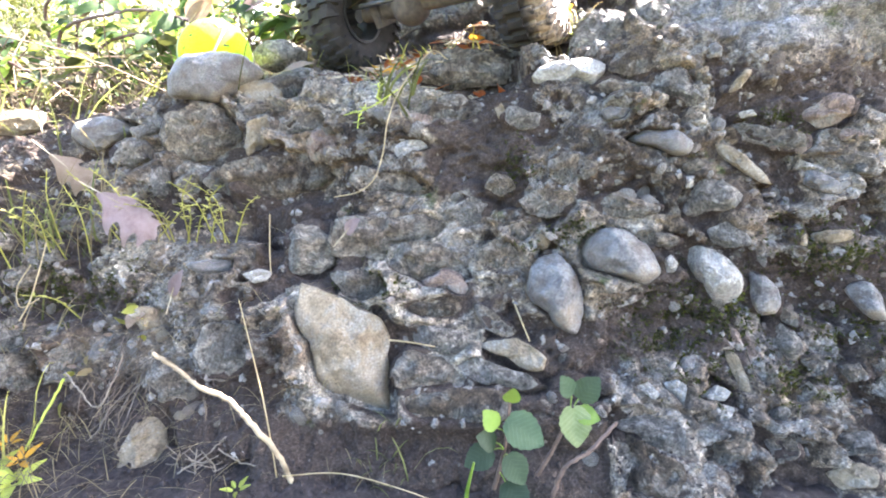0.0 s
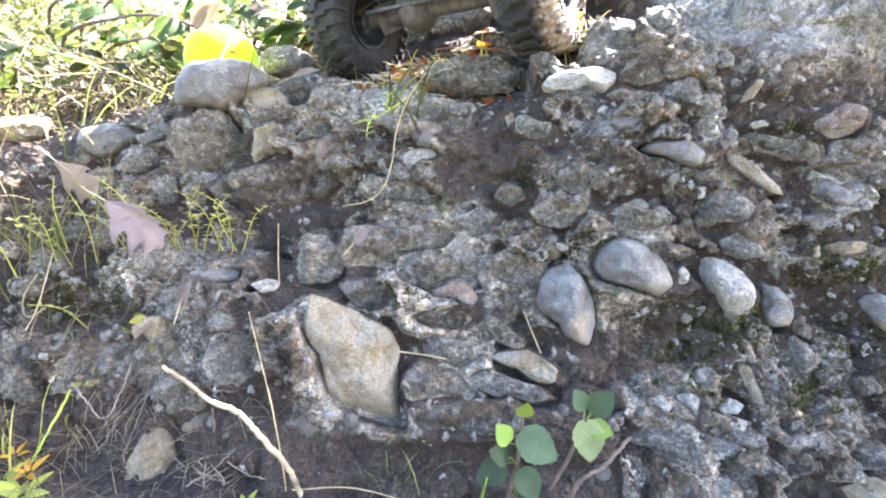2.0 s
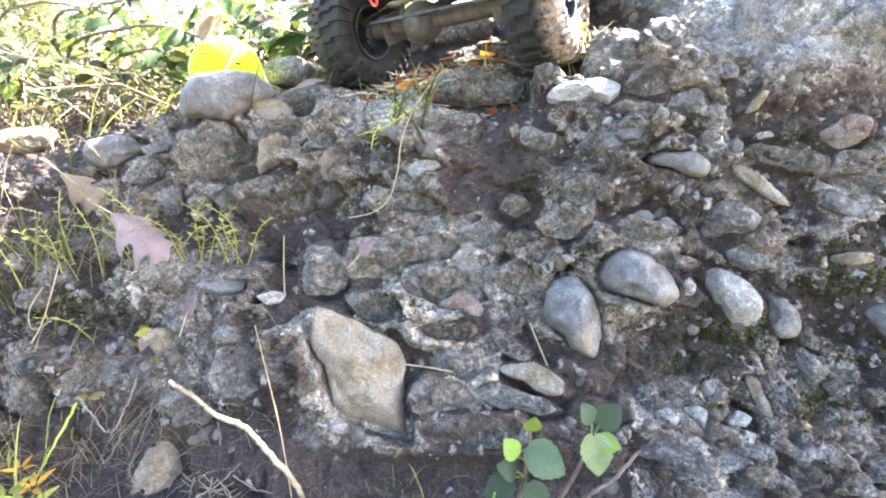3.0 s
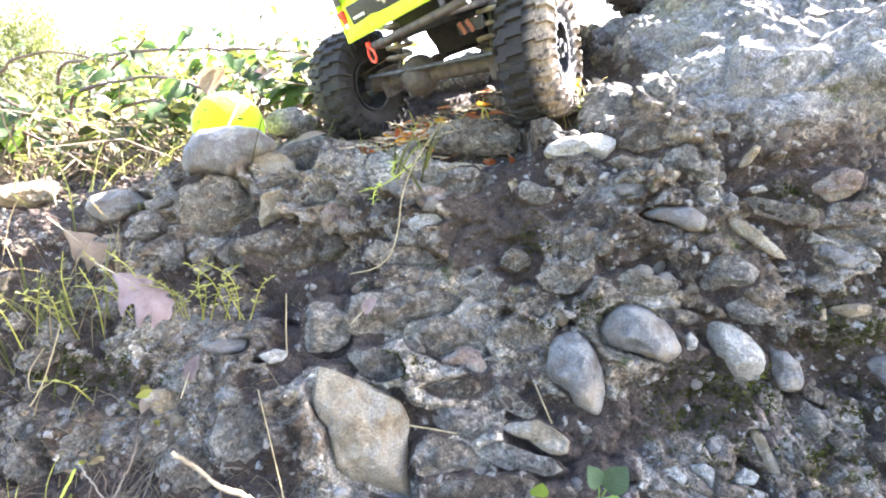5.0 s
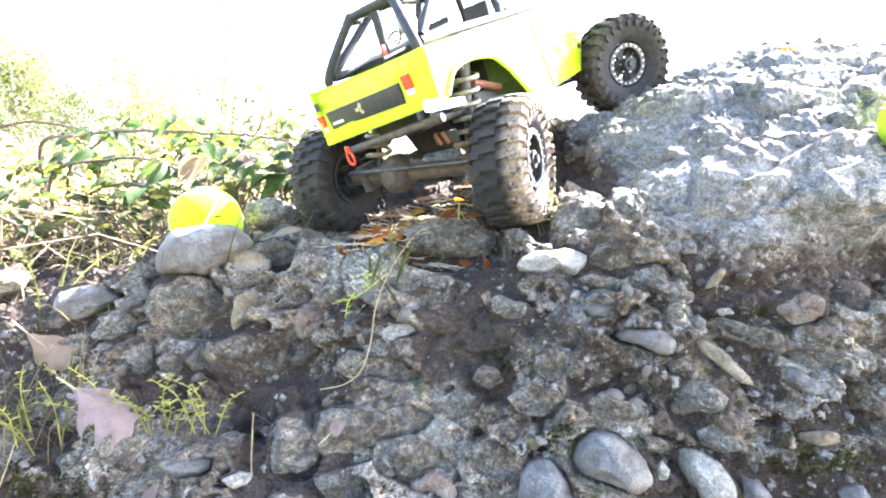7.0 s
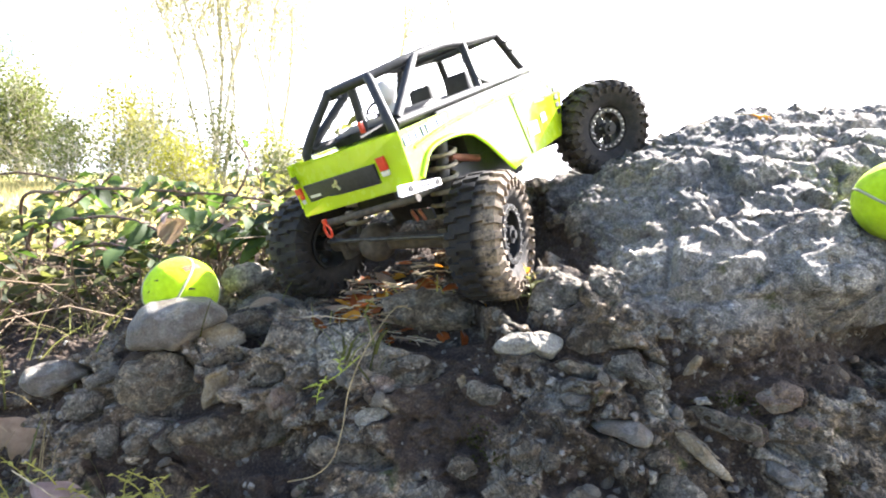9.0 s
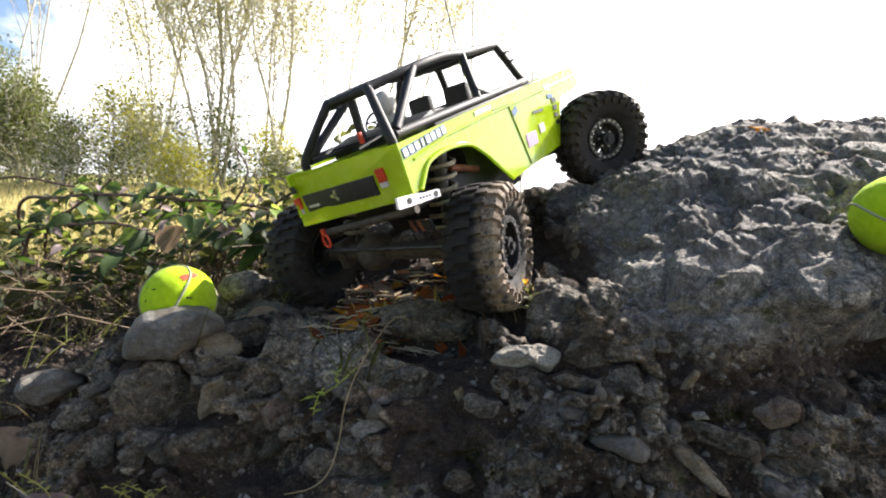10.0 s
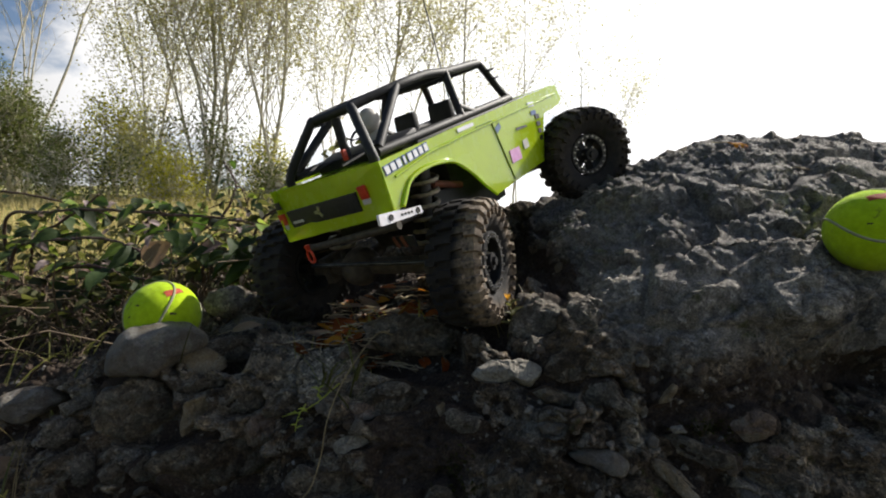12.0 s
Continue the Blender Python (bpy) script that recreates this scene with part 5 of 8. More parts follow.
    decal("decal", "gun", -0.212, 0.0790, 0.026, 0.0028, -4)
    decal("decal", "white", -0.250, 0.0985, 0.016, 0.005, -6)
    decal("decal", "blue", -0.252, 0.0880, 0.014, 0.005, -6)
    for k in range(4):
        decal("vent", "black", -0.260 - 0.003 * k + 0.004 * k, 0.082 - 0.0085 * k, 0.011 - 0.001 * k, 0.0055, -6)

    # interior tub, seats
    bm = bmesh.new()
    box(bm, (0.22, 0.118, 0.022), pose(-0.15, 0, 0.099))
    part("interior_tub", bm, M["black"], car, bevel=0.003)
    for y in (0.024, -0.026):
        bm = bmesh.new()
        box(bm, (0.010, 0.030, 0.030), pose(-0.140, y, 0.1200, 0, -10))
        box(bm, (0.030, 0.030, 0.008), pose(-0.122, y, 0.1120))
        part("seat", bm, M["black"], car, bevel=0.0045)
    bm = bmesh.new()
    box(bm, (0.030, 0.112, 0.012), pose(-0.035, 0, 0.113, 0, 12))
    part("dashboard", bm, M["black"], car, bevel=0.003)
    bm = bmesh.new()
    lathe(bm, [(0.0085, -0.001), (0.0105, -0.001), (0.0105, 0.001), (0.0085, 0.001)], 20)
    rod(bm, (-0.009, 0, 0), (0.009, 0, 0), 0.0009, seg=6)
    rod(bm, (0, 0, 0), (0, 0.012, 0), 0.0012, seg=6)
    part("steering_wheel", bm, M["black"], car, "", pose(-0.060, -0.028, 0.127, 0, 0, 90) @ pose(0, 0, 0, -35))
    # rods on the hood
    for y in (-0.035, 0.02):
        bm = bmesh.new()
        rod(bm, (0.018, y, 0.111), (-0.034, y * 0.8, 0.116), 0.0012, seg=6)
        part("hood_rod", bm, M["black"], car)
    bm = bmesh.new()
    box(bm, (0.0045, 0.0032, 0.010), pose(-0.0055, 0.003, 0.118))
    part("hood_light", bm, M["red"], car, "small red and orange light", bevel=0.001)

    # tubular cage
    r = 0.0043
    cage = []
    for s in (1, -1):
        cage.append([(0.016, 0.056 * s, 0.105), (0.014, 0.053 * s, 0.117), (-0.008, 0.029 * s, 0.1515), (-0.014, 0.027 * s, 0.1550), (-0.062, 0.040 * s, 0.1605), (-0.108, 0.041 * s, 0.1635), (-0.145, 0.042 * s, 0.1610), (-0.205, 0.041 * s, 0.1615), (-0.217, 0.042 * s, 0.157), (-0.232, 0.050 * s, 0.123), (-0.240, 0.055 * s, 0.110)])
        cage.append([(-0.060, 0.040 * s, 0.1600), (0.006, 0.055 * s, 0.116)])
        cage.append([(-0.141, 0.042 * s, 0.1610), (-0.127, 0.055 * s, 0.114)])
        cage.append([(0.010, 0.055 * s, 0.1130), (-0.238, 0.055 * s, 0.1135)])
        cage.append([(-0.150, 0.055 * s, 0.114), (-0.129, 0.053 * s, 0.124)])
    for x, y, z in ((-0.012, 0.027, 0.1545), (-0.060, 0.040, 0.1600), (-0.141, 0.042, 0.1610), (-0.210, 0.041, 0.1600)):
        cage.append([(x, y, z), (x, -y, z)])
    cage.append([(-0.014, 0.0, 0.1545), (-0.010, 0.0, 0.108)])
    for line in cage:
        bm = bmesh.new()
        tube(bm, curve_pts(line, 3) if len(line) > 2 else line, r, 10)
        part("cage_tube", bm, M["black"], car)
    bm = bmesh.new()
    box(bm, (0.034, 0.074, 0.003), pose(-0.098, 0, 0.1650, 0, 2))
    part("roof_panel", bm, M["black"], car, bevel=0.0012)
    bm = bmesh.new()
    tube(bm, [(-0.150, 0.03, 0.11), (-0.160, 0.03, 0.20), (-0.166, 0.029, 0.25)], 0.0007, 6)
    part("aerial", bm, M["black"], car)

    # front bumper bar, silver corner plate, tow hook
    bm = bmesh.new()
    rod(bm, (0.030, -0.052, 0.047), (0.022, 0.062, 0.053), 0.0035)
    rod(bm, (0.022, 0.040, 0.050), (-0.06, 0.040, 0.045), 0.003)
    rod(bm, (0.028, -0.040, 0.046), (-0.06, -0.035, 0.045), 0.003)
    part("bumper", bm, M["bronze"], car)
    bm = bmesh.new()
    outline = [(-0.026, -0.0030), (0.024, -0.0046), (0.026, -0.0036), (0.0255, 0.0044), (0.006, 0.0042), (-0.006, 0.0030), (-0.025, 0.0030)]
    slab(bm, outline, -0.0012, 0.0012)
    plate = part("bumper_plate", bm, M["alu"], car, "polished silver end plate with slots", pose(0.0290, 0.0740, 0.0632, 0, -10, 0))
    for x in (-0.020, -0.012, -0.008, -0.004, 0.000, 0.013):
        bm = bmesh.new()
        cyl(bm, 0.0026 if abs(x) > 0.0125 else 0.0010, 0.0026 if abs(x) > 0.0125 else 0.0010, 0.0036, pose(x, 0, 0, 90), 12)
        part("hole", bm, M["black"], plate)
    bm = bmesh.new()
    hook = [(0, 0, 0.008), (0.0, 0.0045, 0.003), (0, 0.0045, -0.006), (0, 0, -0.010), (0, -0.0045, -0.006), (0, -0.0045, 0.003), (0, 0, 0.008)]
    tube(bm, curve_pts(hook, 5), 0.0016, 8)
    box(bm, (0.004, 0.005, 0.006), pose(0, 0, 0.011))
    part("tow_hook", bm, M["red"], car, "red shackle", pose(0.034, -0.047, 0.042) @ Matrix.Scale(0.75, 4))

    # chassis, shocks, axles
    bm = bmesh.new()
    for y in (0.026, -0.026):
        box(bm, (0.30, 0.005, 0.018), pose(-0.155, y, 0.052))
    box(bm, (0.09, 0.050, 0.026), pose(-0.15, 0, 0.034))
    part("chassis_frame", bm, M["black"], car, bevel=0.001)
    bm = bmesh.new()
    box(bm, (0.09, 0.062, 0.004), pose(-0.15, 0, 0.018))
    part("skid_plate", bm, M["black"], car, bevel=0.001)
    bm = bmesh.new()
    box(bm, (0.130, 0.092, 0.046), pose(-0.120, 0, 0.034))
    box(bm, (0.050, 0.060, 0.030), pose(-0.055, 0, 0.040, 0, 25))
    part("gearbox", bm, M["black"], car, bevel=0.004)
    # red rod in the wheel arch, hazard-striped plate under the nose, rings on the cage
    bm = bmesh.new()
    rod(bm, (-0.052, 0.050, 0.067), (-0.098, 0.048, 0.052), 0.0035, seg=12)
    part("red_rod", bm, M["rust"], car, "dull red rod behind the wheel")
    bm = bmesh.new()
    box(bm, (0.002, 0.030, 0.010), pose(0.006, 0.046, 0.034, 0, 0, -10))
    stripes = part("striped_plate", bm, M["black"], car, "small black plate with yellow stripes")
    for k in range(3):
        bm = bmesh.new()
        box(bm, (0.0008, 0.004, 0.011), pose(0.0075, 0.038 + 0.0085 * k, 0.034, 25, 0, -10))
        part("stripe", bm, M["rust"], stripes)
    for x, y, z in ((-0.222, 0.048, 0.150), (-0.226, 0.049, 0.140), (-0.020, -0.030, 0.150)):
        bm = bmesh.new()
        lathe(bm, [(0.0042, -0.001), (0.0062, -0.001), (0.0062, 0.001), (0.0042, 0.001)], 18)
        part("ring", bm, M["black"], car, "", pose(x, y, z, 90))
    bm = bmesh.new()
    box(bm, (0.070, 0.052, 0.034), pose(-0.030, -0.004, 0.060))
    part("servo_tray", bm, M["black"], car, bevel=0.003)
    bm = bmesh.new()
    box(bm, (0.180, 0.096, 0.030), pose(-0.175, 0, 0.068))
    part("battery_tray", bm, M["black"], car, bevel=0.003)
    inv = car.matrix_basis.inverted()
    hubs = {"fl": Vector((0.077, 0.471, 0.334)), "fr": Vector((-0.097, 0.576, 0.320)), "rl": Vector((0.237, 0.647, 0.461))}
    hubs["rr"] = hubs["rl"] + (hubs["fr"] - hubs["fl"]) + Vector((0, 0, -0.004))
    loc = {k: inv @ v for k, v in hubs.items()}
    for a, b, sgn in (("fl", "fr", 1), ("rl", "rr", -1)):
        bm = bmesh.new()
        pa, pb = loc[a], loc[b]
        rod(bm, pa.lerp(pb, 0.1), pa.lerp(pb, 0.9), 0.0085, seg=14)
        mid = pa.lerp(pb, 0.62)
        bmesh.ops.create_uvsphere(bm, u_segments=18, v_segments=12, radius=0.020, matrix=Matrix.Translation(mid) @ Matrix.Diagonal((1.15, 0.9, 1.0, 1)))
        rod(bm, mid, mid + Vector((-0.035 * sgn, 0, 0.006)), 0.010, 0.007, 12)
        for t in (0.2, 0.8):
            box(bm, (0.022, 0.010, 0.028), Matrix.Translation(pa.lerp(pb, t)))
        part("axle", bm, M["bronze"], car, "muddy dark axle with differential housing")
        bm = bmesh.new()
        rod(bm, pa.lerp(pb, 0.16) + Vector((0.018 * sgn, 0, 0.010)), pa.lerp(pb, 0.84) + Vector((0.018 * sgn, 0, 0.010)), 0.0022)
        part("steering_link", bm, M["gun"], car)
        for t, s in ((0.24, 1), (0.76, -1)):
            foot = pa.lerp(pb, t) + Vector((-0.008 * sgn, 0, 0.004))
            head = Vector((foot.x - 0.016 * sgn, 0.050 * s, 0.098))
            bm = bmesh.new()
            rod(bm, foot, foot.lerp(head, 0.55), 0.0030)
            rod(bm, foot.lerp(head, 0.4), head, 0.0062, seg=14)
            shock = part("shock", bm, M["gun"], car)
            bm = bmesh.new()
            q = (head - foot).to_track_quat("Z", "Y").to_matrix().to_4x4()
            ln = (head - foot).length * 0.72
            coil = [Matrix.Translation(foot) @ q @ Vector((0.0125 * math.cos(k * 0.55), 0.0125 * math.sin(k * 0.55), 0.012 + ln * k / 74)) for k in range(75)]
            tube(bm, coil, 0.0023, 7)
            part("spring", bm, M["spring"], shock)
            bm = bmesh.new()
            a0 = pa.lerp(pb, t) + Vector((-0.004 * sgn, 0, -0.004))
            rod(bm, a0, Vector((a0.x * 0.35 - 0.14 * 0.65, 0.022 * s, 0.024)), 0.0030)
            part("suspension_link", bm, M["gun"], car)
        bm = bmesh.new()
        rod(bm, mid + Vector((-0.03 * sgn, 0, 0.005)), Vector((-0.15 + 0.045 * sgn, 0, 0.032)), 0.004)
        part("drive_shaft", bm, M["gun"], car)
    # inner fender liner seen behind the front arch
    for s in (1, -1):
        bm = bmesh.new()
        box(bm, (0.020, 0.022, 0.036), pose(0.012, 0.046 * s, 0.082))
        part("inner_fender", bm, M["helmet"], car, "pale grey inner fender", bevel=0.001)

    # wheels: hub with tyre, rim, bead ring, bolts
    first = None
    for key, toe, flip in (("fl", 4, 1), ("fr", 4, -1), ("rl", -36, 1), ("rr", -4, -1)):
        axle_dir = (hubs["fl"] - hubs["fr"]).normalized() if key[0] == "f" else left
        y = (inv.to_3x3() @ axle_dir).normalized() * flip
        x = Vector((1, 0, 0)) - y * y.x
        x.normalize()
        z = x.cross(y)
        m = Matrix(((x.x, y.x, z.x, loc[key].x), (x.y, y.y, z.y, loc[key].y), (x.z, y.z, z.z, loc[key].z), (0, 0, 0, 1))) @ pose(0, 0, 0, 0, 0, toe)
        spin = Matrix.Rotation(radians({"fl": 5, "fr": 31, "rl": 12, "rr": 50}[key]), 4, "Y")
        bm = bmesh.new()
        cyl(bm, 0.008, 0.0065, 0.030, pose(0, 0.004, 0, 90), 16)
        cyl(bm, 0.0042, 0.0042, 0.008, pose(0, 0.018, 0, 90), 6)
        wheel = part("wheel", bm, M["black"], car, "", m @ spin)
        if first is None:
            bm = bmesh.new()
            tyre_mesh(bm, R, W)
            tyre = part("tyre", bm, M["rubber"], wheel, "knobbly black crawler tyre caked with pale mud")
            clean = tyre.data.copy()
            clean.materials[0] = M["rubber_clean"]
            bm = bmesh.new()
            lathe(bm, [(0.0245, -0.017), (0.0272, -0.017), (0.0272, 0.017), (0.0245, 0.017), (0.0230, 0.010), (0.0220, -0.010)], 48)
            for k in range(6):
                a = math.pi * k / 3
                box(bm, (0.0085, 0.005, 0.019), Matrix.Rotation(a, 4, "Y") @ pose(0, 0.008, 0.0150, 12))
            lathe(bm, [(0.006, 0.004), (0.0115, 0.006), (0.0115, 0.009), (0.006, 0.012)], 32)
            rim = part("rim", bm, M["black"], wheel, "black six-spoke rim")
            bm = bmesh.new()
            ring_mesh(bm, 0.0215, 0.0272, 0.0022, 0.0185)
            bead = part("bead_ring", bm, M["gun"], wheel)
            bm = bmesh.new()
            cyl(bm, 0.0012, 0.0010, 0.0018, pose(0, 0, 0, -90), 8)
            bolt = part("bolt", bm, M["steel"], bead, "", pose(0.0245, 0.0205, 0))
            first = (tyre, rim, bead, bolt)
        else:
            other = again(first[0], "tyre", wheel, Matrix())
            if key[0] == "r" or key == "fr":
                other.data = clean
            inset = Matrix.Translation((0, -0.006, 0)) @ Matrix.Diagonal((0.9, 1, 0.9, 1)) if key[0] == "r" else Matrix()
            tagged(again(first[1], "rim", wheel, inset), "black six-spoke rim")
            bead = again(first[2], "bead_ring", wheel, inset)
            again(first[3], "bolt", bead, pose(0.0245, 0.0205, 0))
        for k in range(1, 20):
            a = 2 * math.pi * k / 20
            again(first[3], "bolt", bead, Matrix.Translation((0.0245 * math.cos(a), 0.0205, 0.0245 * math.sin(a))))
        for k in range(6):
            a = 2 * math.pi * (k + 0.5) / 6
            again(first[3], "hub_bolt", wheel, Matrix.Translation((0.0095 * math.cos(a), 0.0125, 0.0095 * math.sin(a))))
    return car


car = truck()


def driver():
    """A small seated figure, as plain shapes."""
    bm = bmesh.new()
    bmesh.ops.create_uvsphere(bm, u_segments=20, v_segments=14, radius=0.012, matrix=pose(0, 0, 0.030) @ Matrix.Diagonal((1, 0.9, 1.05, 1)))
    bmesh.ops.create_uvsphere(bm, u_segments=18, v_segments=12, radius=0.014, matrix=pose(-0.002, 0, 0.006) @ Matrix.Diagonal((0.7, 1.1, 1.1, 1)))
    ob = part("driver_figure", bm, M["helmet"])
    ob.matrix_basis = car.matrix_basis @ pose(-0.075, -0.018, 0.110)
    return tagged(ob, "small grey helmeted figure in the truck's seat", "figure")


driver()


# ---- tennis balls ----
def felt_material():
    m, nt, b, co = blank("tennis_felt", 0.95, 0, 0.15)
    col = ramp(nt, noise_fac(nt, co, 160, 5, 0.7), [(0.3, (0.33, 0.50, 0.004)), (0.6, (0.44, 0.64, 0.008)), (0.8, (0.52, 0.70, 0.02))])
    stain = ramp(nt, noise_fac(nt, co, 70, 5, 0.7), [(0.64, grey(0)), (0.72, grey(0.7))])
    nt.links.new(mix(nt, stain, col, (0.10, 0.12, 0.03)), b.inputs["Base Color"])
    b.inputs["Sheen Weight"].default_value = 0.08
    bump(nt, b, noise_fac(nt, co, 1500, 3, 0.7), 0.0012, 0.8)
    return m


M["felt"] = felt_material()
M["seam"] = plain("seam_rubber", (0.22, 0.23, 0.13), (0.34, 0.35, 0.22), 200, 0.8)
M["mark"] = plain("red_mark", (0.28, 0.035, 0.015), (0.45, 0.08, 0.03), 200, 0.8)


def seam_line(n=96, r=0.0337):
    """The curve of a tennis ball's seam on a sphere of radius r."""
    a, b = 0.75, 0.25
    pts = []
    for k in range(n + 1):
        t = 2 * math.pi * k / n
        v = Vector((a * math.cos(t) + b * math.cos(3 * t), a * math.sin(t) - b * math.sin(3 * t), 2 * math.sqrt(a * b) * math.sin(2 * t)))
        pts.append(v.normalized() * r)
    return pts


def tennis_ball(place, pole, face, label, mark_at, scuffs, bar_at=None):
    """A ball whose seam winds round the axis pole, turned so that face looks along the seam's open bend; printed marks and scuffs lie on its felt."""
    zx = Vector(pole).normalized()
    xx = (Vector(face) - zx * zx.dot(Vector(face))).normalized()
    yx = zx.cross(xx)
    bm = bmesh.new()
    bmesh.ops.create_icosphere(bm, subdivisions=5, radius=0.0335)
    for v in bm.verts:
        v.co *= 1 + 0.006 * noise.noise(v.co * 220) + 0.004 * noise.noise(v.co * 600)
    ball = part("tennis_ball", bm, M["felt"])
    ball.matrix_basis = Matrix.Translation(place)
    tagged(ball, label, "tennis ball", "tennis balls on the rock")
    bm = bmesh.new()
    tube(bm, [xx * p.x + yx * p.y + zx * p.z for p in seam_line()], 0.0012, 6)
    part("seam", bm, M["seam"], ball, "greyish seam")

    def patch(at, w, h, turn, mat, name):
        way = Vector(at).normalized()
        q = way.to_track_quat("Z", "Y").to_matrix().to_4x4() @ pose(0, 0, 0, 0, 0, turn)
        b2 = bmesh.new()
        bmesh.ops.create_grid(b2, x_segments=10, y_segments=6, size=0.5, matrix=q @ Matrix.Diagonal((w, h, 1, 1)))
        for v in b2.verts:
            c = v.co + way * 0.031
            c += 0.0012 * Vector((noise.noise(c * 300), noise.noise(c * 300 + Vector((9, 0, 0))), noise.noise(c * 300 + Vector((0, 9, 0)))))
            v.co = c.normalized() * (0.03385 + 0.0003 * noise.noise(c * 400))
        part(name, b2, M[mat], ball)
    for at, w, h, turn in mark_at:
        patch(at, w, h, turn, "mark", "printed_mark")
    for at, w, h, turn in scuffs:
        patch(at, w, h, turn, "scuff", "scuff")
    if bar_at:
        patch(*bar_at, "scuff", "lettering_bar")
    return ball


M["scuff"] = plain("dark_scuff", (0.03, 0.03, 0.015), (0.08, 0.08, 0.03), 300, 0.9)
tennis_ball((-0.2225, 0.522, 0.2765), (-0.308, -0.45, -0.838), (-0.831, -0.3, 0.467), "yellow-green tennis ball resting behind a rounded boulder", [((0.50, -0.42, 0.76), 0.016, 0.006, 12)],
            [((-0.28, -0.86, 0.42), 0.0045, 0.0012, 10), ((0.62, -0.76, 0.20), 0.0045, 0.0012, -15), ((-0.45, -0.80, 0.10), 0.003, 0.001, 30)])
tennis_ball((0.402, 0.412, 0.366), (-0.236, 0.834, 0.499), (-0.156, 0.474, -0.867), "yellow-green tennis ball on the shoulder of the big rock", [((-0.25, -0.52, 0.82), 0.020, 0.006, 10), ((0.1, -0.62, 0.78), 0.010, 0.006, -10)],
            [((-0.70, -0.68, 0.15), 0.004, 0.0012, 10)], ((0.0, -0.88, 0.46), 0.016, 0.006, 8))

# ---- stones bedded in the outcrop ----
FACE = Vector((0, -0.80, 0.60))


def stone_bmesh(seed, w, h, d, shape, sub=4):
    """A weathered stone of the given width, height and depth: rounded, then ground down by planes and pitted."""
    r = random.Random(seed)
    bm = bmesh.new()
    bmesh.ops.create_icosphere(bm, subdivisions=sub, radius=1)
    off = Vector((r.uniform(-50, 50), r.uniform(-50, 50), r.uniform(-50, 50)))
    cuts = []
    for _ in range({"round": 5, "almond": 2, "slab": 10, "angular": 16, "heart": 3}[shape]):
        n = Vector((r.gauss(0, 1), r.gauss(0, 1), r.gauss(0, 0.7))).normalized()
        cuts.append((n, r.uniform(0.62, 0.92) if shape in ("angular", "slab") else r.uniform(0.82, 0.97)))
    rough = {"round": 0.13, "almond": 0.035, "slab": 0.06, "angular": 0.11, "heart": 0.07}[shape]
    for v in bm.verts:
        c = v.co.normalized()
        p = c.copy()
        for n, t in cuts:
            k = p.dot(n) - t
            if k > 0:
                p -= n * k * 0.9
        p *= 1 + rough * 1.6 * noise.noise(c * 1.6 + off) + rough * 0.8 * noise.noise(c * 4 + off) + rough * 0.4 * noise.noise(c * 11 + off) + rough * 0.22 * noise.noise(c * 26 + off)
        if shape == "almond":
            p.x *= 1 - 0.30 * max(0, -p.y) - 0.12 * max(0, p.y)
        if shape == "heart":
            p.x *= 1.0 - 0.22 * max(0, -p.y) ** 1.0
            p.x += 0.22 * p.y * (1 if p.y < 0 else -0.6)
            if p.y > 0.2 and p.x > 0:
                p.y -= 0.55 * p.x * (p.y - 0.2)
        v.co = Vector((p.x * w / 2, p.y * h / 2, p.z * d / 2))
    return bm


COUNT = [0]


def stone(name, x, y, z, w, h, turn, shape, mat, label=""):
    COUNT[0] += 1
    deep = min(w, h) * {"round": 0.8, "almond": 0.7, "slab": 0.75, "angular": 0.7, "heart": 0.6}[shape]
    n = Vector((-0.1, -0.93, 0.35)).normalized() if x > 0.12 and z > 0.26 else FACE if y < 0.47 else Vector((0, -0.55, 0.83))
    side = (Vector((1, 0, 0)) - n * n.x).normalized()
    rise = n.cross(side).normalized()
    a = radians(turn)
    ax, ay = side * math.cos(a) + rise * math.sin(a), rise * math.cos(a) - side * math.sin(a)
    c = Vector((x, y, z)) + n * deep * (-0.26 if x > 0.12 and z > 0.26 else -0.16 if mat == "stone_crust" else -0.04)
    m = Matrix(((ax.x, ay.x, n.x, c.x), (ax.y, ay.y, n.y, c.y), (ax.z, ay.z, n.z, c.z), (0, 0, 0, 1)))
    return part(name, stone_bmesh(COUNT[0], w * 1.04, h * 1.04 / max(0.75, 1), deep, shape), M[mat], rock, label, m)


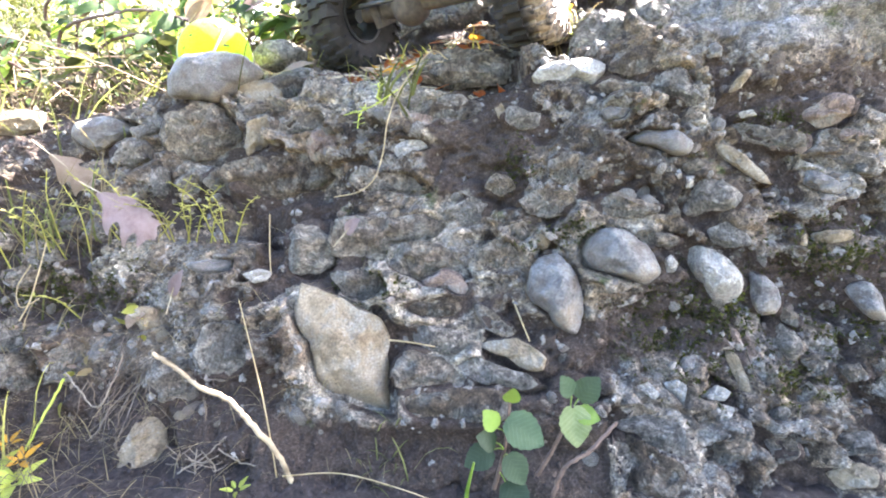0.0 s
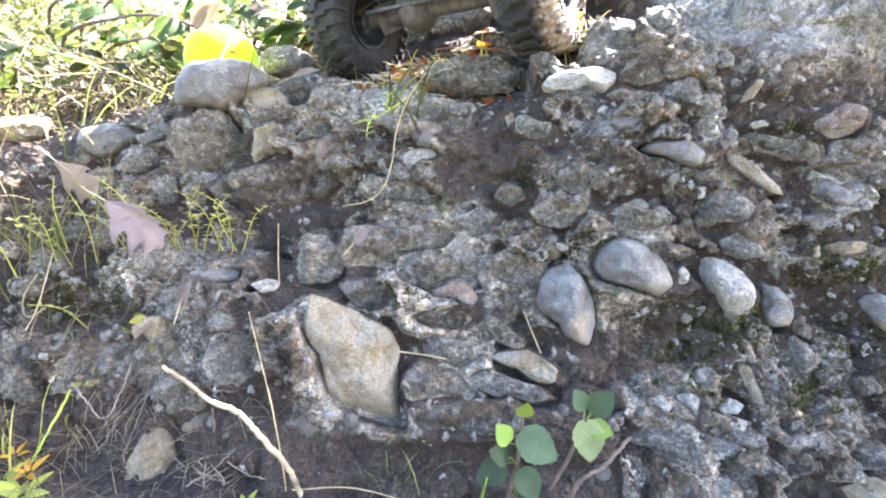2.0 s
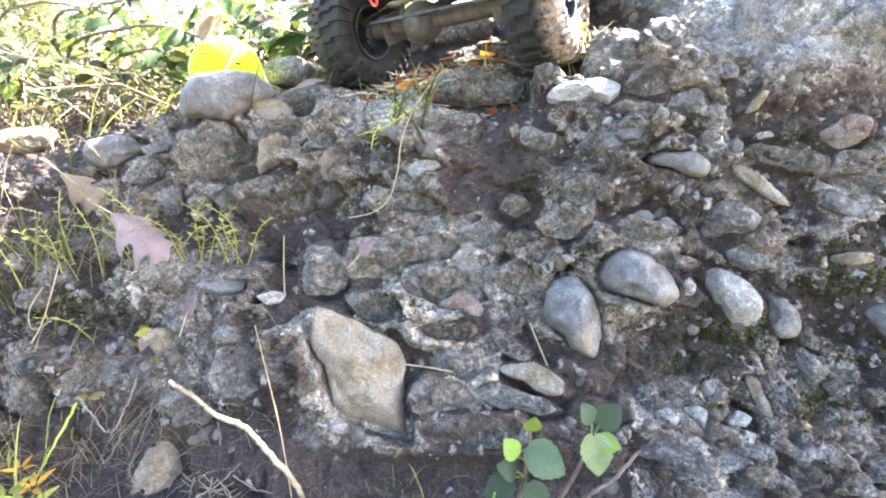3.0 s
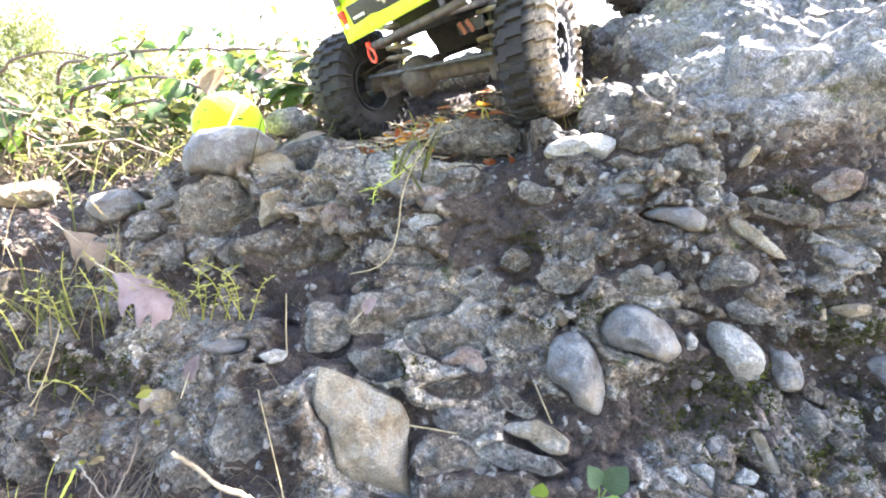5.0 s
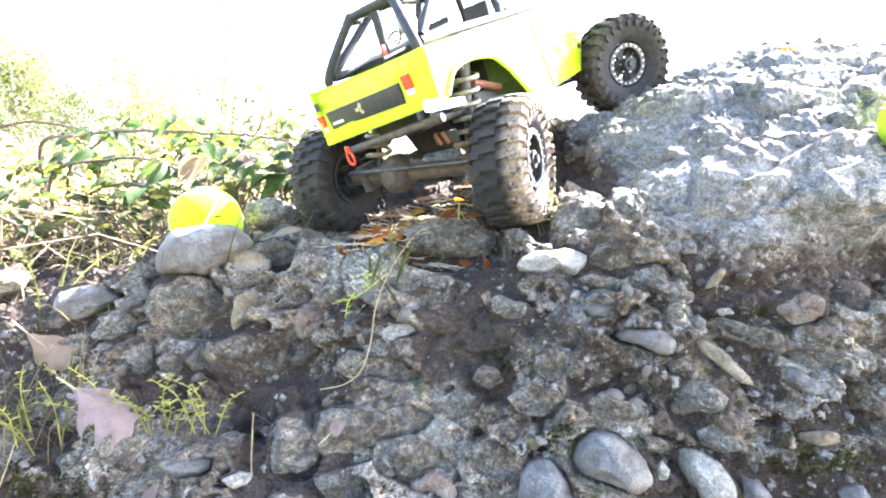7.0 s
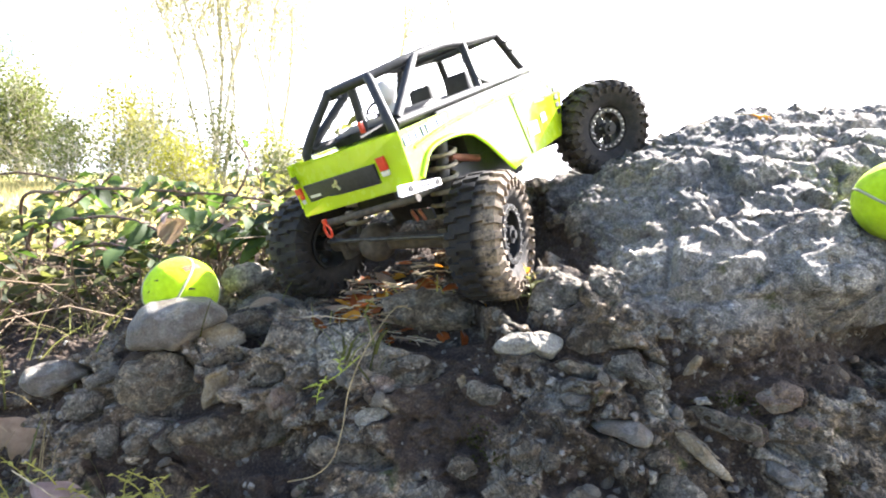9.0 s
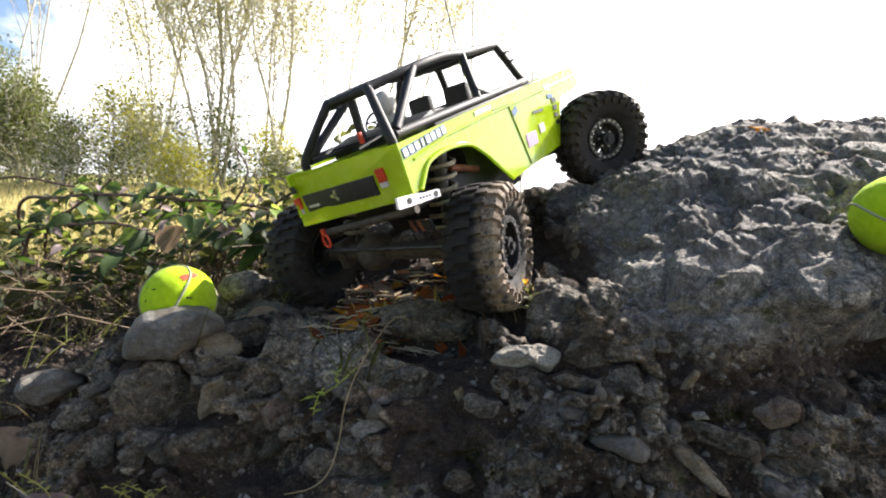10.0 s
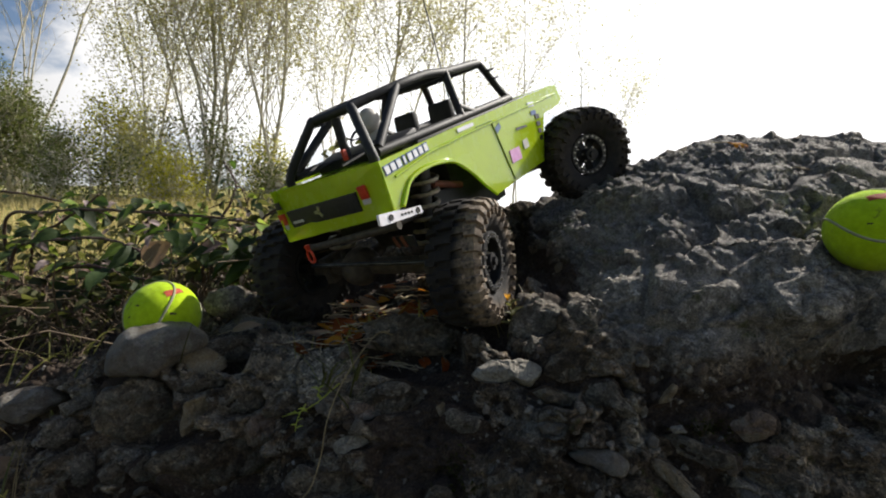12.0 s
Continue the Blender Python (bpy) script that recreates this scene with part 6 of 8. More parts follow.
def bedded_stone(name, c, turn, radii, deep, mat, label, up):
    """A stone bedded in the rock: its outline as noted, a worn and broken front, and a root that reaches into the rock."""
    COUNT[0] += 1
    r = np.random.RandomState(COUNT[0] * 7 + 1)
    kind = {"stone_grey": 0, "stone_tan": 1, "stone_pale": 1, "stone_slate": 2, "stone_red": 2, "stone_earth": 2, "stone_knob": 3, "stone_crust": 3}[mat]
    rings, segs = (34, 84) if sum(radii) > 0.19 else (16, 44)
    rho = np.concatenate([np.sin(0.5 * np.pi * np.arange(1, rings + 1) / rings) ** 0.85])
    ang = 2 * np.pi * np.arange(segs) / segs
    k = ang * 8 / np.pi
    i = k.astype(int) % 16
    f = k - k.astype(int)
    if kind == 0:
        f = f * f * (3 - 2 * f) * 0.7 + f * 0.3
    rad = np.array(radii)[i] * (1 - f) + np.array(radii)[(i + 1) % 16] * f
    full = (2.4, 2.8, 3.4, 4.0)[kind]
    R, A = np.meshgrid(rho, ang + turn, indexing="ij")
    u, v = (R * np.cos(A)).ravel(), (R * np.sin(A)).ravel()
    h = np.clip(1 - R.ravel() ** full, 0, 1) ** (1 / full)
    # flat facets ground into the front
    q = np.column_stack([u, v, h])
    for _ in range((5, 13, 15, 12)[kind]):
        a, e = r.uniform(0, 2 * np.pi), r.uniform(0.1, 0.95)
        cut = np.array([math.cos(a) * math.sin(e), math.sin(a) * math.sin(e), math.cos(e)])
        over = np.clip(q @ cut - r.uniform(*((0.84, 0.98), (0.68, 0.92), (0.58, 0.88), (0.58, 0.90))[kind]), 0, None)
        q = q - np.outer(over, cut)
    u, v, h = q.T
    x, y = u * np.tile(rad, rings), v * np.tile(rad, rings)
    z = deep * (1.05 * np.maximum(h, -0.3) - 0.42) * (1.0, 1.0, 0.9, 0.8)[kind]
    p = np.column_stack([x, y, z]) + r.uniform(-3, 3, 3)
    # broken surface: plates, chips and pits, the more the cruder the stone
    b1, b2, who, tilt = cells(p + 0.004 * np.stack([value_noise(p * 70 + j * 9.1) for j in range(3)], 1), (45, 60, 75, 75)[kind], 5)
    s1, s2, swho, stilt = cells(p, 190, 15)
    rough = (0.0, 0.35, 0.7, 1.0)[kind]
    inner = np.clip((1 - R.ravel()) * 5, 0.25, 1)
    dz = (0.0012 + 0.0022 * rough) * fbm(p, 55, 4, 0.6) + rough * (0.0040 * (who - 0.5) + 0.0060 * tilt) * np.clip((b2 - b1) * 7, 0, 1) - rough * 0.0010 * np.clip(1 - (b2 - b1) * 9, 0, 1)
    dz += rough * (0.0012 * (swho - 0.4) + 0.0022 * stilt) * np.clip((s2 - s1) * 5, 0, 1) + 0.0006 * fbm(p, 300, 2) - (0.3 + rough) * 0.0022 * np.clip(value_noise(p * 170) - 0.35, 0, 1)
    side = 1 + (0.015, 0.05, 0.10, 0.16)[kind] * fbm(p, 80, 4, 0.6) * np.clip(R.ravel() * 2 - 1, 0, 1)
    pts = np.column_stack([x * side, y * side, z + dz * inner])
    rim = pts[-segs:]
    rows = [np.column_stack([rim[:, :2] * q, np.full(segs, -deep * w)]) for q, w in ((1.0, 0.85), (0.9, 1.4), (0.6, 1.9))]
    verts = np.vstack([[[0, 0, pts[:segs, 2].mean()]], pts] + rows)
    faces = [(0, 1 + q, 1 + (q + 1) % segs) for q in range(segs)]
    for a in range(rings + 2):
        faces += [(1 + a * segs + q, 1 + (a + 1) * segs + q, 1 + (a + 1) * segs + (q + 1) % segs, 1 + a * segs + (q + 1) % segs) for q in range(segs)]
    faces.append(tuple(1 + (rings + 2) * segs + q for q in range(segs)))
    me = bpy.data.meshes.new(name)
    me.from_pydata(verts.tolist(), [], faces)
    me.polygons.foreach_set("use_smooth", [True] * len(me.polygons))
    me.materials.append(M[mat])
    n, sx, rise = facing(c, up)
    ob = new(name, me)
    ob.parent = rock
    ob.matrix_basis = Matrix(((sx.x, rise.x, n.x, c.x), (sx.y, rise.y, n.y, c.y), (sx.z, rise.z, n.z, c.z), (0, 0, 0, 1)))
    return tagged(ob, label)


for entry in STONES:
    bedded_stone(*entry)


# loose stones on the shelf behind: place, width and height, turn, shape
stone("cobble", -0.352, 0.991, 0.246, 0.097, 0.065, -0, "round", "stone_grey")
stone("boulder", 0.031, 0.487, 0.264, 0.079, 0.037, -0, "angular", "stone_crust")
stone("cobble", -0.147, 0.556, 0.255, 0.066, 0.036, -0, "angular", "stone_grey")
stone("cobble", -0.037, 0.476, 0.247, 0.041, 0.021, -0, "angular", "stone_crust")
stone("cobble", -0.173, 0.488, 0.240, 0.052, 0.031, -4, "angular", "stone_tan")
stone("boulder", 0.326, 0.389, 0.313, 0.052, 0.030, -0, "angular", "stone_crust")
stone("cobble", 0.015, 0.600, 0.285, 0.046, 0.026, -0, "angular", "stone_pale")
stone("cobble", -0.030, 0.630, 0.280, 0.041, 0.034, -0, "round", "stone_crust")
stone("cobble", 0.060, 0.600, 0.300, 0.053, 0.033, -10, "angular", "stone_crust")
stone("cobble", -0.178, 0.575, 0.283, 0.052, 0.038, 6, "round", "stone_slate", "rounded grey stone behind the tennis ball")
stone("cobble", -0.150, 0.545, 0.258, 0.053, 0.027, -4, "angular", "stone_slate")
stone("cobble", -0.160, 0.515, 0.247, 0.050, 0.028, -8, "angular", "stone_crust")
stone("cobble", -0.155, 0.560, 0.262, 0.030, 0.022, -0, "angular", "stone_slate")


def gravel():
    """Small pebbles and grit bedded in the crust between the larger stones."""
    r = random.Random(31)
    kinds = []
    for k in range(10):
        bm = stone_bmesh(500 + k, 1, r.uniform(0.6, 0.95), r.uniform(0.5, 0.8), r.choice(["round", "angular", "angular"]), 2)
        me = bpy.data.meshes.new("pebble")
        bm.to_mesh(me)
        bm.free()
        me.polygons.foreach_set("use_smooth", [True] * len(me.polygons))
        me.materials.append(M[r.choice(["stone_crust", "stone_crust", "stone_crust", "stone_grey", "stone_slate", "stone_tan", "stone_red"])])
        kinds.append(me)
    made = 0
    while made < 290:
        x, z = r.uniform(-0.45, 0.5), r.uniform(0.015, 0.42)
        p, n = on_face(x, z)
        if p.y > 0.58 or abs(x - 0.02) < 0.04 and abs(z - 0.195) < 0.035:
            continue
        if x > 0.16 and z > 0.28 and r.random() < 0.8:
            continue
        s = 0.006 + 0.012 * r.random() ** 2.2
        o = new("pebble", kinds[r.randrange(10)])
        o.parent = rock
        o.matrix_basis = Matrix.Translation(p - n * s * 0.16) @ n.to_track_quat("Z", "Y").to_matrix().to_4x4() @ pose(0, 0, 0, r.uniform(-20, 20), r.uniform(-20, 20), r.uniform(0, 360)) @ Matrix.Scale(s, 4)
        made += 1
    # broken chips of all sizes crowded in the crust between the stones, joined
    kinds = []
    for k in range(24):
        b = bmesh.new()
        for _ in range(13):
            v = Vector((r.gauss(0, 1), r.gauss(0, 1), r.gauss(0, 1))).normalized()
            b.verts.new((0.5 * v.x * r.uniform(0.8, 1.1), 0.40 * v.y * r.uniform(0.7, 1.1), 0.34 * v.z * r.uniform(0.8, 1.0)))
        hull = bmesh.ops.convex_hull(b, input=b.verts[:])
        bmesh.ops.delete(b, geom=[g for g in hull["geom_interior"] if isinstance(g, bmesh.types.BMVert)], context="VERTS")
        b.verts.index_update()
        kinds.append(([v.co.copy() for v in b.verts], [[v.index for v in f.verts] for f in b.faces]))
        b.free()
    verts, faces = [], []
    for _ in range(13000):
        if r.random() < 0.9:
            p, n = on_face(r.uniform(-0.48, 0.52), r.uniform(0.0, 0.42))
            if p.y > 0.595:
                continue
            big = p.x > 0.14 and p.z > 0.27
            if big and r.random() < 0.75:
                continue
        else:
            p, n = on_ground(r.uniform(-0.5, 0.4), r.uniform(0.42, 0.62))
            big = True
        if p.z < 0.03 and r.random() < 0.8 or abs(p.x - 0.02) < 0.05 and abs(p.z - 0.195) < 0.04 and r.random() < 0.7:
            continue
        # chips lie in clusters
        if noise.noise(p * 26) < r.uniform(-0.55, 0.25):
            continue
        s = 0.0022 + (0.004 if big else 0.0095) * r.random() ** 2.6
        bv, bf = kinds[r.randrange(24)]
        m = Matrix.Translation(p - n * s * 0.16) @ n.to_track_quat("Z", "Y").to_matrix().to_4x4() @ pose(0, 0, 0, r.gauss(0, 22), r.gauss(0, 22), r.uniform(0, 360)) @ Matrix.Scale(s, 4)
        k = len(verts)
        verts += [m @ v for v in bv]
        faces += [[k + i for i in f] for f in bf]
    crumbs, crumb_faces = [], []
    for _ in range(3200):
        p, n = on_ground(r.uniform(-0.42, 0.16), r.uniform(0.17, 0.33))
        if p.z > 0.03:
            continue
        s = 0.0014 + 0.0055 * r.random() ** 3
        bv, bf = kinds[r.randrange(24)]
        m = Matrix.Translation(p + Vector((0, 0, s * 0.1))) @ Euler((r.uniform(0, 6), r.uniform(0, 6), r.uniform(0, 6))).to_matrix().to_4x4() @ Matrix.Scale(s, 4)
        k = len(crumbs)
        crumbs += [m @ v for v in bv]
        crumb_faces += [[k + i for i in f] for f in bf]
    me = bpy.data.meshes.new("soil_crumbs")
    me.from_pydata(crumbs, [], crumb_faces)
    me.materials.append(M["ground"])
    o = new("soil_crumbs", me)
    o.parent = ground
    tagged(o, "dark crumbs of soil", kind="stuff")
    me = bpy.data.meshes.new("grit")
    me.from_pydata(verts, [], faces)
    me.materials.append(M["grit"])
    o = new("grit", me)
    o.parent = rock
    tagged(o, "loose grey and brown grit and broken chips", kind="stuff")


def grit_material():
    m, nt, b, co = blank("grit", 0.9, 0, 0.2)
    rnd = nt.nodes.new("ShaderNodeNewGeometry").outputs["Random Per Island"]
    col = ramp(nt, rnd, [(0.0, (0.055, 0.044, 0.034)), (0.3, (0.12, 0.10, 0.08)), (0.7, (0.165, 0.148, 0.125)), (1.0, (0.20, 0.185, 0.162))])
    col = mix(nt, 0.8, col, ramp(nt, noise_fac(nt, co, 420, 5, 0.7), [(0.34, grey(0.35)), (0.5, grey(1.0)), (0.70, grey(1.5))]), "MULTIPLY")
    nt.links.new(col, b.inputs["Base Color"])
    bump(nt, b, noise_fac(nt, co, 700, 4, 0.7), 0.0012)
    return m


M["grit"] = grit_material()
gravel()

# ---- leaves, stems and grasses ----
def leaf_material(name, dark, light, through_col, gloss=0.45, vary=0.5, vein=True, ribs=0.0):
    """Thin leaf: reflects and lets light through."""
    m = bpy.data.materials.new(name)
    m.use_nodes = True
    nt = m.node_tree
    b = nt.nodes["Principled BSDF"]
    b.inputs["Roughness"].default_value = gloss
    b.inputs["Specular IOR Level"].default_value = 0.28
    out = nt.nodes["Material Output"]
    co = nt.nodes.new("ShaderNodeTexCoord").outputs["Object"]
    col = ramp(nt, noise_fac(nt, co, 90, 5, 0.65), [(0.3, dark), (0.7, light)])
    geo = nt.nodes.new("ShaderNodeNewGeometry").outputs["Random Per Island"]
    add = nt.nodes.new("ShaderNodeMath")
    add.operation = "ADD"
    nt.links.new(random_of(nt), add.inputs[0])
    nt.links.new(geo, add.inputs[1])
    fr = nt.nodes.new("ShaderNodeMath")
    fr.operation = "FRACT"
    nt.links.new(add.outputs[0], fr.inputs[0])
    tone = ramp(nt, fr.outputs[0], [(0, grey(1 - vary)), (1, grey(1 + 0.4 * vary))])
    col = mix(nt, 1.0, col, tone, "MULTIPLY")
    rib = None
    if ribs:
        # side veins slant from the midrib towards the tip
        sep = nt.nodes.new("ShaderNodeSeparateXYZ")
        nt.links.new(co, sep.inputs[0])
        terms = []
        for op, a, c in (("ABSOLUTE", sep.outputs["X"], 0), ("MULTIPLY", None, 0.75), ("SUBTRACT", None, None), ("MULTIPLY", None, ribs), ("SINE", None, 0)):
            q = nt.nodes.new("ShaderNodeMath")
            q.operation = op
            if op == "SUBTRACT":
                nt.links.new(sep.outputs["Y"], q.inputs[0])
                nt.links.new(terms[-1], q.inputs[1])
            else:
                nt.links.new(a or terms[-1], q.inputs[0])
                q.inputs[1].default_value = c
            terms.append(q.outputs[0])
        rib = ramp(nt, terms[-1], [(0.2, grey(0.88)), (0.8, grey(1.0)), (1.0, grey(1.22))])
        col = mix(nt, 1.0, col, rib, "MULTIPLY")
    nt.links.new(col, b.inputs["Base Color"])
    tr = nt.nodes.new("ShaderNodeBsdfTranslucent")
    nt.links.new(mix(nt, 1.0, tone, through_col, "MULTIPLY"), tr.inputs["Color"])
    mx = nt.nodes.new("ShaderNodeMixShader")
    mx.inputs["Fac"].default_value = 0.42
    nt.links.new(b.outputs[0], mx.inputs[1])
    nt.links.new(tr.outputs[0], mx.inputs[2])
    nt.links.new(mx.outputs[0], out.inputs["Surface"])
    if vein:
        bump(nt, b, mix(nt, 0.5, noise_fac(nt, co, 260, 4), rib) if rib else noise_fac(nt, co, 260, 4), 0.0015, 0.5)
    return m


M["bramble_leaf"] = leaf_material("bramble_leaf", (0.022, 0.040, 0.013), (0.052, 0.080, 0.024), (0.085, 0.15, 0.022), 0.58, 0.7)
M["fresh_leaf"] = leaf_material("fresh_leaf", (0.09, 0.15, 0.02), (0.19, 0.27, 0.05), (0.38, 0.48, 0.07))
M["seedling_leaf"] = leaf_material("seedling_leaf", (0.030, 0.056, 0.024), (0.088, 0.130, 0.060), (0.13, 0.20, 0.06), 0.55, ribs=2300.0)
M["crinkled_leaf"] = leaf_material("crinkled_leaf", (0.13, 0.18, 0.05), (0.34, 0.38, 0.17), (0.40, 0.48, 0.14), 0.5, 0.25, ribs=2300.0)
M["dead_leaf"] = leaf_material("dead_leaf", (0.24, 0.175, 0.165), (0.52, 0.43, 0.41), (0.36, 0.25, 0.215), 0.6, 0.3)
M["tan_leaf"] = leaf_material("tan_leaf", (0.34, 0.25, 0.18), (0.56, 0.45, 0.34), (0.36, 0.25, 0.15), 0.6, 0.3)
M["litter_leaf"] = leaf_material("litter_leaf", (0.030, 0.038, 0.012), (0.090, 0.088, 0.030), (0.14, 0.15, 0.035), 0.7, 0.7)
M["red_leaf"] = leaf_material("red_leaf", (0.26, 0.06, 0.02), (0.55, 0.19, 0.05), (0.70, 0.22, 0.05), 0.6, 0.6)
M["gold_leaf"] = leaf_material("gold_leaf", (0.60, 0.28, 0.02), (0.80, 0.46, 0.06), (0.75, 0.38, 0.04), 0.6, 0.3)
M["grass"] = leaf_material("grass_blade", (0.075, 0.085, 0.024), (0.17, 0.168, 0.055), (0.22, 0.225, 0.06), 0.5, 0.6, False)
M["straw"] = leaf_material("straw", (0.13, 0.098, 0.05), (0.28, 0.22, 0.115), (0.28, 0.22, 0.10), 0.6, 0.4, False)
# dry stalks darker than straw: the brambles' shade is put into the brown
M["drystalk"] = plain("shade_brown_stalk", (0.05, 0.034, 0.02), (0.15, 0.105, 0.06), 60, 0.8)
M["herb"] = leaf_material("herb", (0.25, 0.235, 0.045), (0.47, 0.43, 0.11), (0.55, 0.50, 0.11), 0.5, 0.4, False)
M["stem"] = plain("bramble_stem", (0.045, 0.026, 0.020), (0.11, 0.065, 0.045), 160, 0.6, relief=0.0006)
M["sprig"] = leaf_material("sprig", (0.30, 0.36, 0.05), (0.50, 0.54, 0.10), (0.62, 0.66, 0.10), 0.5, 0.3, False)
M["stalk"] = leaf_material("dry_stalk", (0.30, 0.23, 0.12), (0.52, 0.42, 0.24), (0.50, 0.40, 0.20), 0.6, 0.3, False)
M["hay"] = leaf_material("hay", (0.28, 0.23, 0.10), (0.52, 0.44, 0.20), (0.55, 0.46, 0.18), 0.6, 0.4, False)
M["twig"] = plain("pale_twig", (0.30, 0.23, 0.13), (0.52, 0.43, 0.28), 140, 0.7, relief=0.0008)
M["greytwig"] = plain("grey_dry_twig", (0.09, 0.068, 0.045), (0.22, 0.175, 0.125), 140, 0.8)
M["bark"] = plain("stick_bark", (0.11, 0.080, 0.042), (0.36, 0.285, 0.175), 70, 0.75, relief=0.0008)
M["redtwig"] = plain("reddish_twig", (0.055, 0.034, 0.022), (0.14, 0.092, 0.062), 140, 0.7, relief=0.0006)
M["moss"] = leaf_material("moss", (0.020, 0.024, 0.005), (0.068, 0.068, 0.014), (0.072, 0.078, 0.012), 0.8, 0.6, False)
M["bright_moss"] = leaf_material("bright_moss", (0.045, 0.052, 0.006), (0.14, 0.145, 0.02), (0.14, 0.16, 0.02), 0.8, 0.5, False)


def leaf_shape(length, width, serrate=0.0, fold=0.18, droop=0.15, lobes=0, rows=10, seed=0):
    """A leaf along +Y from its stalk, in the XY plane, folded on its midrib and drooping at the tip."""
    r = random.Random(seed)
    bm = bmesh.new()
    lines = []
    for i in range(rows + 1):
        t = i / rows
        half = width / 2 * math.sin(math.pi * min(1, t * 0.93 + 0.07) ** 0.85) ** 0.8
        if lobes:
            half *= 0.52 + 0.62 * (2 * abs((lobes * t + 0.1) % 1 - 0.5)) ** 1.2
        if serrate and 0 < i < rows:
            half *= 1 + serrate * (1 if i % 2 else -1)
        half = max(half, 0.0004)
        z = -droop * length * t * t
        row = []
        for s in (-1, -0.5, 0, 0.5, 1):
            wob = 0.03 * length * noise.noise(Vector((s * 2 + seed, t * 4, seed * 1.7)))
            row.append(bm.verts.new((s * half, t * length + (0.35 * abs(s) * half if lobes else 0), z + fold * abs(s) * half + (1.6 * wob + 0.5 * fold * s * s * half if lobes else wob))))
        lines.append(row)
    for a, b in zip(lines, lines[1:]):
        for k in range(4):
            bm.faces.new((a[k], a[k + 1], b[k + 1], b[k]))
    return bm


def leaf_mesh(name, mat, **kw):
    bm = leaf_shape(**kw)
    me = bpy.data.meshes.new(name)
    bm.to_mesh(me)
    bm.free()
    me.polygons.foreach_set("use_smooth", [True] * len(me.polygons))
    me.materials.append(mat)
    return me


BRAMBLE = [leaf_mesh("leaf", M["bramble_leaf"], length=0.042 + 0.006 * k, width=0.029 + 0.003 * k, serrate=0.05, fold=0.22, droop=0.2 + 0.16 * k, seed=k) for k in range(4)]
BRAMBLE += [leaf_mesh("leaf", M["dead_leaf"], length=0.036, width=0.020, serrate=0.05, fold=0.35, droop=0.5, seed=14)]
BRAMBLE += [leaf_mesh("leaf", M["fresh_leaf"], length=0.048, width=0.034, serrate=0.05, fold=0.25, droop=0.2, seed=9)]


def put_leaf(me, place, way, up, parent, scale=1.0, name="leaf"):
    """A leaf with its stalk at place, pointing along way, its upper face towards up."""
    y = Vector(way).normalized()
    z = (Vector(up) - y * y.dot(Vector(up))).normalized()
    x = y.cross(z)
    o = new(name, me)
    o.parent = parent
    o.matrix_basis = Matrix(((x.x, y.x, z.x, place[0]), (x.y, y.y, z.y, place[1]), (x.z, y.z, z.z, place[2]), (0, 0, 0, 1))) @ Matrix.Scale(scale, 4)
    return o


def bramble(stems, leaves, seed, label, size=1.0):
    """A bramble: arching stems and stalked leaves set along them."""
    r = random.Random(seed)
    foot = Vector(stems[0][0])
    ground_at, _ = on_ground(foot.x, foot.y)
    plant = new("bramble")
    plant.matrix_basis = Matrix.Translation(ground_at)
    tagged(plant, label, "bramble", "brambles behind the rock")
    lines = []
    for pts in stems:
        line = [p - ground_at for p in curve_pts(pts, 8)]
        for p in line:
            p += Vector((r.gauss(0, 0.0006), r.gauss(0, 0.0006), r.gauss(0, 0.0006)))
        lines.append(line)
        bm = bmesh.new()
        tube(bm, line, [0.0027 - 0.0014 * i / len(line) for i in range(len(line))], 7)
        part("stem", bm, M["stem"], plant)
    for k in range(7):
        line = r.choice(lines)
        at = line[r.randrange(len(line) // 3, len(line))]
        way = Vector((r.gauss(0, 0.6), r.gauss(0, 0.5), r.uniform(-0.6, 0.35))).normalized() * r.uniform(0.03, 0.08)
        shoot = curve_pts([at, at + way * 0.5 + Vector((0, 0, 0.006)), at + way], 5)
        lines.append(shoot)
        bm = bmesh.new()
        tube(bm, shoot, [0.0010 - 0.0005 * i / len(shoot) for i in range(len(shoot))], 5)
        part("side_shoot", bm, M["stem"], plant)
    for k in range(int(leaves * 1.3)):
        line = r.choice(lines)
        i = r.randrange(2, len(line))
        a = r.uniform(0, 2 * math.pi)
        out = Vector((math.cos(a), math.sin(a) - 0.25, r.uniform(-0.35, 0.45))).normalized()
        at = line[i] + out * r.uniform(0.004, 0.035)
        tip = Vector((out.x + r.gauss(0, 0.5), out.y + r.gauss(0, 0.5) - 0.3, r.uniform(-0.5, 0.15)))
        me = BRAMBLE[5] if r.random() < 0.22 else BRAMBLE[4] if r.random() < 0.16 else r.choice(BRAMBLE[:4])
        put_leaf(me, at, tip, (r.gauss(0, 0.5), r.gauss(-0.35, 0.5), 1), plant, size * r.uniform(0.28, 0.62))
    return plant


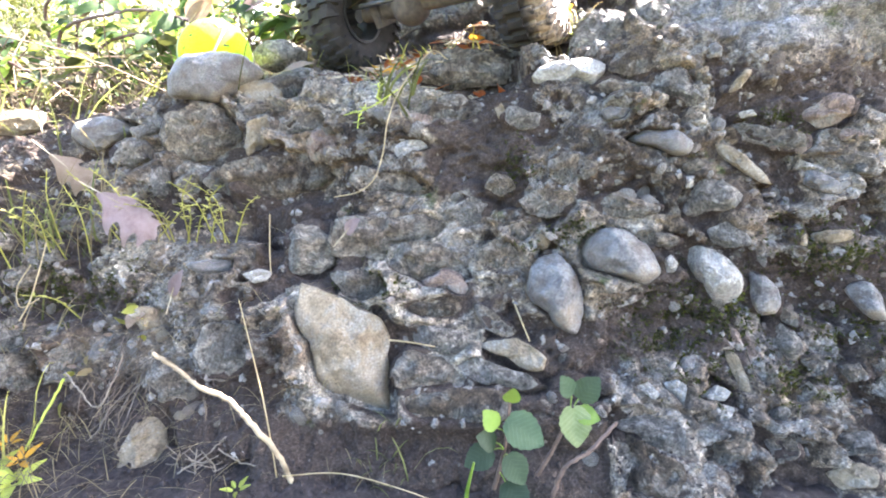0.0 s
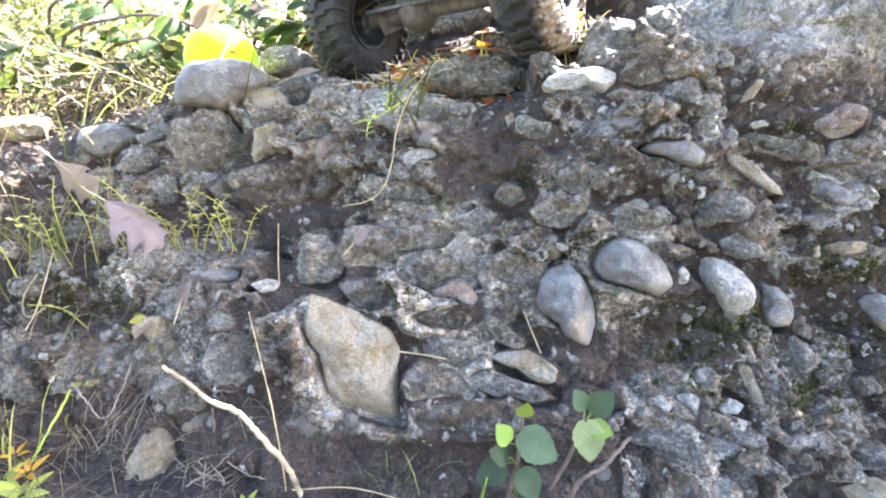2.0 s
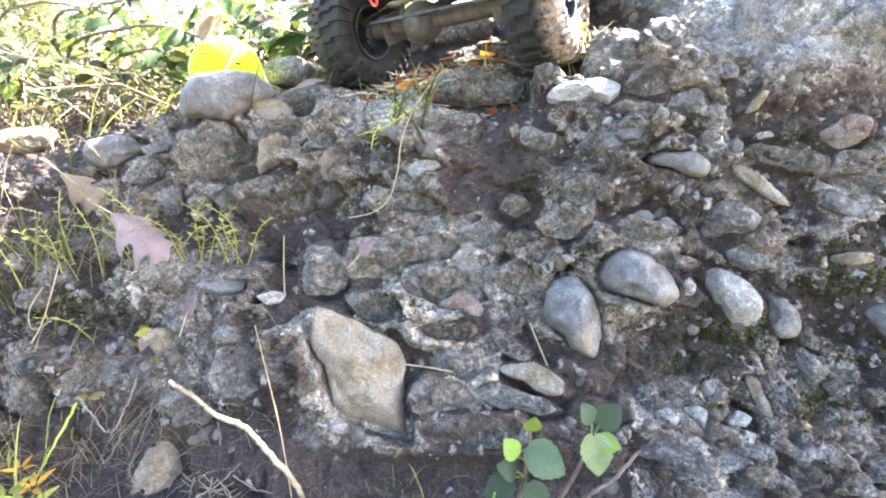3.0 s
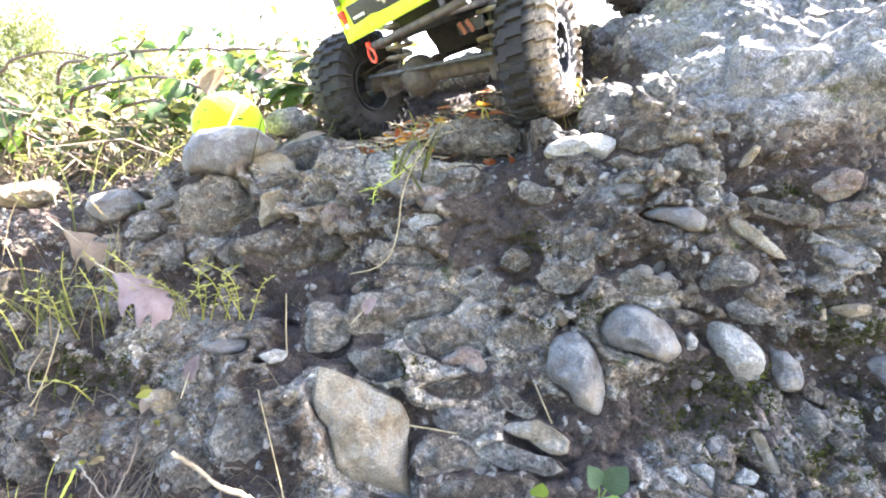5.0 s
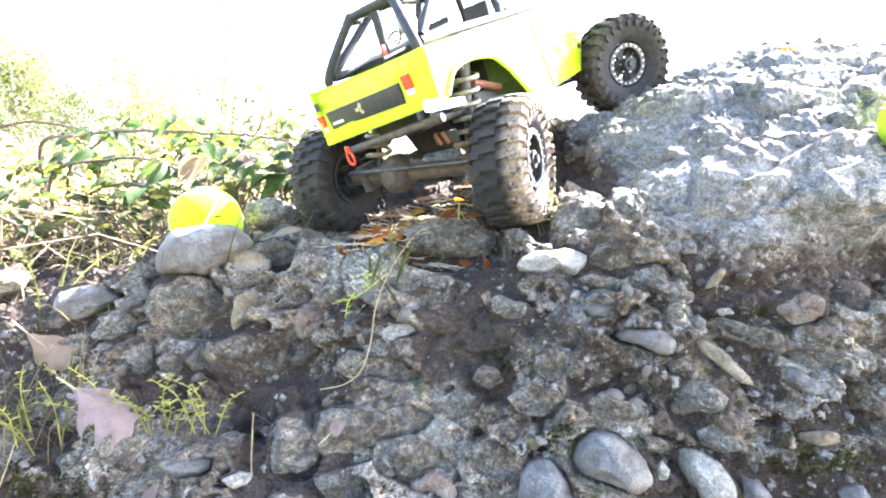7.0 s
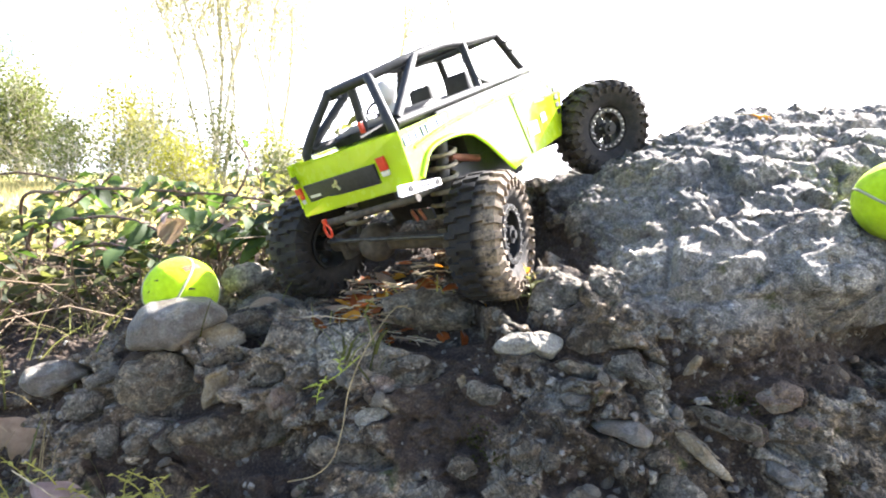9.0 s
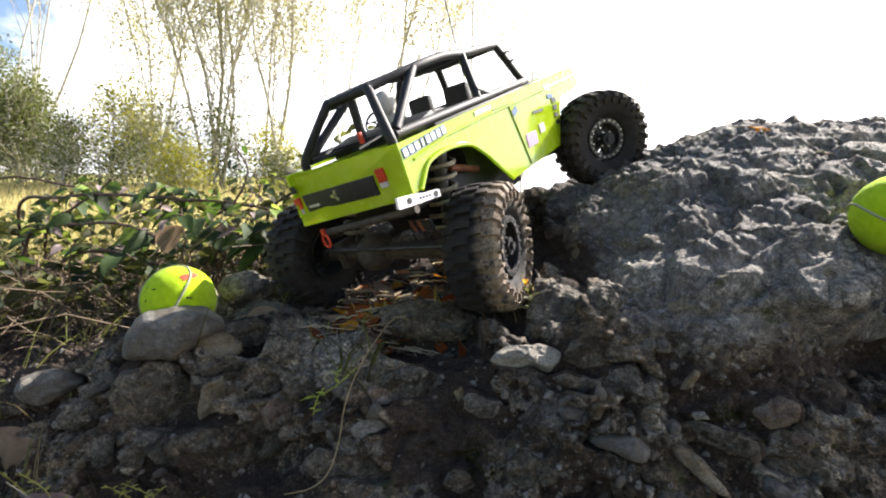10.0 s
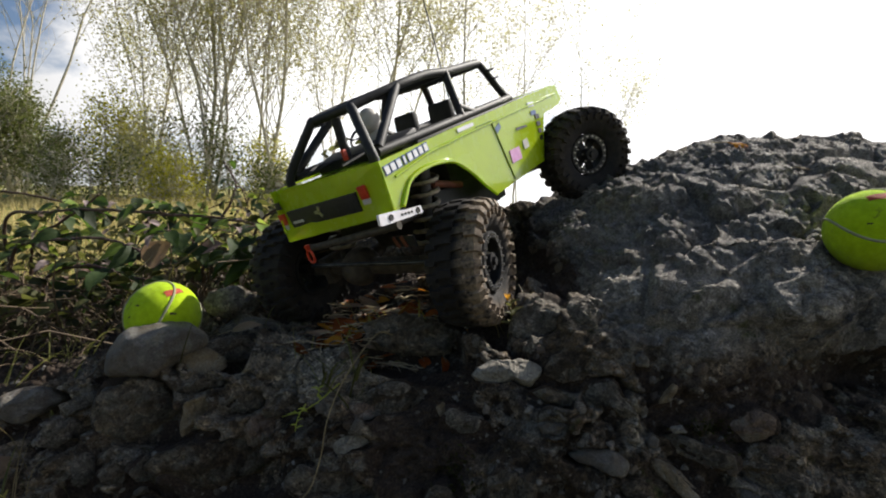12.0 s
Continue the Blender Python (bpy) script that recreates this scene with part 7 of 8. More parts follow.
bramble([[(-0.60, 0.84, 0.25), (-0.585, 0.80, 0.37), (-0.494, 0.752, 0.383), (-0.404, 0.717, 0.386), (-0.293, 0.685, 0.380), (-0.214, 0.665, 0.375), (-0.165, 0.655, 0.366)],
         [(-0.55, 0.80, 0.25), (-0.525, 0.772, 0.339), (-0.462, 0.750, 0.376), (-0.419, 0.749, 0.408)]], 66, 3, "arching bramble with dark stems and green leaves")
bramble([[(-0.56, 0.76, 0.25), (-0.533, 0.752, 0.332), (-0.442, 0.708, 0.346), (-0.370, 0.683, 0.347), (-0.316, 0.660, 0.333), (-0.269, 0.646, 0.310)],
         [(-0.47, 0.70, 0.25), (-0.44, 0.68, 0.30), (-0.38, 0.66, 0.315), (-0.30, 0.64, 0.30)]], 64, 5, "low bramble with broad dark green leaves")
bramble([[(-0.27, 0.74, 0.26), (-0.255, 0.70, 0.315), (-0.20, 0.67, 0.325), (-0.14, 0.66, 0.32)],
         [(-0.20, 0.70, 0.26), (-0.19, 0.68, 0.30), (-0.16, 0.65, 0.31), (-0.11, 0.66, 0.30)]], 60, 8, "leafy bramble beside the truck's wheel", 1.1)
bramble([[(-0.31, 0.80, 0.25), (-0.296, 0.760, 0.342), (-0.260, 0.770, 0.379), (-0.244, 0.785, 0.425), (-0.264, 0.792, 0.464)],
         [(-0.24, 0.82, 0.25), (-0.22, 0.80, 0.36), (-0.17, 0.80, 0.40), (-0.12, 0.80, 0.39)]], 33, 11, "upright bramble shoots with small leaves", 0.6)
bramble([[(-0.70, 0.72, 0.22), (-0.66, 0.68, 0.30), (-0.58, 0.65, 0.33), (-0.50, 0.63, 0.30)],
         [(-0.62, 0.66, 0.22), (-0.56, 0.62, 0.27), (-0.50, 0.60, 0.28), (-0.44, 0.60, 0.25)]], 58, 14, "sprawling bramble with yellowing leaves")
bramble([[(-0.82, 0.95, 0.24), (-0.78, 0.92, 0.38), (-0.68, 0.90, 0.42), (-0.55, 0.90, 0.40), (-0.42, 0.88, 0.36)],
         [(-0.50, 0.95, 0.24), (-0.46, 0.93, 0.36), (-0.38, 0.90, 0.385), (-0.26, 0.90, 0.36)]], 58, 17, "bramble thicket at the edge of the meadow")


def undergrowth():
    """Dry twigs, small leaves and stalks in the shade under the brambles, joined; the stalks' dark brown paints that
    shade.
    """
    r = random.Random(77)
    bm = bmesh.new()
    for _ in range(1500):
        x, y = r.uniform(-0.85, -0.08), r.uniform(0.56, 1.15)
        if x > -0.25 and y < 0.62:
            continue
        p, n = on_ground(x, y)
        ln = r.uniform(0.04, 0.16)
        d = Vector((r.gauss(0, 1), r.gauss(0, 0.6), r.uniform(0.1, 1.3))).normalized()
        mid = p + d * ln * 0.5 + Vector((r.gauss(0, 0.01), r.gauss(0, 0.01), 0.01))
        tube(bm, [p, mid, p + d * ln + Vector((0, 0, -0.02))], [0.0011, 0.0009, 0.0005], 4)
    part("dry_stalks", bm, M["drystalk"], None)
    stalks = bpy.data.objects["dry_stalks"]
    tagged(stalks, "tangle of dry straw stalks under the brambles, coloured dark for shade", "dry stalks", kind="stuff")
    bm = bmesh.new()
    src = leaf_shape(0.026, 0.017, 0, 0.3, 0.3, rows=4)
    me = bpy.data.meshes.new("tmp")
    src.to_mesh(me)
    src.free()
    base_v, base_f = [v.co.copy() for v in me.vertices], [tuple(q.vertices) for q in me.polygons]
    verts, faces = [], []
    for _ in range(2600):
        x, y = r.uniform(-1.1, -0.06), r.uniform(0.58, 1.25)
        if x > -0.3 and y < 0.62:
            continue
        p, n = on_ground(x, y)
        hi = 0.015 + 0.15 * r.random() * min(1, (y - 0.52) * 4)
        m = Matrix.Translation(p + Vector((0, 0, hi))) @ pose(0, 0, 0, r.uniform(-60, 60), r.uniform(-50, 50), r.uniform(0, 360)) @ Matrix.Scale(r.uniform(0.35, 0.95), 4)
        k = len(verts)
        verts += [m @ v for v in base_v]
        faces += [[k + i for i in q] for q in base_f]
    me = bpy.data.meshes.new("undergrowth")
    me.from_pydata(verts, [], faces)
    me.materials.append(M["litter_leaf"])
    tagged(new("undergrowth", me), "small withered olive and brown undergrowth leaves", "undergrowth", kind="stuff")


undergrowth()


def grass_blade(bm, root, tip, sag, w):
    root, tip = Vector(root), Vector(tip)
    mid = root.lerp(tip, 0.55) + Vector((0, 0, sag))
    line = [root, root.lerp(mid, 0.55) + Vector((0, 0, sag * 0.4)), mid, mid.lerp(tip, 0.55) + Vector((0, 0, sag * 0.25)), tip]
    side = (tip - root).cross(Vector((0, 0.3, 1)))
    side = side.normalized() if side.length > 1e-6 else Vector((1, 0, 0))
    rows = []
    for i, p in enumerate(line):
        h = w * (1 - (i / 4) ** 2 * 0.92) / 2
        rows.append((bm.verts.new(p - side * h), bm.verts.new(p + Vector((0, 0, h * 0.5))), bm.verts.new(p + side * h)))
    for a, b in zip(rows, rows[1:]):
        bm.faces.new((a[0], a[1], b[1], b[0]))
        bm.faces.new((a[1], a[2], b[2], b[1]))


def tuft(name, x, y, blades, spread_, height, mat, label, seed, w=0.0016, flat=0.6, lift=1.0):
    r = random.Random(seed)
    bm = bmesh.new()
    for _ in range(blades):
        p, n = on_ground(x + r.gauss(0, spread_), y + r.gauss(0, spread_ * 0.5))
        h = height * r.uniform(0.4, 1.2)
        a = r.uniform(0, 2 * math.pi)
        d = Vector((math.cos(a) * flat, math.sin(a) * flat - 0.25, lift * r.uniform(0.25, 1.0))).normalized()
        grass_blade(bm, p - Vector((0, 0, 0.003)), p + d * h, h * r.uniform(0.05, 0.3), w * r.uniform(0.6, 1.4))
    return tagged(part(name, bm, M[mat]), label, "grass", kind="stuff")


tuft("grass_tuft", -0.345, 0.395, 60, 0.035, 0.045, "grass", "tuft of yellow-green grass on the rock ledge", 1)
tuft("dry_grass", -0.33, 0.395, 70, 0.045, 0.070, "straw", "bleached dry grass mixed through the tuft", 2, 0.0008)
tuft("grass_tuft", -0.045, 0.435, 13, 0.012, 0.055, "grass", "green grass blades rooted in the cleft", 3, 0.0022, 0.8)
tuft("grass_tuft", -0.035, 0.265, 22, 0.010, 0.028, "grass", "small green grass tuft in the soil", 4, 0.0014, 0.9)
tuft("dry_grass", -0.20, 0.29, 190, 0.07, 0.050, "straw", "matted dry grass at the foot of the rock", 5, 0.0006, 1.0, 0.25)
tuft("dry_grass", -0.30, 0.30, 190, 0.06, 0.06, "straw", "matted dry grass and roots", 6, 0.0007, 1.0, 0.3)
tuft("grass_tuft", -0.31, 0.285, 36, 0.02, 0.045, "herb", "yellow-green weeds at the edge of the soil", 7, 0.0009)
tuft("grass_tuft", -0.02, 0.50, 26, 0.035, 0.030, "herb", "short grass between the truck's front wheels", 8, 0.0020)
tuft("grass_tuft", -0.36, 0.54, 60, 0.09, 0.060, "grass", "thin grass behind the rock", 9, 0.0014)
tuft("dry_grass", -0.40, 0.57, 90, 0.12, 0.055, "drystalk", "dry grass behind the rock", 10, 0.0012, 1.0, 0.4)
tuft("grass_tuft", 0.115, 0.462, 16, 0.008, 0.026, "straw", "tiny dry weed beside the truck's tyre", 11, 0.0014)


def herb(root, tip, bend, n, seed, label, mat="herb", size=0.0085, thick=0.0010):
    """A thin herb: a stem with alternate small leaves."""
    r = random.Random(seed)
    root, tip = Vector(root), Vector(tip)
    plant = new("herb")
    plant.matrix_basis = Matrix.Translation(root)
    tagged(plant, label, "herb", "small herbs on the rock")
    line = curve_pts([Vector((0, 0, 0)), (tip - root) * 0.5 + Vector(bend), tip - root], 8)
    bm = bmesh.new()
    tube(bm, line, [thick * (1 - 0.5 * i / len(line)) for i in range(len(line))], 5)
    part("stem", bm, M[mat], plant)
    me = leaf_mesh("leaf", M[mat], length=size, width=size * 0.42, fold=0.2, droop=0.15, rows=5, seed=seed)
    for k in range(n):
        i = int((0.25 + 0.75 * k / n) * (len(line) - 1))
        a = k * 2.4 + r.uniform(-0.4, 0.4)
        put_leaf(me, line[i], (math.cos(a), math.sin(a) * 0.7 - 0.2, r.uniform(0.1, 0.7)), (0, -0.3, 1), plant, r.uniform(0.6, 1.3))
    return plant


herb((-0.354, 0.470, 0.180), (-0.362, 0.462, 0.262), (0.006, 0, 0.004), 22, 1, "slender green herb with tiny pale leaves", "grass")
herb((-0.036, 0.418, 0.240), (-0.077, 0.400, 0.220), (0.0, -0.006, -0.004), 9, 2, "pale green sprig hanging from the cleft", "sprig", 0.0055, 0.0006)
herb((-0.052, 0.408, 0.233), (-0.050, 0.398, 0.243), (0.002, 0, 0.002), 6, 3, "pale green sprig hanging from the cleft", "sprig", 0.0055, 0.0005)
herb((-0.060, 0.405, 0.228), (-0.066, 0.396, 0.210), (-0.002, 0, 0.0), 6, 4, "pale green sprig hanging from the cleft", "sprig", 0.0055, 0.0005)
for k in range(14):
    rr = random.Random(40 + k)
    x0 = -0.245 + 0.0065 * k + rr.gauss(0, 0.006)
    p0, _ = on_ground(x0, 0.385)
    herb(p0, p0 + Vector((rr.uniform(-0.03, 0.05), -0.018, rr.uniform(0.022, 0.060))), (rr.gauss(0, 0.008), 0, 0.008), 13, 50 + k, "wiry yellow-green herb beside a dead leaf", size=0.0045, thick=0.0006)
for k in range(16):
    rr = random.Random(70 + k)
    p0, _ = on_ground(-0.40 + 0.009 * k + rr.gauss(0, 0.008), 0.38 + rr.gauss(0, 0.012))
    herb(p0, p0 + Vector((rr.uniform(-0.03, 0.03), -0.016, rr.uniform(0.025, 0.062))), (rr.gauss(0, 0.005), 0, 0.006), 8, 90 + k, "wiry yellow-green herb in the grass tuft", size=0.0048, thick=0.0006)


def flower():
    """A small weed with one yellow flower head beside the tyre."""
    foot, _ = on_top(0.106, 0.452)
    tip = Vector((0.104, 0.447, foot.z + 0.034))
    plant = herb(foot, tip, (0.003, 0, 0.004), 9, 140, "small green weed with one yellow flower", "grass", 0.010, 0.0007)
    bm = bmesh.new()
    for k in range(11):
        a = 2 * math.pi * k / 11
        way = Vector((math.cos(a) * 0.5, math.sin(a) * 0.5, 0.9)).normalized()
        side = way.cross(Vector((0, 0, 1))).normalized() * 0.0008
        q = tip - foot
        bm.faces.new([bm.verts.new(v) for v in (q - side, q + side, q + way * 0.0065 + side * 0.6, q + way * 0.0065 - side * 0.6)])
    part("flower_head", bm, M["gold_leaf"], plant, "yellow flower head")


flower()


def line_thing(name, pts, r0, r1, mat, label, category, seed=0, rough=0.0):
    """A stick, stalk or single grass stem."""
    rr = random.Random(seed)
    line = curve_pts(pts, 9)
    for p in line[1:-1]:
        p += Vector((rr.gauss(0, rough), rr.gauss(0, rough), rr.gauss(0, rough)))
    bm = bmesh.new()
    n = len(line)
    tube(bm, line, [(r0 + (r1 - r0) * i / (n - 1)) * (1 + 0.08 * math.sin(i * 0.37) * (rough > 0)) for i in range(n)], 9)
    return tagged(part(name, bm, M[mat]), label, category)


stick = line_thing("stick", [(-0.162, 0.254, 0.092), (-0.149, 0.254, 0.081), (-0.138, 0.253, 0.071), (-0.124, 0.256, 0.061), (-0.113, 0.256, 0.046), (-0.099, 0.258, 0.022), (-0.093, 0.262, -0.004)], 0.0011, 0.0018, "bark", "crooked pale brown stick stuck in the soil", "stick", 5, 0.00022)
line_thing("grass_stalk", [(-0.128, 0.294, 0.108), (-0.117, 0.280, 0.075), (-0.109, 0.269, 0.051), (-0.104, 0.263, 0.015), (-0.103, 0.262, -0.004)], 0.0003, 0.0005, "stalk", "thin dry grass stalk standing in the soil", "grass stalk", 6)
line_thing("grass_stalk", [(-0.127, 0.360, 0.150), (-0.127, 0.352, 0.117), (-0.127, 0.352, 0.090)], 0.0004, 0.0005, "stalk", "short dry stalk before the rock", "grass stalk", 7)
line_thing("grass_stalk", [(-0.083, 0.376, 0.160), (-0.064, 0.377, 0.164), (-0.052, 0.381, 0.174), (-0.046, 0.390, 0.193), (-0.043, 0.404, 0.217), (-0.032, 0.420, 0.244), (-0.010, 0.450, 0.272), (0.004, 0.470, 0.268)], 0.0004, 0.0006, "stalk", "long bent grass stem hanging over the ledge", "grass stalk", 8)
line_thing("grass_stalk", [(-0.350, 0.330, 0.000), (-0.325, 0.338, 0.054), (-0.308, 0.346, 0.083), (-0.300, 0.352, 0.106), (-0.296, 0.362, 0.130)], 0.0007, 0.0004, "stalk", "bleached grass stalk leaning on the rock", "grass stalk", 9)
line_thing("grass_stalk", [(-0.301, 0.350, 0.088), (-0.312, 0.345, 0.083), (-0.316, 0.350, 0.096), (-0.308, 0.357, 0.112)], 0.0004, 0.0004, "stalk", "curled dry grass stalk", "grass stalk", 10)
line_thing("twig", [(0.060, 0.236, 0.000), (0.067, 0.236, 0.030), (0.081, 0.238, 0.040), (0.098, 0.246, 0.053)], 0.0013, 0.0010, "redtwig", "short bare reddish brown twig", "twig", 11, 0.0004)
line_thing("grass_stalk", [(-0.095, 0.250, 0.014), (-0.060, 0.245, 0.020), (-0.025, 0.240, 0.014), (0.010, 0.236, 0.002)], 0.0004, 0.0003, "stalk", "fallen dry stalk on the soil", "grass stalk", 12)
line_thing("grass_stalk", [(0.0125, 0.238, 0.000), (0.014, 0.236, 0.018), (0.017, 0.234, 0.036)], 0.0016, 0.0006, "fresh_leaf", "bright green upright grass stalk", "grass stalk", 14)
line_thing("grass_stalk", [(0.045, 0.335, 0.105), (0.052, 0.318, 0.088), (0.058, 0.306, 0.074)], 0.0006, 0.0005, "stalk", "thin dark dry stalk on the rock", "grass stalk", 15)
line_thing("grass_stalk", [(-0.035, 0.300, 0.078), (-0.020, 0.292, 0.080), (-0.005, 0.290, 0.078)], 0.0005, 0.0004, "stalk", "short dry stalk on a boulder", "grass stalk", 16)


def seedling(root, leaves, label, seed):
    """A young plant: stem and broad toothed leaves on stalks. leaves: place, direction, length."""
    plant = new("seedling")
    root = Vector(root)
    plant.matrix_basis = Matrix.Translation(root)
    tagged(plant, label, "seedling", "young plants at the foot of the rock")
    top = Vector(leaves[0][0]) - root
    line = curve_pts([Vector(), top * 0.5 + Vector((0.002, 0, 0)), top], 6)
    bm = bmesh.new()
    tube(bm, line, [0.0015 - 0.0006 * i / len(line) for i in range(len(line))], 7)
    part("stem", bm, M["redtwig"], plant)
    for k, (place, way, ln, light) in enumerate(leaves):
        at = Vector(place) - root
        near = min(line, key=lambda q: (q - at).length + abs(q.z - at.z * 0.8))
        if (near - at).length > 0.001:
            bm = bmesh.new()
            tube(bm, [near, near.lerp(at, 0.5) + Vector((0, 0, 0.001)), at], 0.0005, 5)
            part("leaf_stalk", bm, M["fresh_leaf"], plant)
        me = leaf_mesh("leaf", M[("seedling_leaf", "fresh_leaf", "crinkled_leaf")[light]], length=ln, width=ln * 0.86, serrate=0.04, fold=0.10, droop=0.14, rows=12, seed=seed + k)
        put_leaf(me, at, way, (0.1, -0.75, 0.7), plant)
    return plant


seedling((0.030, 0.252, 0.000), [((0.038, 0.252, 0.062), (0.1, -0.3, 0.6), 0.012, 1), ((0.036, 0.250, 0.052), (0.75, -0.3, -0.35), 0.025, 0), ((0.030, 0.246, 0.040), (-0.6, -0.4, 0.5), 0.015, 0), ((0.028, 0.245, 0.036), (-0.9, -0.35, -0.35), 0.018, 0),
                                 ((0.037, 0.246, 0.032), (0.5, -0.4, -0.7), 0.019, 0), ((0.030, 0.245, 0.050), (-0.3, -0.1, 0.55), 0.014, 1), ((0.036, 0.243, 0.016), (0.35, -0.5, -0.25), 0.020, 0)], "young green plant with round toothed leaves", 20)
seedling((0.052, 0.256, 0.000), [((0.076, 0.258, 0.056), (0.05, -0.4, -0.6), 0.023, 2), ((0.080, 0.262, 0.058), (0.55, -0.1, 0.75), 0.018, 0), ((0.076, 0.262, 0.060), (-0.35, 0.0, 0.75), 0.014, 0), ((0.078, 0.258, 0.052), (0.8, -0.3, -0.1), 0.014, 1)], "young plant with pale green crinkled leaves", 30)


# ---- dead leaves ----
def lobed_leaf(length, width, curl, seed):
    """A withered leaf with pointed side lobes, its edges rolled down and its tip hanging."""
    bm = bmesh.new()
    rows, cols, lines = 30, 9, []
    r = random.Random(seed)
    spikes = [(0.26, 0.68, 0.075), (0.54, 0.60, 0.065), (0.78, 0.34, 0.05)]
    for i in range(rows + 1):
        t = i / rows
        row = []
        for k in range(cols):
            s = 2 * k / (cols - 1) - 1
            half = width / 2 * (0.40 * math.sin(math.pi * min(1, t * 0.96 + 0.04)) ** 0.7)
            for c, a, w in spikes:
                c2 = c + (0.05 if s > 0 else -0.03)
                half += width / 2 * a * math.exp(-((t - c2) / w) ** 2)
            x = s * max(half, 0.0003)
            y = t * length + 0.22 * abs(x)
            rad = width * 0.34
            roll = x / rad
            z = -rad * (1 - math.cos(roll)) * 0.9
            bend = curl * t
            wob = 0.05 * length * noise.noise(Vector((s * 1.5 + seed * 3.1, t * 3, seed * 1.7)))
            row.append(bm.verts.new((rad * math.sin(roll), y * (1 - 0.25 * bend * t), z - bend * length * 0.6 * t + wob)))
        lines.append(row)
    for a, b in zip(lines, lines[1:]):
        for k in range(cols - 1):
            bm.faces.new((a[k], a[k + 1], b[k + 1], b[k]))
    return bm


def dead_leaf(place, way, up, length, width, mat, label, seed, lobes=0, curl=0.35, stalk=True):
    bm = lobed_leaf(length, width, curl, seed) if lobes else leaf_shape(length, width, 0.0, 0.25, curl, 0, 14, seed)
    bmesh.ops.solidify(bm, geom=bm.faces[:], thickness=0.0005)
    o = part("dead_leaf", bm, M[mat])
    y = Vector(way).normalized()
    z = (Vector(up) - y * y.dot(Vector(up))).normalized()
    x = y.cross(z)
    o.matrix_basis = Matrix(((x.x, y.x, z.x, place[0]), (x.y, y.y, z.y, place[1]), (x.z, y.z, z.z, place[2]), (0, 0, 0, 1)))
    tagged(o, label, "leaf", "fallen leaves")
    if not stalk:
        return o
    bm = bmesh.new()
    tube(bm, [(0, -0.018, 0.002), (0, -0.006, 0.0012), (0, length * 0.35, 0.0008 - curl * length * 0.05)], [0.0004, 0.0005, 0.0003], 5)
    part("midrib", bm, M["twig"], o)
    return o


dead_leaf((-0.258, 0.372, 0.164), (0.90, -0.22, -0.36), (0.20, -0.42, 0.88), 0.056, 0.056, "dead_leaf", "large pinkish-brown fallen leaf with curled lobes", 1, 2, 0.60)
dead_leaf((-0.335, 0.432, 0.188), (0.75, -0.1, -0.6), (0.2, -0.8, 0.6), 0.052, 0.040, "tan_leaf", "tan fallen leaf among the grass", 2, 2, 0.5)
dead_leaf((-0.285, 0.610, 0.322), (0.55, -0.1, 0.55), (0.0, -0.9, 0.4), 0.036, 0.032, "tan_leaf", "pale tan dead leaf caught in the bramble", 3, 0, 0.2)
dead_leaf((-0.23, 0.62, 0.335), (0.6, -0.1, 0.3), (0.0, -0.7, 0.7), 0.030, 0.022, "dead_leaf", "small brown dead leaf caught in the bramble", 4, 0, 0.2)
dead_leaf((-0.155, 0.520, 0.262), (0.6, -0.2, 0.25), (-0.3, -0.6, 0.8), 0.030, 0.012, "tan_leaf", "narrow dry leaf on the ledge", 5, 0, 0.2)
dead_leaf((-0.070, 0.352, 0.138), (0.4, -0.3, 0.5), (0.0, -0.8, 0.6), 0.016, 0.010, "dead_leaf", "small mauve dead leaf on the rock", 6, 0, 0.2)
dead_leaf((-0.190, 0.330, 0.098), (0.3, -0.2, 0.6), (0.0, -0.9, 0.5), 0.022, 0.010, "dead_leaf", "small reddish dead leaf on the rock", 7, 0, 0.2)
for spot, ln, mat in (((0.392, 0.578), 0.028, "gold_leaf"), ((0.452, 0.545), 0.016, "tan_leaf")):
    p0, n0 = on_top(*spot)
    dead_leaf(p0 + Vector((-0.01, 0, 0.006)), (1, -0.2, 0.05), (0.1, -0.8, 0.75), ln, ln * 0.45, mat, "small orange-yellow fallen leaf on the rock's top", 8, 2, 0.4)
rr = random.Random(5)
for k in range(120):
    lx, ly = rr.gauss(-0.025, 0.042), rr.uniform(0.475, 0.60)
    p0, n0 = on_ground(max(lx, -0.055) if ly > 0.50 else lx, ly)
    a = rr.uniform(0, 6.28)
    ln = rr.uniform(0.010, 0.030)
    dead_leaf(p0 + Vector((0, 0, 0.003)), (math.cos(a), math.sin(a), rr.uniform(-0.2, 0.3)), (rr.gauss(0, 0.4), -0.4, 1), ln, ln * rr.uniform(0.3, 0.6), rr.choice(["red_leaf", "red_leaf", "red_leaf", "tan_leaf", "gold_leaf"]), "small fallen autumn leaf under the truck", 10 + k, 0, rr.uniform(-0.3, 0.4))
for k in range(24):
    p0, _ = on_ground(rr.gauss(-0.03, 0.05), rr.uniform(0.48, 0.58))
    a = rr.uniform(-0.5, 0.5)
    line_thing("twig", [p0 + Vector((-0.025, a * 0.02, 0.003)), p0 + Vector((0, 0, 0.006)), p0 + Vector((0.025, -a * 0.02, 0.004))], 0.0008, 0.0006, rr.choice(["redtwig", "twig"]), "thin twig in the leaf litter", "twig", 60 + k, 0.0008)


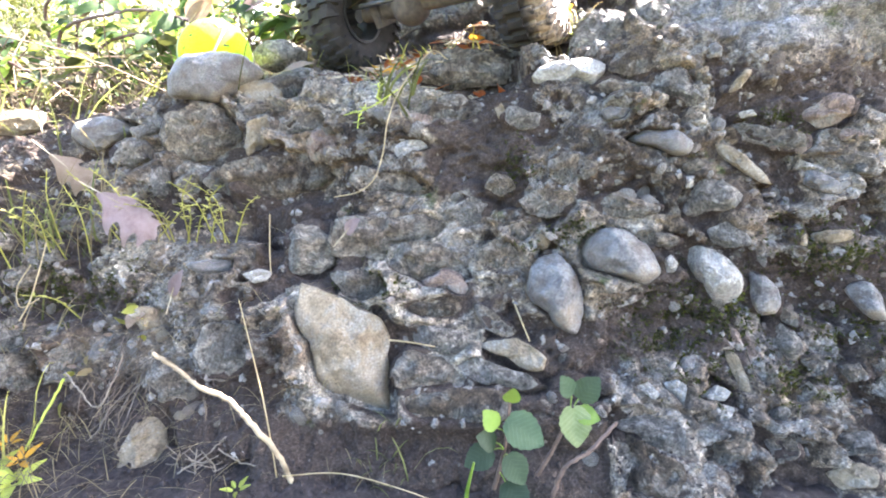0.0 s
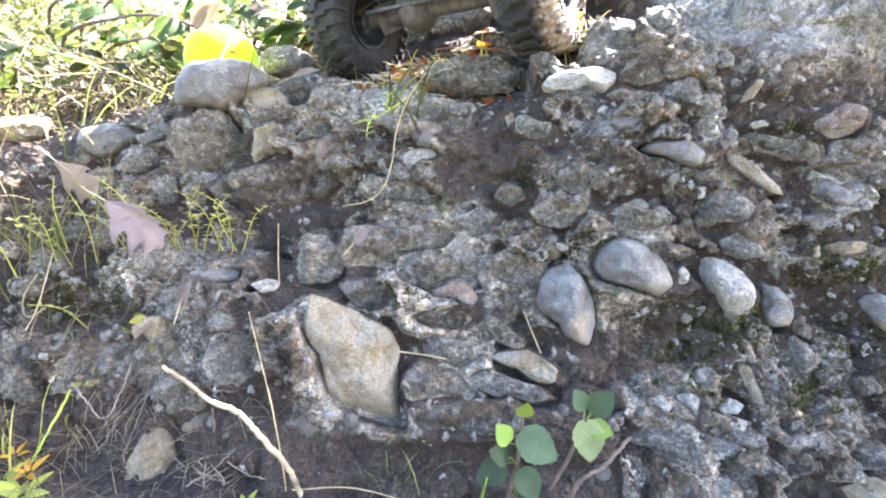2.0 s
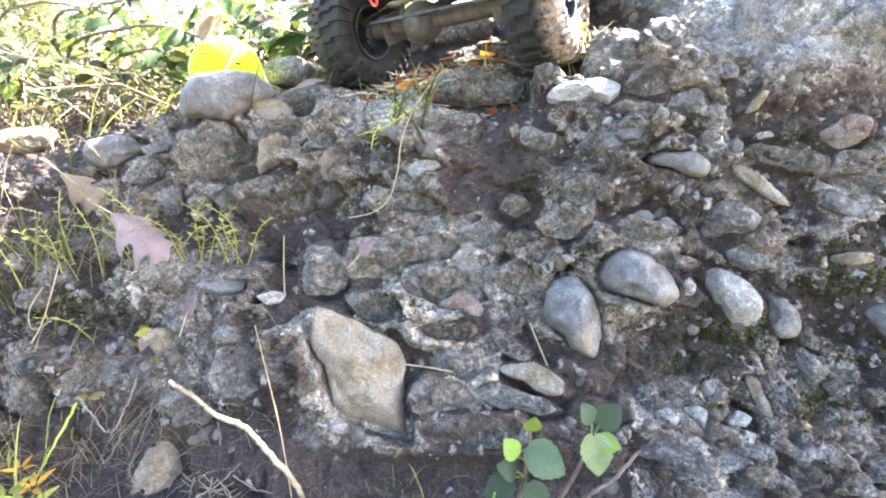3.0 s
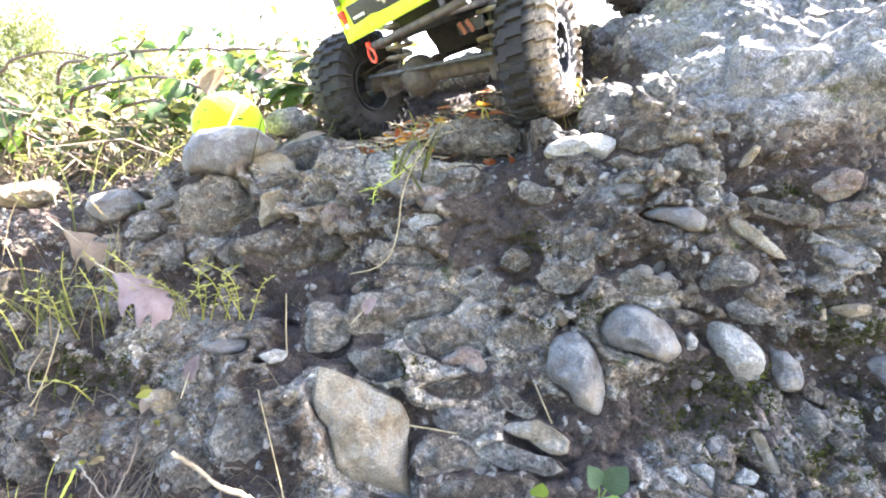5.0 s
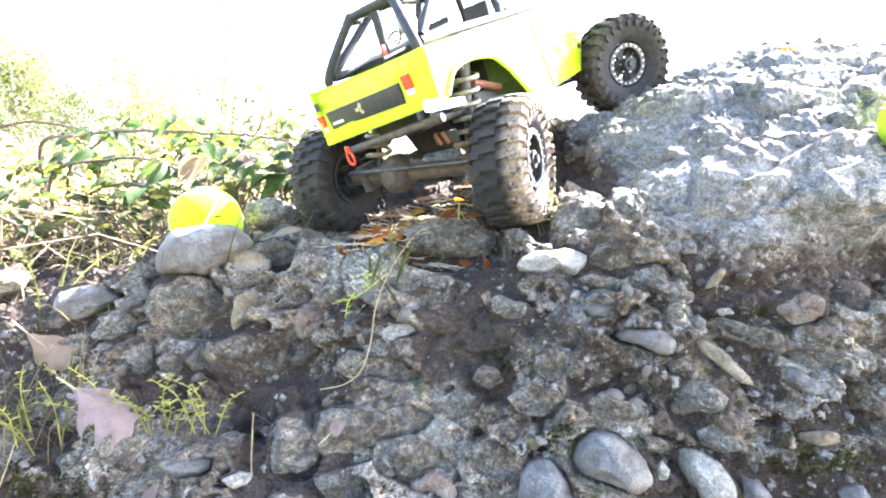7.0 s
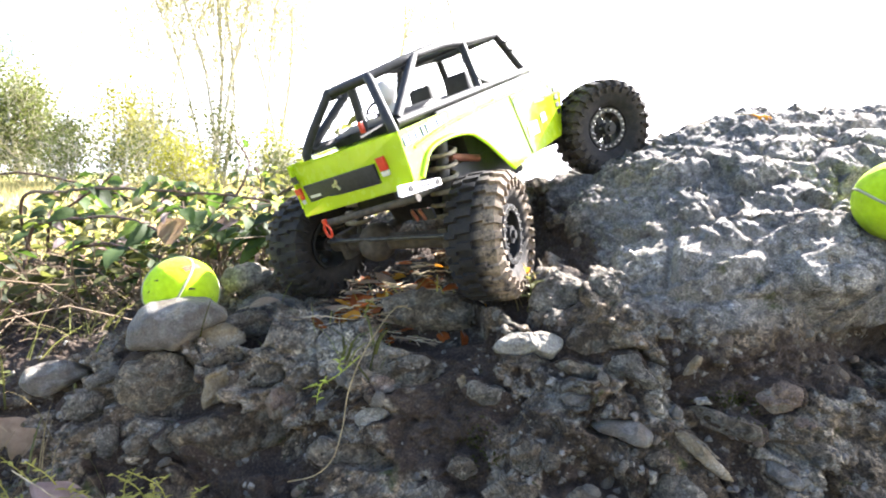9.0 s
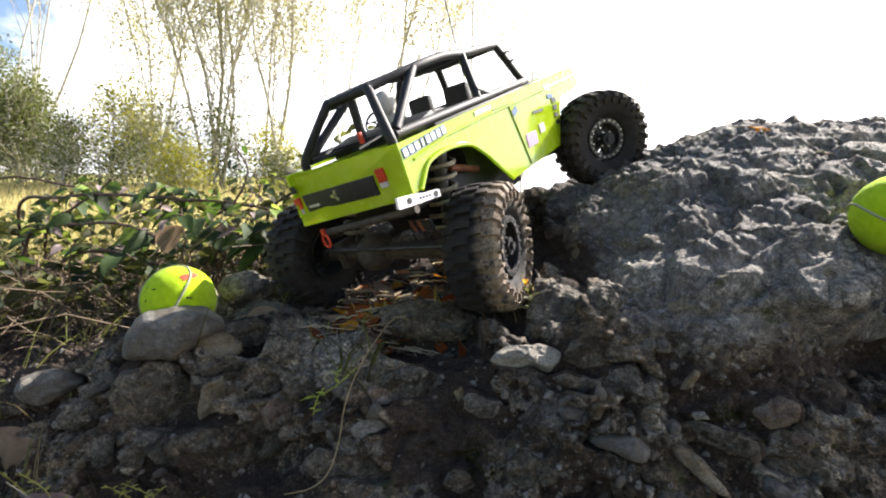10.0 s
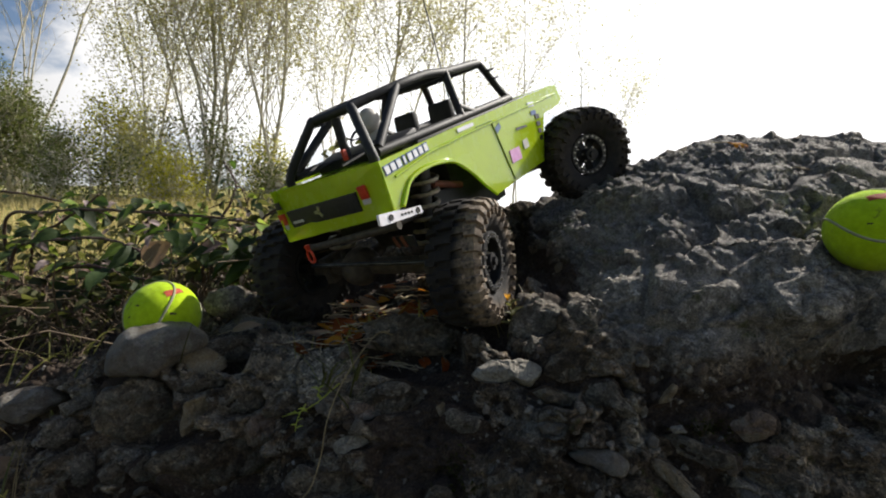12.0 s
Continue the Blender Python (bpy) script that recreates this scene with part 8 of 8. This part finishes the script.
# ---- roots, dead sprigs and weeds along the foot of the rock ----
def root_tangle(x, z, w, h, n, seed, label):
    """Fine dry roots hanging down the face, each bent its own way."""
    r = random.Random(seed)
    thing = new("root_tangle")
    base, _ = on_face(x, z)
    thing.matrix_basis = Matrix.Translation(base)
    tagged(thing, label, "roots")
    for _ in range(n):
        gx, gz = r.gauss(0, 0.4) * w, r.uniform(-0.5, 0.5) * h
        lean = r.gauss(0.35, 0.45)
        ln = r.uniform(0.018, 0.042)
        pts = []
        for i in range(5):
            t = i / 4 - 0.5
            p, nn = on_face(x + gx + lean * ln * t + r.gauss(0, 0.0012), max(0.004, z + gz + ln * t))
            pts.append(p + nn * r.uniform(0.0008, 0.0045) - base)
        bm = bmesh.new()
        line = curve_pts(pts, 4)
        tube(bm, line, [r.uniform(0.0002, 0.00045)] * len(line), 5)
        part("root", bm, M[r.choice(["redtwig", "drystalk", "drystalk", "greytwig"])], thing)
    return thing


def dead_sprig(root, height, n, seed, label):
    """A dry upright sprig with short bare side shoots."""
    r = random.Random(seed)
    thing = new("dead_sprig")
    thing.matrix_basis = Matrix.Translation(Vector(root))
    tagged(thing, label, "sprig", "dead sprigs in the soil")
    line = curve_pts([Vector(), Vector((r.gauss(0, 0.001), 0, height * 0.5)), Vector((r.gauss(0, 0.003), -0.001, height))], 6)
    bm = bmesh.new()
    tube(bm, line, [0.0006 - 0.0003 * i / len(line) for i in range(len(line))], 6)
    part("stem", bm, M["greytwig"], thing)
    for k in range(n):
        at = line[int((0.3 + 0.65 * k / n) * (len(line) - 1))]
        side = Vector(((1 if k % 2 else -1) * r.uniform(0.004, 0.010), r.gauss(0, 0.002), r.uniform(0.002, 0.008)))
        bm = bmesh.new()
        tube(bm, [at, at + side * 0.5 + Vector((0, 0, -0.0006)), at + side], [0.0003, 0.0003, 0.0002], 5)
        part("shoot", bm, M["greytwig"], thing)
    return thing


def broad_weed(x, y, n, size, seed, mat, label):
    """A low weed: a rosette of pointed leaves lying on the soil."""
    r = random.Random(seed)
    p0, _ = on_ground(x, y)
    thing = new("weed")
    thing.matrix_basis = Matrix.Translation(p0)
    tagged(thing, label, "weed", "low weeds at the edge of the soil")
    for k in range(n):
        a = 6.28 * k / n + r.gauss(0, 0.3)
        ln = size * r.uniform(0.7, 1.2)
        me = leaf_mesh("leaf", M[mat], length=ln, width=ln * 0.36, serrate=0.02, fold=0.22, droop=0.3, rows=8, seed=seed * 20 + k)
        put_leaf(me, (0.002 * math.cos(a), 0.002 * math.sin(a), 0.003), (math.cos(a), math.sin(a), r.uniform(0.25, 0.9)), (0, -0.5, 1), thing)
    return thing


M["weed_leaf"] = leaf_material("weed_leaf", (0.20, 0.24, 0.03), (0.48, 0.48, 0.09), (0.60, 0.60, 0.08), 0.5, 0.4)
root_tangle(-0.219, 0.034, 0.030, 0.040, 26, 1, "tangle of dry brown roots hanging down the rock")
root_tangle(-0.245, 0.020, 0.034, 0.020, 16, 2, "loose dry roots and stems on the soil")
dead_sprig((-0.156, 0.266, -0.003), 0.024, 9, 1, "dry grey sprig with bare side shoots in the soil")
dead_sprig((-0.146, 0.268, -0.003), 0.018, 6, 2, "small dry sprig in the soil")
dead_sprig((-0.172, 0.276, -0.002), 0.014, 5, 3, "small dry sprig in the soil")
for spot, n, size, mat, label in (((-0.262, 0.258), 7, 0.017, "weed_leaf", "bright yellow-green weed with long leaves"), ((-0.272, 0.276), 6, 0.010, "gold_leaf", "orange withered weed beside a green one"), ((-0.285, 0.270), 7, 0.013, "weed_leaf", "small yellow-green weed beside the rock"), ((-0.290, 0.288), 5, 0.009, "gold_leaf", "small orange withered weed"), ((-0.124, 0.252), 5, 0.007, "weed_leaf", "tiny yellow-green seedling in the soil"), ((0.012, 0.232), 4, 0.006, "weed_leaf", "tiny yellow-green seedling in the soil")):
    broad_weed(spot[0], spot[1], n, size, 30 + int(1000 * size), mat, label)
line_thing("twig", [(-0.168, 0.268, 0.001), (-0.152, 0.272, 0.010), (-0.139, 0.278, 0.021)], 0.0006, 0.0004, "greytwig", "thin straight twig leaning on the rock", "twig", 80, 0.0003)
line_thing("twig", [(-0.143, 0.274, 0.015), (-0.130, 0.270, 0.009), (-0.114, 0.268, 0.006)], 0.0004, 0.0004, "greytwig", "thin pale twig on the soil", "twig", 81, 0.0003)
line_thing("twig", [(-0.162, 0.300, 0.036), (-0.158, 0.293, 0.026), (-0.161, 0.289, 0.017)], 0.0007, 0.0005, "drystalk", "short brown twig at the foot of the rock", "twig", 82, 0.0003)
line_thing("twig", [(-0.262, 0.312, 0.048), (-0.246, 0.302, 0.038), (-0.233, 0.297, 0.030), (-0.222, 0.300, 0.046), (-0.214, 0.304, 0.066)], 0.0006, 0.0005, "greytwig", "bent dry twig against the rock", "twig", 83, 0.0003)
line_thing("twig", [(-0.262, 0.310, 0.044), (-0.268, 0.296, 0.026), (-0.276, 0.284, 0.006)], 0.0009, 0.0007, "sprig", "yellow-green stem leaning from the weeds", "twig", 84, 0.0003)
# crumbled leaves caught on the ledges; their pale colour stands in for patches of sun
rr = random.Random(77)
for cx, cz, n in ((-0.220, 0.082, 9), (-0.268, 0.040, 7), (-0.255, 0.052, 5), (-0.140, 0.086, 5)):
    for k in range(n):
        p0, n0 = on_face(cx + rr.gauss(0, 0.008), cz + rr.gauss(0, 0.006))
        ln = rr.uniform(0.006, 0.013)
        dead_leaf(p0 + n0 * 0.002, (rr.gauss(0, 1), -0.3, rr.gauss(0, 0.6)), n0 + Vector((rr.gauss(0, 0.4), 0, rr.gauss(0.3, 0.4))), ln, ln * rr.uniform(0.5, 0.8), rr.choice(["tan_leaf", "stalk", "tan_leaf", "herb"]), "small crumbled leaf caught on the ledge, coloured pale for sunlight", 200 + k, 0, rr.uniform(-0.3, 0.4), False)

# ---- moss ----
def moss_patch(x, z, w, h, seed, label="dark green moss cushion on the rock", mat="moss"):
    r = random.Random(seed)
    bm = bmesh.new()
    for _ in range(int(34000 * w * h * 20)):
        gx, gz = r.gauss(0, 0.42), r.gauss(0, 0.42)
        p, n = on_face(x + gx * w, z + gz * h)
        if noise.noise(p * 120) < -0.12 or p.y > 0.59:
            continue
        for _ in range(2):
            d = (n + Vector((r.gauss(0, 0.6), r.gauss(0, 0.6), r.gauss(0.2, 0.6)))).normalized()
            s = r.uniform(0.0018, 0.0042)
            side = d.cross(Vector((r.gauss(0, 1), r.gauss(0, 1), r.gauss(0, 1)))).normalized() * s * 0.28
            q = p - n * 0.0006
            bm.faces.new((bm.verts.new(q - side), bm.verts.new(q + side), bm.verts.new(q + d * s)))
    return tagged(part("moss", bm, M[mat], None, "", None, False), label, "moss", kind="stuff")


moss_patch(0.180, 0.088, 0.055, 0.040, 1)
moss_patch(0.195, 0.098, 0.018, 0.016, 10, "bright yellow-green moss under a pale cobble", "bright_moss")
moss_patch(0.062, 0.133, 0.018, 0.010, 11)
moss_patch(-0.040, 0.108, 0.030, 0.012, 12)
moss_patch(0.275, 0.080, 0.040, 0.016, 13)
moss_patch(0.088, 0.142, 0.026, 0.014, 2)
moss_patch(0.150, 0.075, 0.040, 0.030, 3, "blackish green moss in a hollow of the rock")
moss_patch(-0.295, 0.088, 0.085, 0.030, 4)
moss_patch(0.265, 0.130, 0.060, 0.030, 5)
moss_patch(0.235, 0.055, 0.040, 0.014, 6)
moss_patch(0.240, 0.215, 0.030, 0.014, 7)
moss_patch(0.055, 0.185, 0.018, 0.022, 8)
moss_patch(-0.060, 0.100, 0.030, 0.010, 9)

# ---- trees and hedge beyond the meadow's edge ----
M["greytwig"] = plain("grey_dry_twig", (0.09, 0.068, 0.045), (0.22, 0.175, 0.125), 140, 0.8)
M["bark"] = plain("grey_bark", (0.33, 0.30, 0.24), (0.54, 0.50, 0.42), 14, 0.9, relief=0.006)
M["tree_leaf"] = leaf_material("autumn_tree_leaf", (0.32, 0.30, 0.11), (0.50, 0.47, 0.19), (0.72, 0.68, 0.32), 0.5, 0.6, False)
M["yellow_leaf"] = leaf_material("yellow_bush_leaf", (0.24, 0.25, 0.02), (0.44, 0.42, 0.05), (0.68, 0.64, 0.06), 0.5, 0.6, False)
M["ever_leaf"] = leaf_material("evergreen_leaf", (0.065, 0.082, 0.028), (0.155, 0.17, 0.058), (0.22, 0.25, 0.06), 0.45, 0.6, False)


def tree(name, x, y, height, lean, limbs, spread_, leaf_mat, leaves, leaf, seed, label, trunk_r=0.05, clear=0.15, rise=1.0, stems=1):
    """A tree: tapered trunk, rising limbs with twigs, and a crown of single leaves along the twigs."""
    r = random.Random(seed)
    root, _ = on_ground(x, y)
    thing = new(name)
    thing.matrix_basis = Matrix.Translation(root)
    tagged(thing, label, name.replace("_", " "), "trees beyond the meadow")
    wood = bmesh.new()
    spots = []

    def limb(start, way, length, rad, level):
        n = 7 if level == 0 else 5
        pts, d, p = [start.copy()], way.normalized(), start.copy()
        for i in range(n):
            d = (d + Vector((r.gauss(0, 0.10), r.gauss(0, 0.10), r.gauss(0.03 * rise, 0.05)))).normalized()
            p = p + d * length / n
            pts.append(p.copy())
        tube(wood, pts, [rad * (1 - 0.82 * i / n) + 0.0015 for i in range(n + 1)], 7 if level == 0 else 4)
        if level >= 2:
            spots.extend((q, d) for q in pts[1:])
            return
        if level == 1:
            spots.extend((q, d) for q in pts[3:])
        count = limbs if level == 0 else 7
        for k in range(count):
            t = clear + (1 - clear) * (k + r.random()) / count if level == 0 else 0.2 + 0.8 * (k + r.random()) / count
            i = min(int(t * n), n - 1)
            at = pts[i].lerp(pts[i + 1], t * n - i)
            a = r.uniform(0, 2 * math.pi)
            out = Vector((math.cos(a), math.sin(a), 0))
            if level == 0:
                limb(at, out * spread_ + Vector((0, 0, rise * r.uniform(0.5, 1.3))), length * (0.18 + 0.30 * (1 - t)) * r.uniform(0.8, 1.2), rad * (0.32 - 0.16 * t), 1)
            else:
                limb(at, d * 0.8 + out * 0.7 + Vector((0, 0, 0.2)), length * r.uniform(0.25, 0.5), rad * 0.35, 2)

    for s in range(stems):
        off = Vector((r.gauss(0, 0.16), r.gauss(0, 0.12), 0)) if s else Vector()
        limb(off - Vector((0, 0, 0.05)), Vector((lean + (r.gauss(0, 0.15) if s else 0), r.gauss(0, 0.05), 1)), height * (1 if not s else r.uniform(0.7, 1)), trunk_r * (1 if not s else 0.7), 0)
    part("trunk", wood, M["bark"], thing, "slim grey-brown trunk with limbs and twigs")
    verts, faces = [], []
    for _ in range(int(leaves * 1.3) if name == "tree" else leaves):
        q, d = r.choice(spots)
        c = q + Vector((r.gauss(0, leaf * 3.0), r.gauss(0, leaf * 3.0), r.gauss(0, leaf * 3.0)))
        s = leaf * r.uniform(0.6, 1.3)
        m = Matrix.Translation(c) @ Euler((r.uniform(0, 6.28), r.uniform(0, 6.28), r.uniform(0, 6.28))).to_matrix().to_4x4()
        k = len(verts)
        verts += [m @ Vector(v) for v in ((0, -s / 2, 0), (s * 0.32, 0, s * 0.08), (0, s / 2, 0), (-s * 0.32, 0, s * 0.08))]
        faces += [(k, k + 1, k + 2), (k, k + 2, k + 3)]
    me = bpy.data.meshes.new("crown")
    me.from_pydata(verts, [], faces)
    me.materials.append(M[leaf_mat])
    o = new("crown", me)
    o.parent = thing
    return thing


autumn = "slender half-bare autumn tree with sparse yellow-green leaves"
tree("tree", -3.85, 9.3, 7.5, 0.03, 24, 0.55, "tree_leaf", 15000, 0.046, 1, autumn, 0.040, 0.12, 1.3, 5)
tree("tree", -2.62, 9.2, 6.8, 0.16, 20, 0.55, "tree_leaf", 10000, 0.046, 2, autumn, 0.036, 0.15, 1.2, 2)
tree("tree", -3.10, 10.0, 6.8, 0.02, 20, 0.55, "tree_leaf", 9000, 0.046, 3, autumn, 0.024, 0.12, 1.2, 3)
tree("tree", -0.75, 9.6, 6.8, 0.10, 20, 0.65, "tree_leaf", 10000, 0.046, 4, autumn, 0.037, 0.25, 1.1, 3)
tree("tree", 1.00, 9.0, 6.0, 0.07, 16, 0.6, "tree_leaf", 4180, 0.046, 5, autumn, 0.026, 0.3, 1.0, 2)
tree("tree", 2.10, 10.2, 5.0, 0.10, 14, 0.7, "tree_leaf", 1800, 0.046, 6, "thin young tree with a few leaves", 0.022, 0.3, 1.0, 2)
tree("tree", 3.0, 9.0, 4.3, 0.02, 14, 0.7, "tree_leaf", 1350, 0.046, 17, "thin young tree with a few leaves", 0.014, 0.3, 1.0, 2)
tree("tree", -5.2, 10.2, 6.2, 0.22, 18, 0.6, "tree_leaf", 10000, 0.046, 7, autumn, 0.027, 0.15, 1.1, 3)
tree("tree", -8.75, 11.5, 7.5, 0.10, 9, 0.45, "tree_leaf", 240, 0.046, 8, "bare thin-stemmed tree with upright branches", 0.036, 0.45, 1.4, 5)
tree("tree", -1.8, 11.0, 6.2, 0.04, 20, 0.6, "tree_leaf", 9000, 0.046, 9, autumn, 0.024, 0.15, 1.1, 3)
tree("evergreen_tree", -7.6, 10.0, 2.0, 0.0, 30, 0.9, "ever_leaf", 8500, 0.055, 10, "dense dark green evergreen tree", 0.05, 0.02, 0.8, 3)
tree("evergreen_tree", -8.6, 10.5, 2.6, 0.0, 30, 0.9, "ever_leaf", 8500, 0.055, 11, "dense dark green evergreen tree", 0.05, 0.02, 0.8, 3)
tree("bush", -5.5, 9.6, 1.9, 0.0, 22, 0.9, "yellow_leaf", 6500, 0.045, 12, "tall yellow-green leafy autumn bush", 0.03, 0.02, 0.8, 4)
tree("bush", -4.6, 9.0, 1.5, 0.0, 20, 1.0, "tree_leaf", 4200, 0.042, 13, "low green leafy autumn bush", 0.025, 0.02, 0.6, 4)
tree("bush", -3.6, 9.0, 1.5, 0.0, 20, 1.0, "ever_leaf", 3800, 0.042, 14, "low yellow-green leafy autumn bush", 0.025, 0.02, 0.6, 4)
tree("bush", -6.3, 9.2, 1.3, 0.0, 20, 1.0, "ever_leaf", 3800, 0.042, 15, "low green leafy autumn bush", 0.025, 0.02, 0.6, 4)
tree("bush", -2.7, 9.4, 1.3, 0.0, 18, 1.0, "yellow_leaf", 3400, 0.042, 16, "low yellow-green leafy autumn bush", 0.025, 0.02, 0.6, 4)
tree("bush", -4.2, 6.8, 0.8, 0.0, 18, 1.1, "ever_leaf", 3400, 0.034, 18, "low dark green scrub at the meadow's edge", 0.016, 0.02, 0.5, 5)
tree("bush", -3.0, 6.6, 0.7, 0.0, 18, 1.1, "yellow_leaf", 3000, 0.034, 19, "low yellow-green scrub at the meadow's edge", 0.016, 0.02, 0.5, 5)
tree("bush", -1.9, 7.0, 0.7, 0.0, 18, 1.1, "ever_leaf", 3000, 0.034, 20, "low dark green scrub at the meadow's edge", 0.016, 0.02, 0.5, 5)


def meadow():
    """Dry meadow grass between the brambles and the trees."""
    r = random.Random(3)
    verts, faces = [], []
    for _ in range(9000):
        y = 1.3 + 9.0 * r.random() ** 1.3
        x = r.uniform(-1.05, 0.05) * y * 0.95
        p, _ = on_ground(x, y)
        h = r.uniform(0.04, 0.13)
        a = r.uniform(0, math.pi)
        w = Vector((math.cos(a), math.sin(a), 0)) * (0.002 + 0.0010 * y)
        tip = p + Vector((r.gauss(0, 0.3) * h, r.gauss(0, 0.3) * h, h))
        k = len(verts)
        verts += [p - w, p + w, tip]
        faces.append((k, k + 1, k + 2))
    me = bpy.data.meshes.new("meadow_grass")
    me.from_pydata(verts, [], faces)
    me.materials.append(M["hay"])
    tagged(new("meadow_grass", me), "pale dry meadow grass", "grass", kind="stuff")


meadow()


def far_boulder():
    bm = stone_bmesh(901, 0.9, 0.6, 0.7, "angular", 3)
    p, _ = on_ground(-7.9, 8.8)
    tagged(part("far_boulder", bm, M["stone_pale"], None, "", Matrix.Translation(p + Vector((0, 0, 0.18)))), "pale weathered boulder on the meadow", "boulder")


far_boulder()
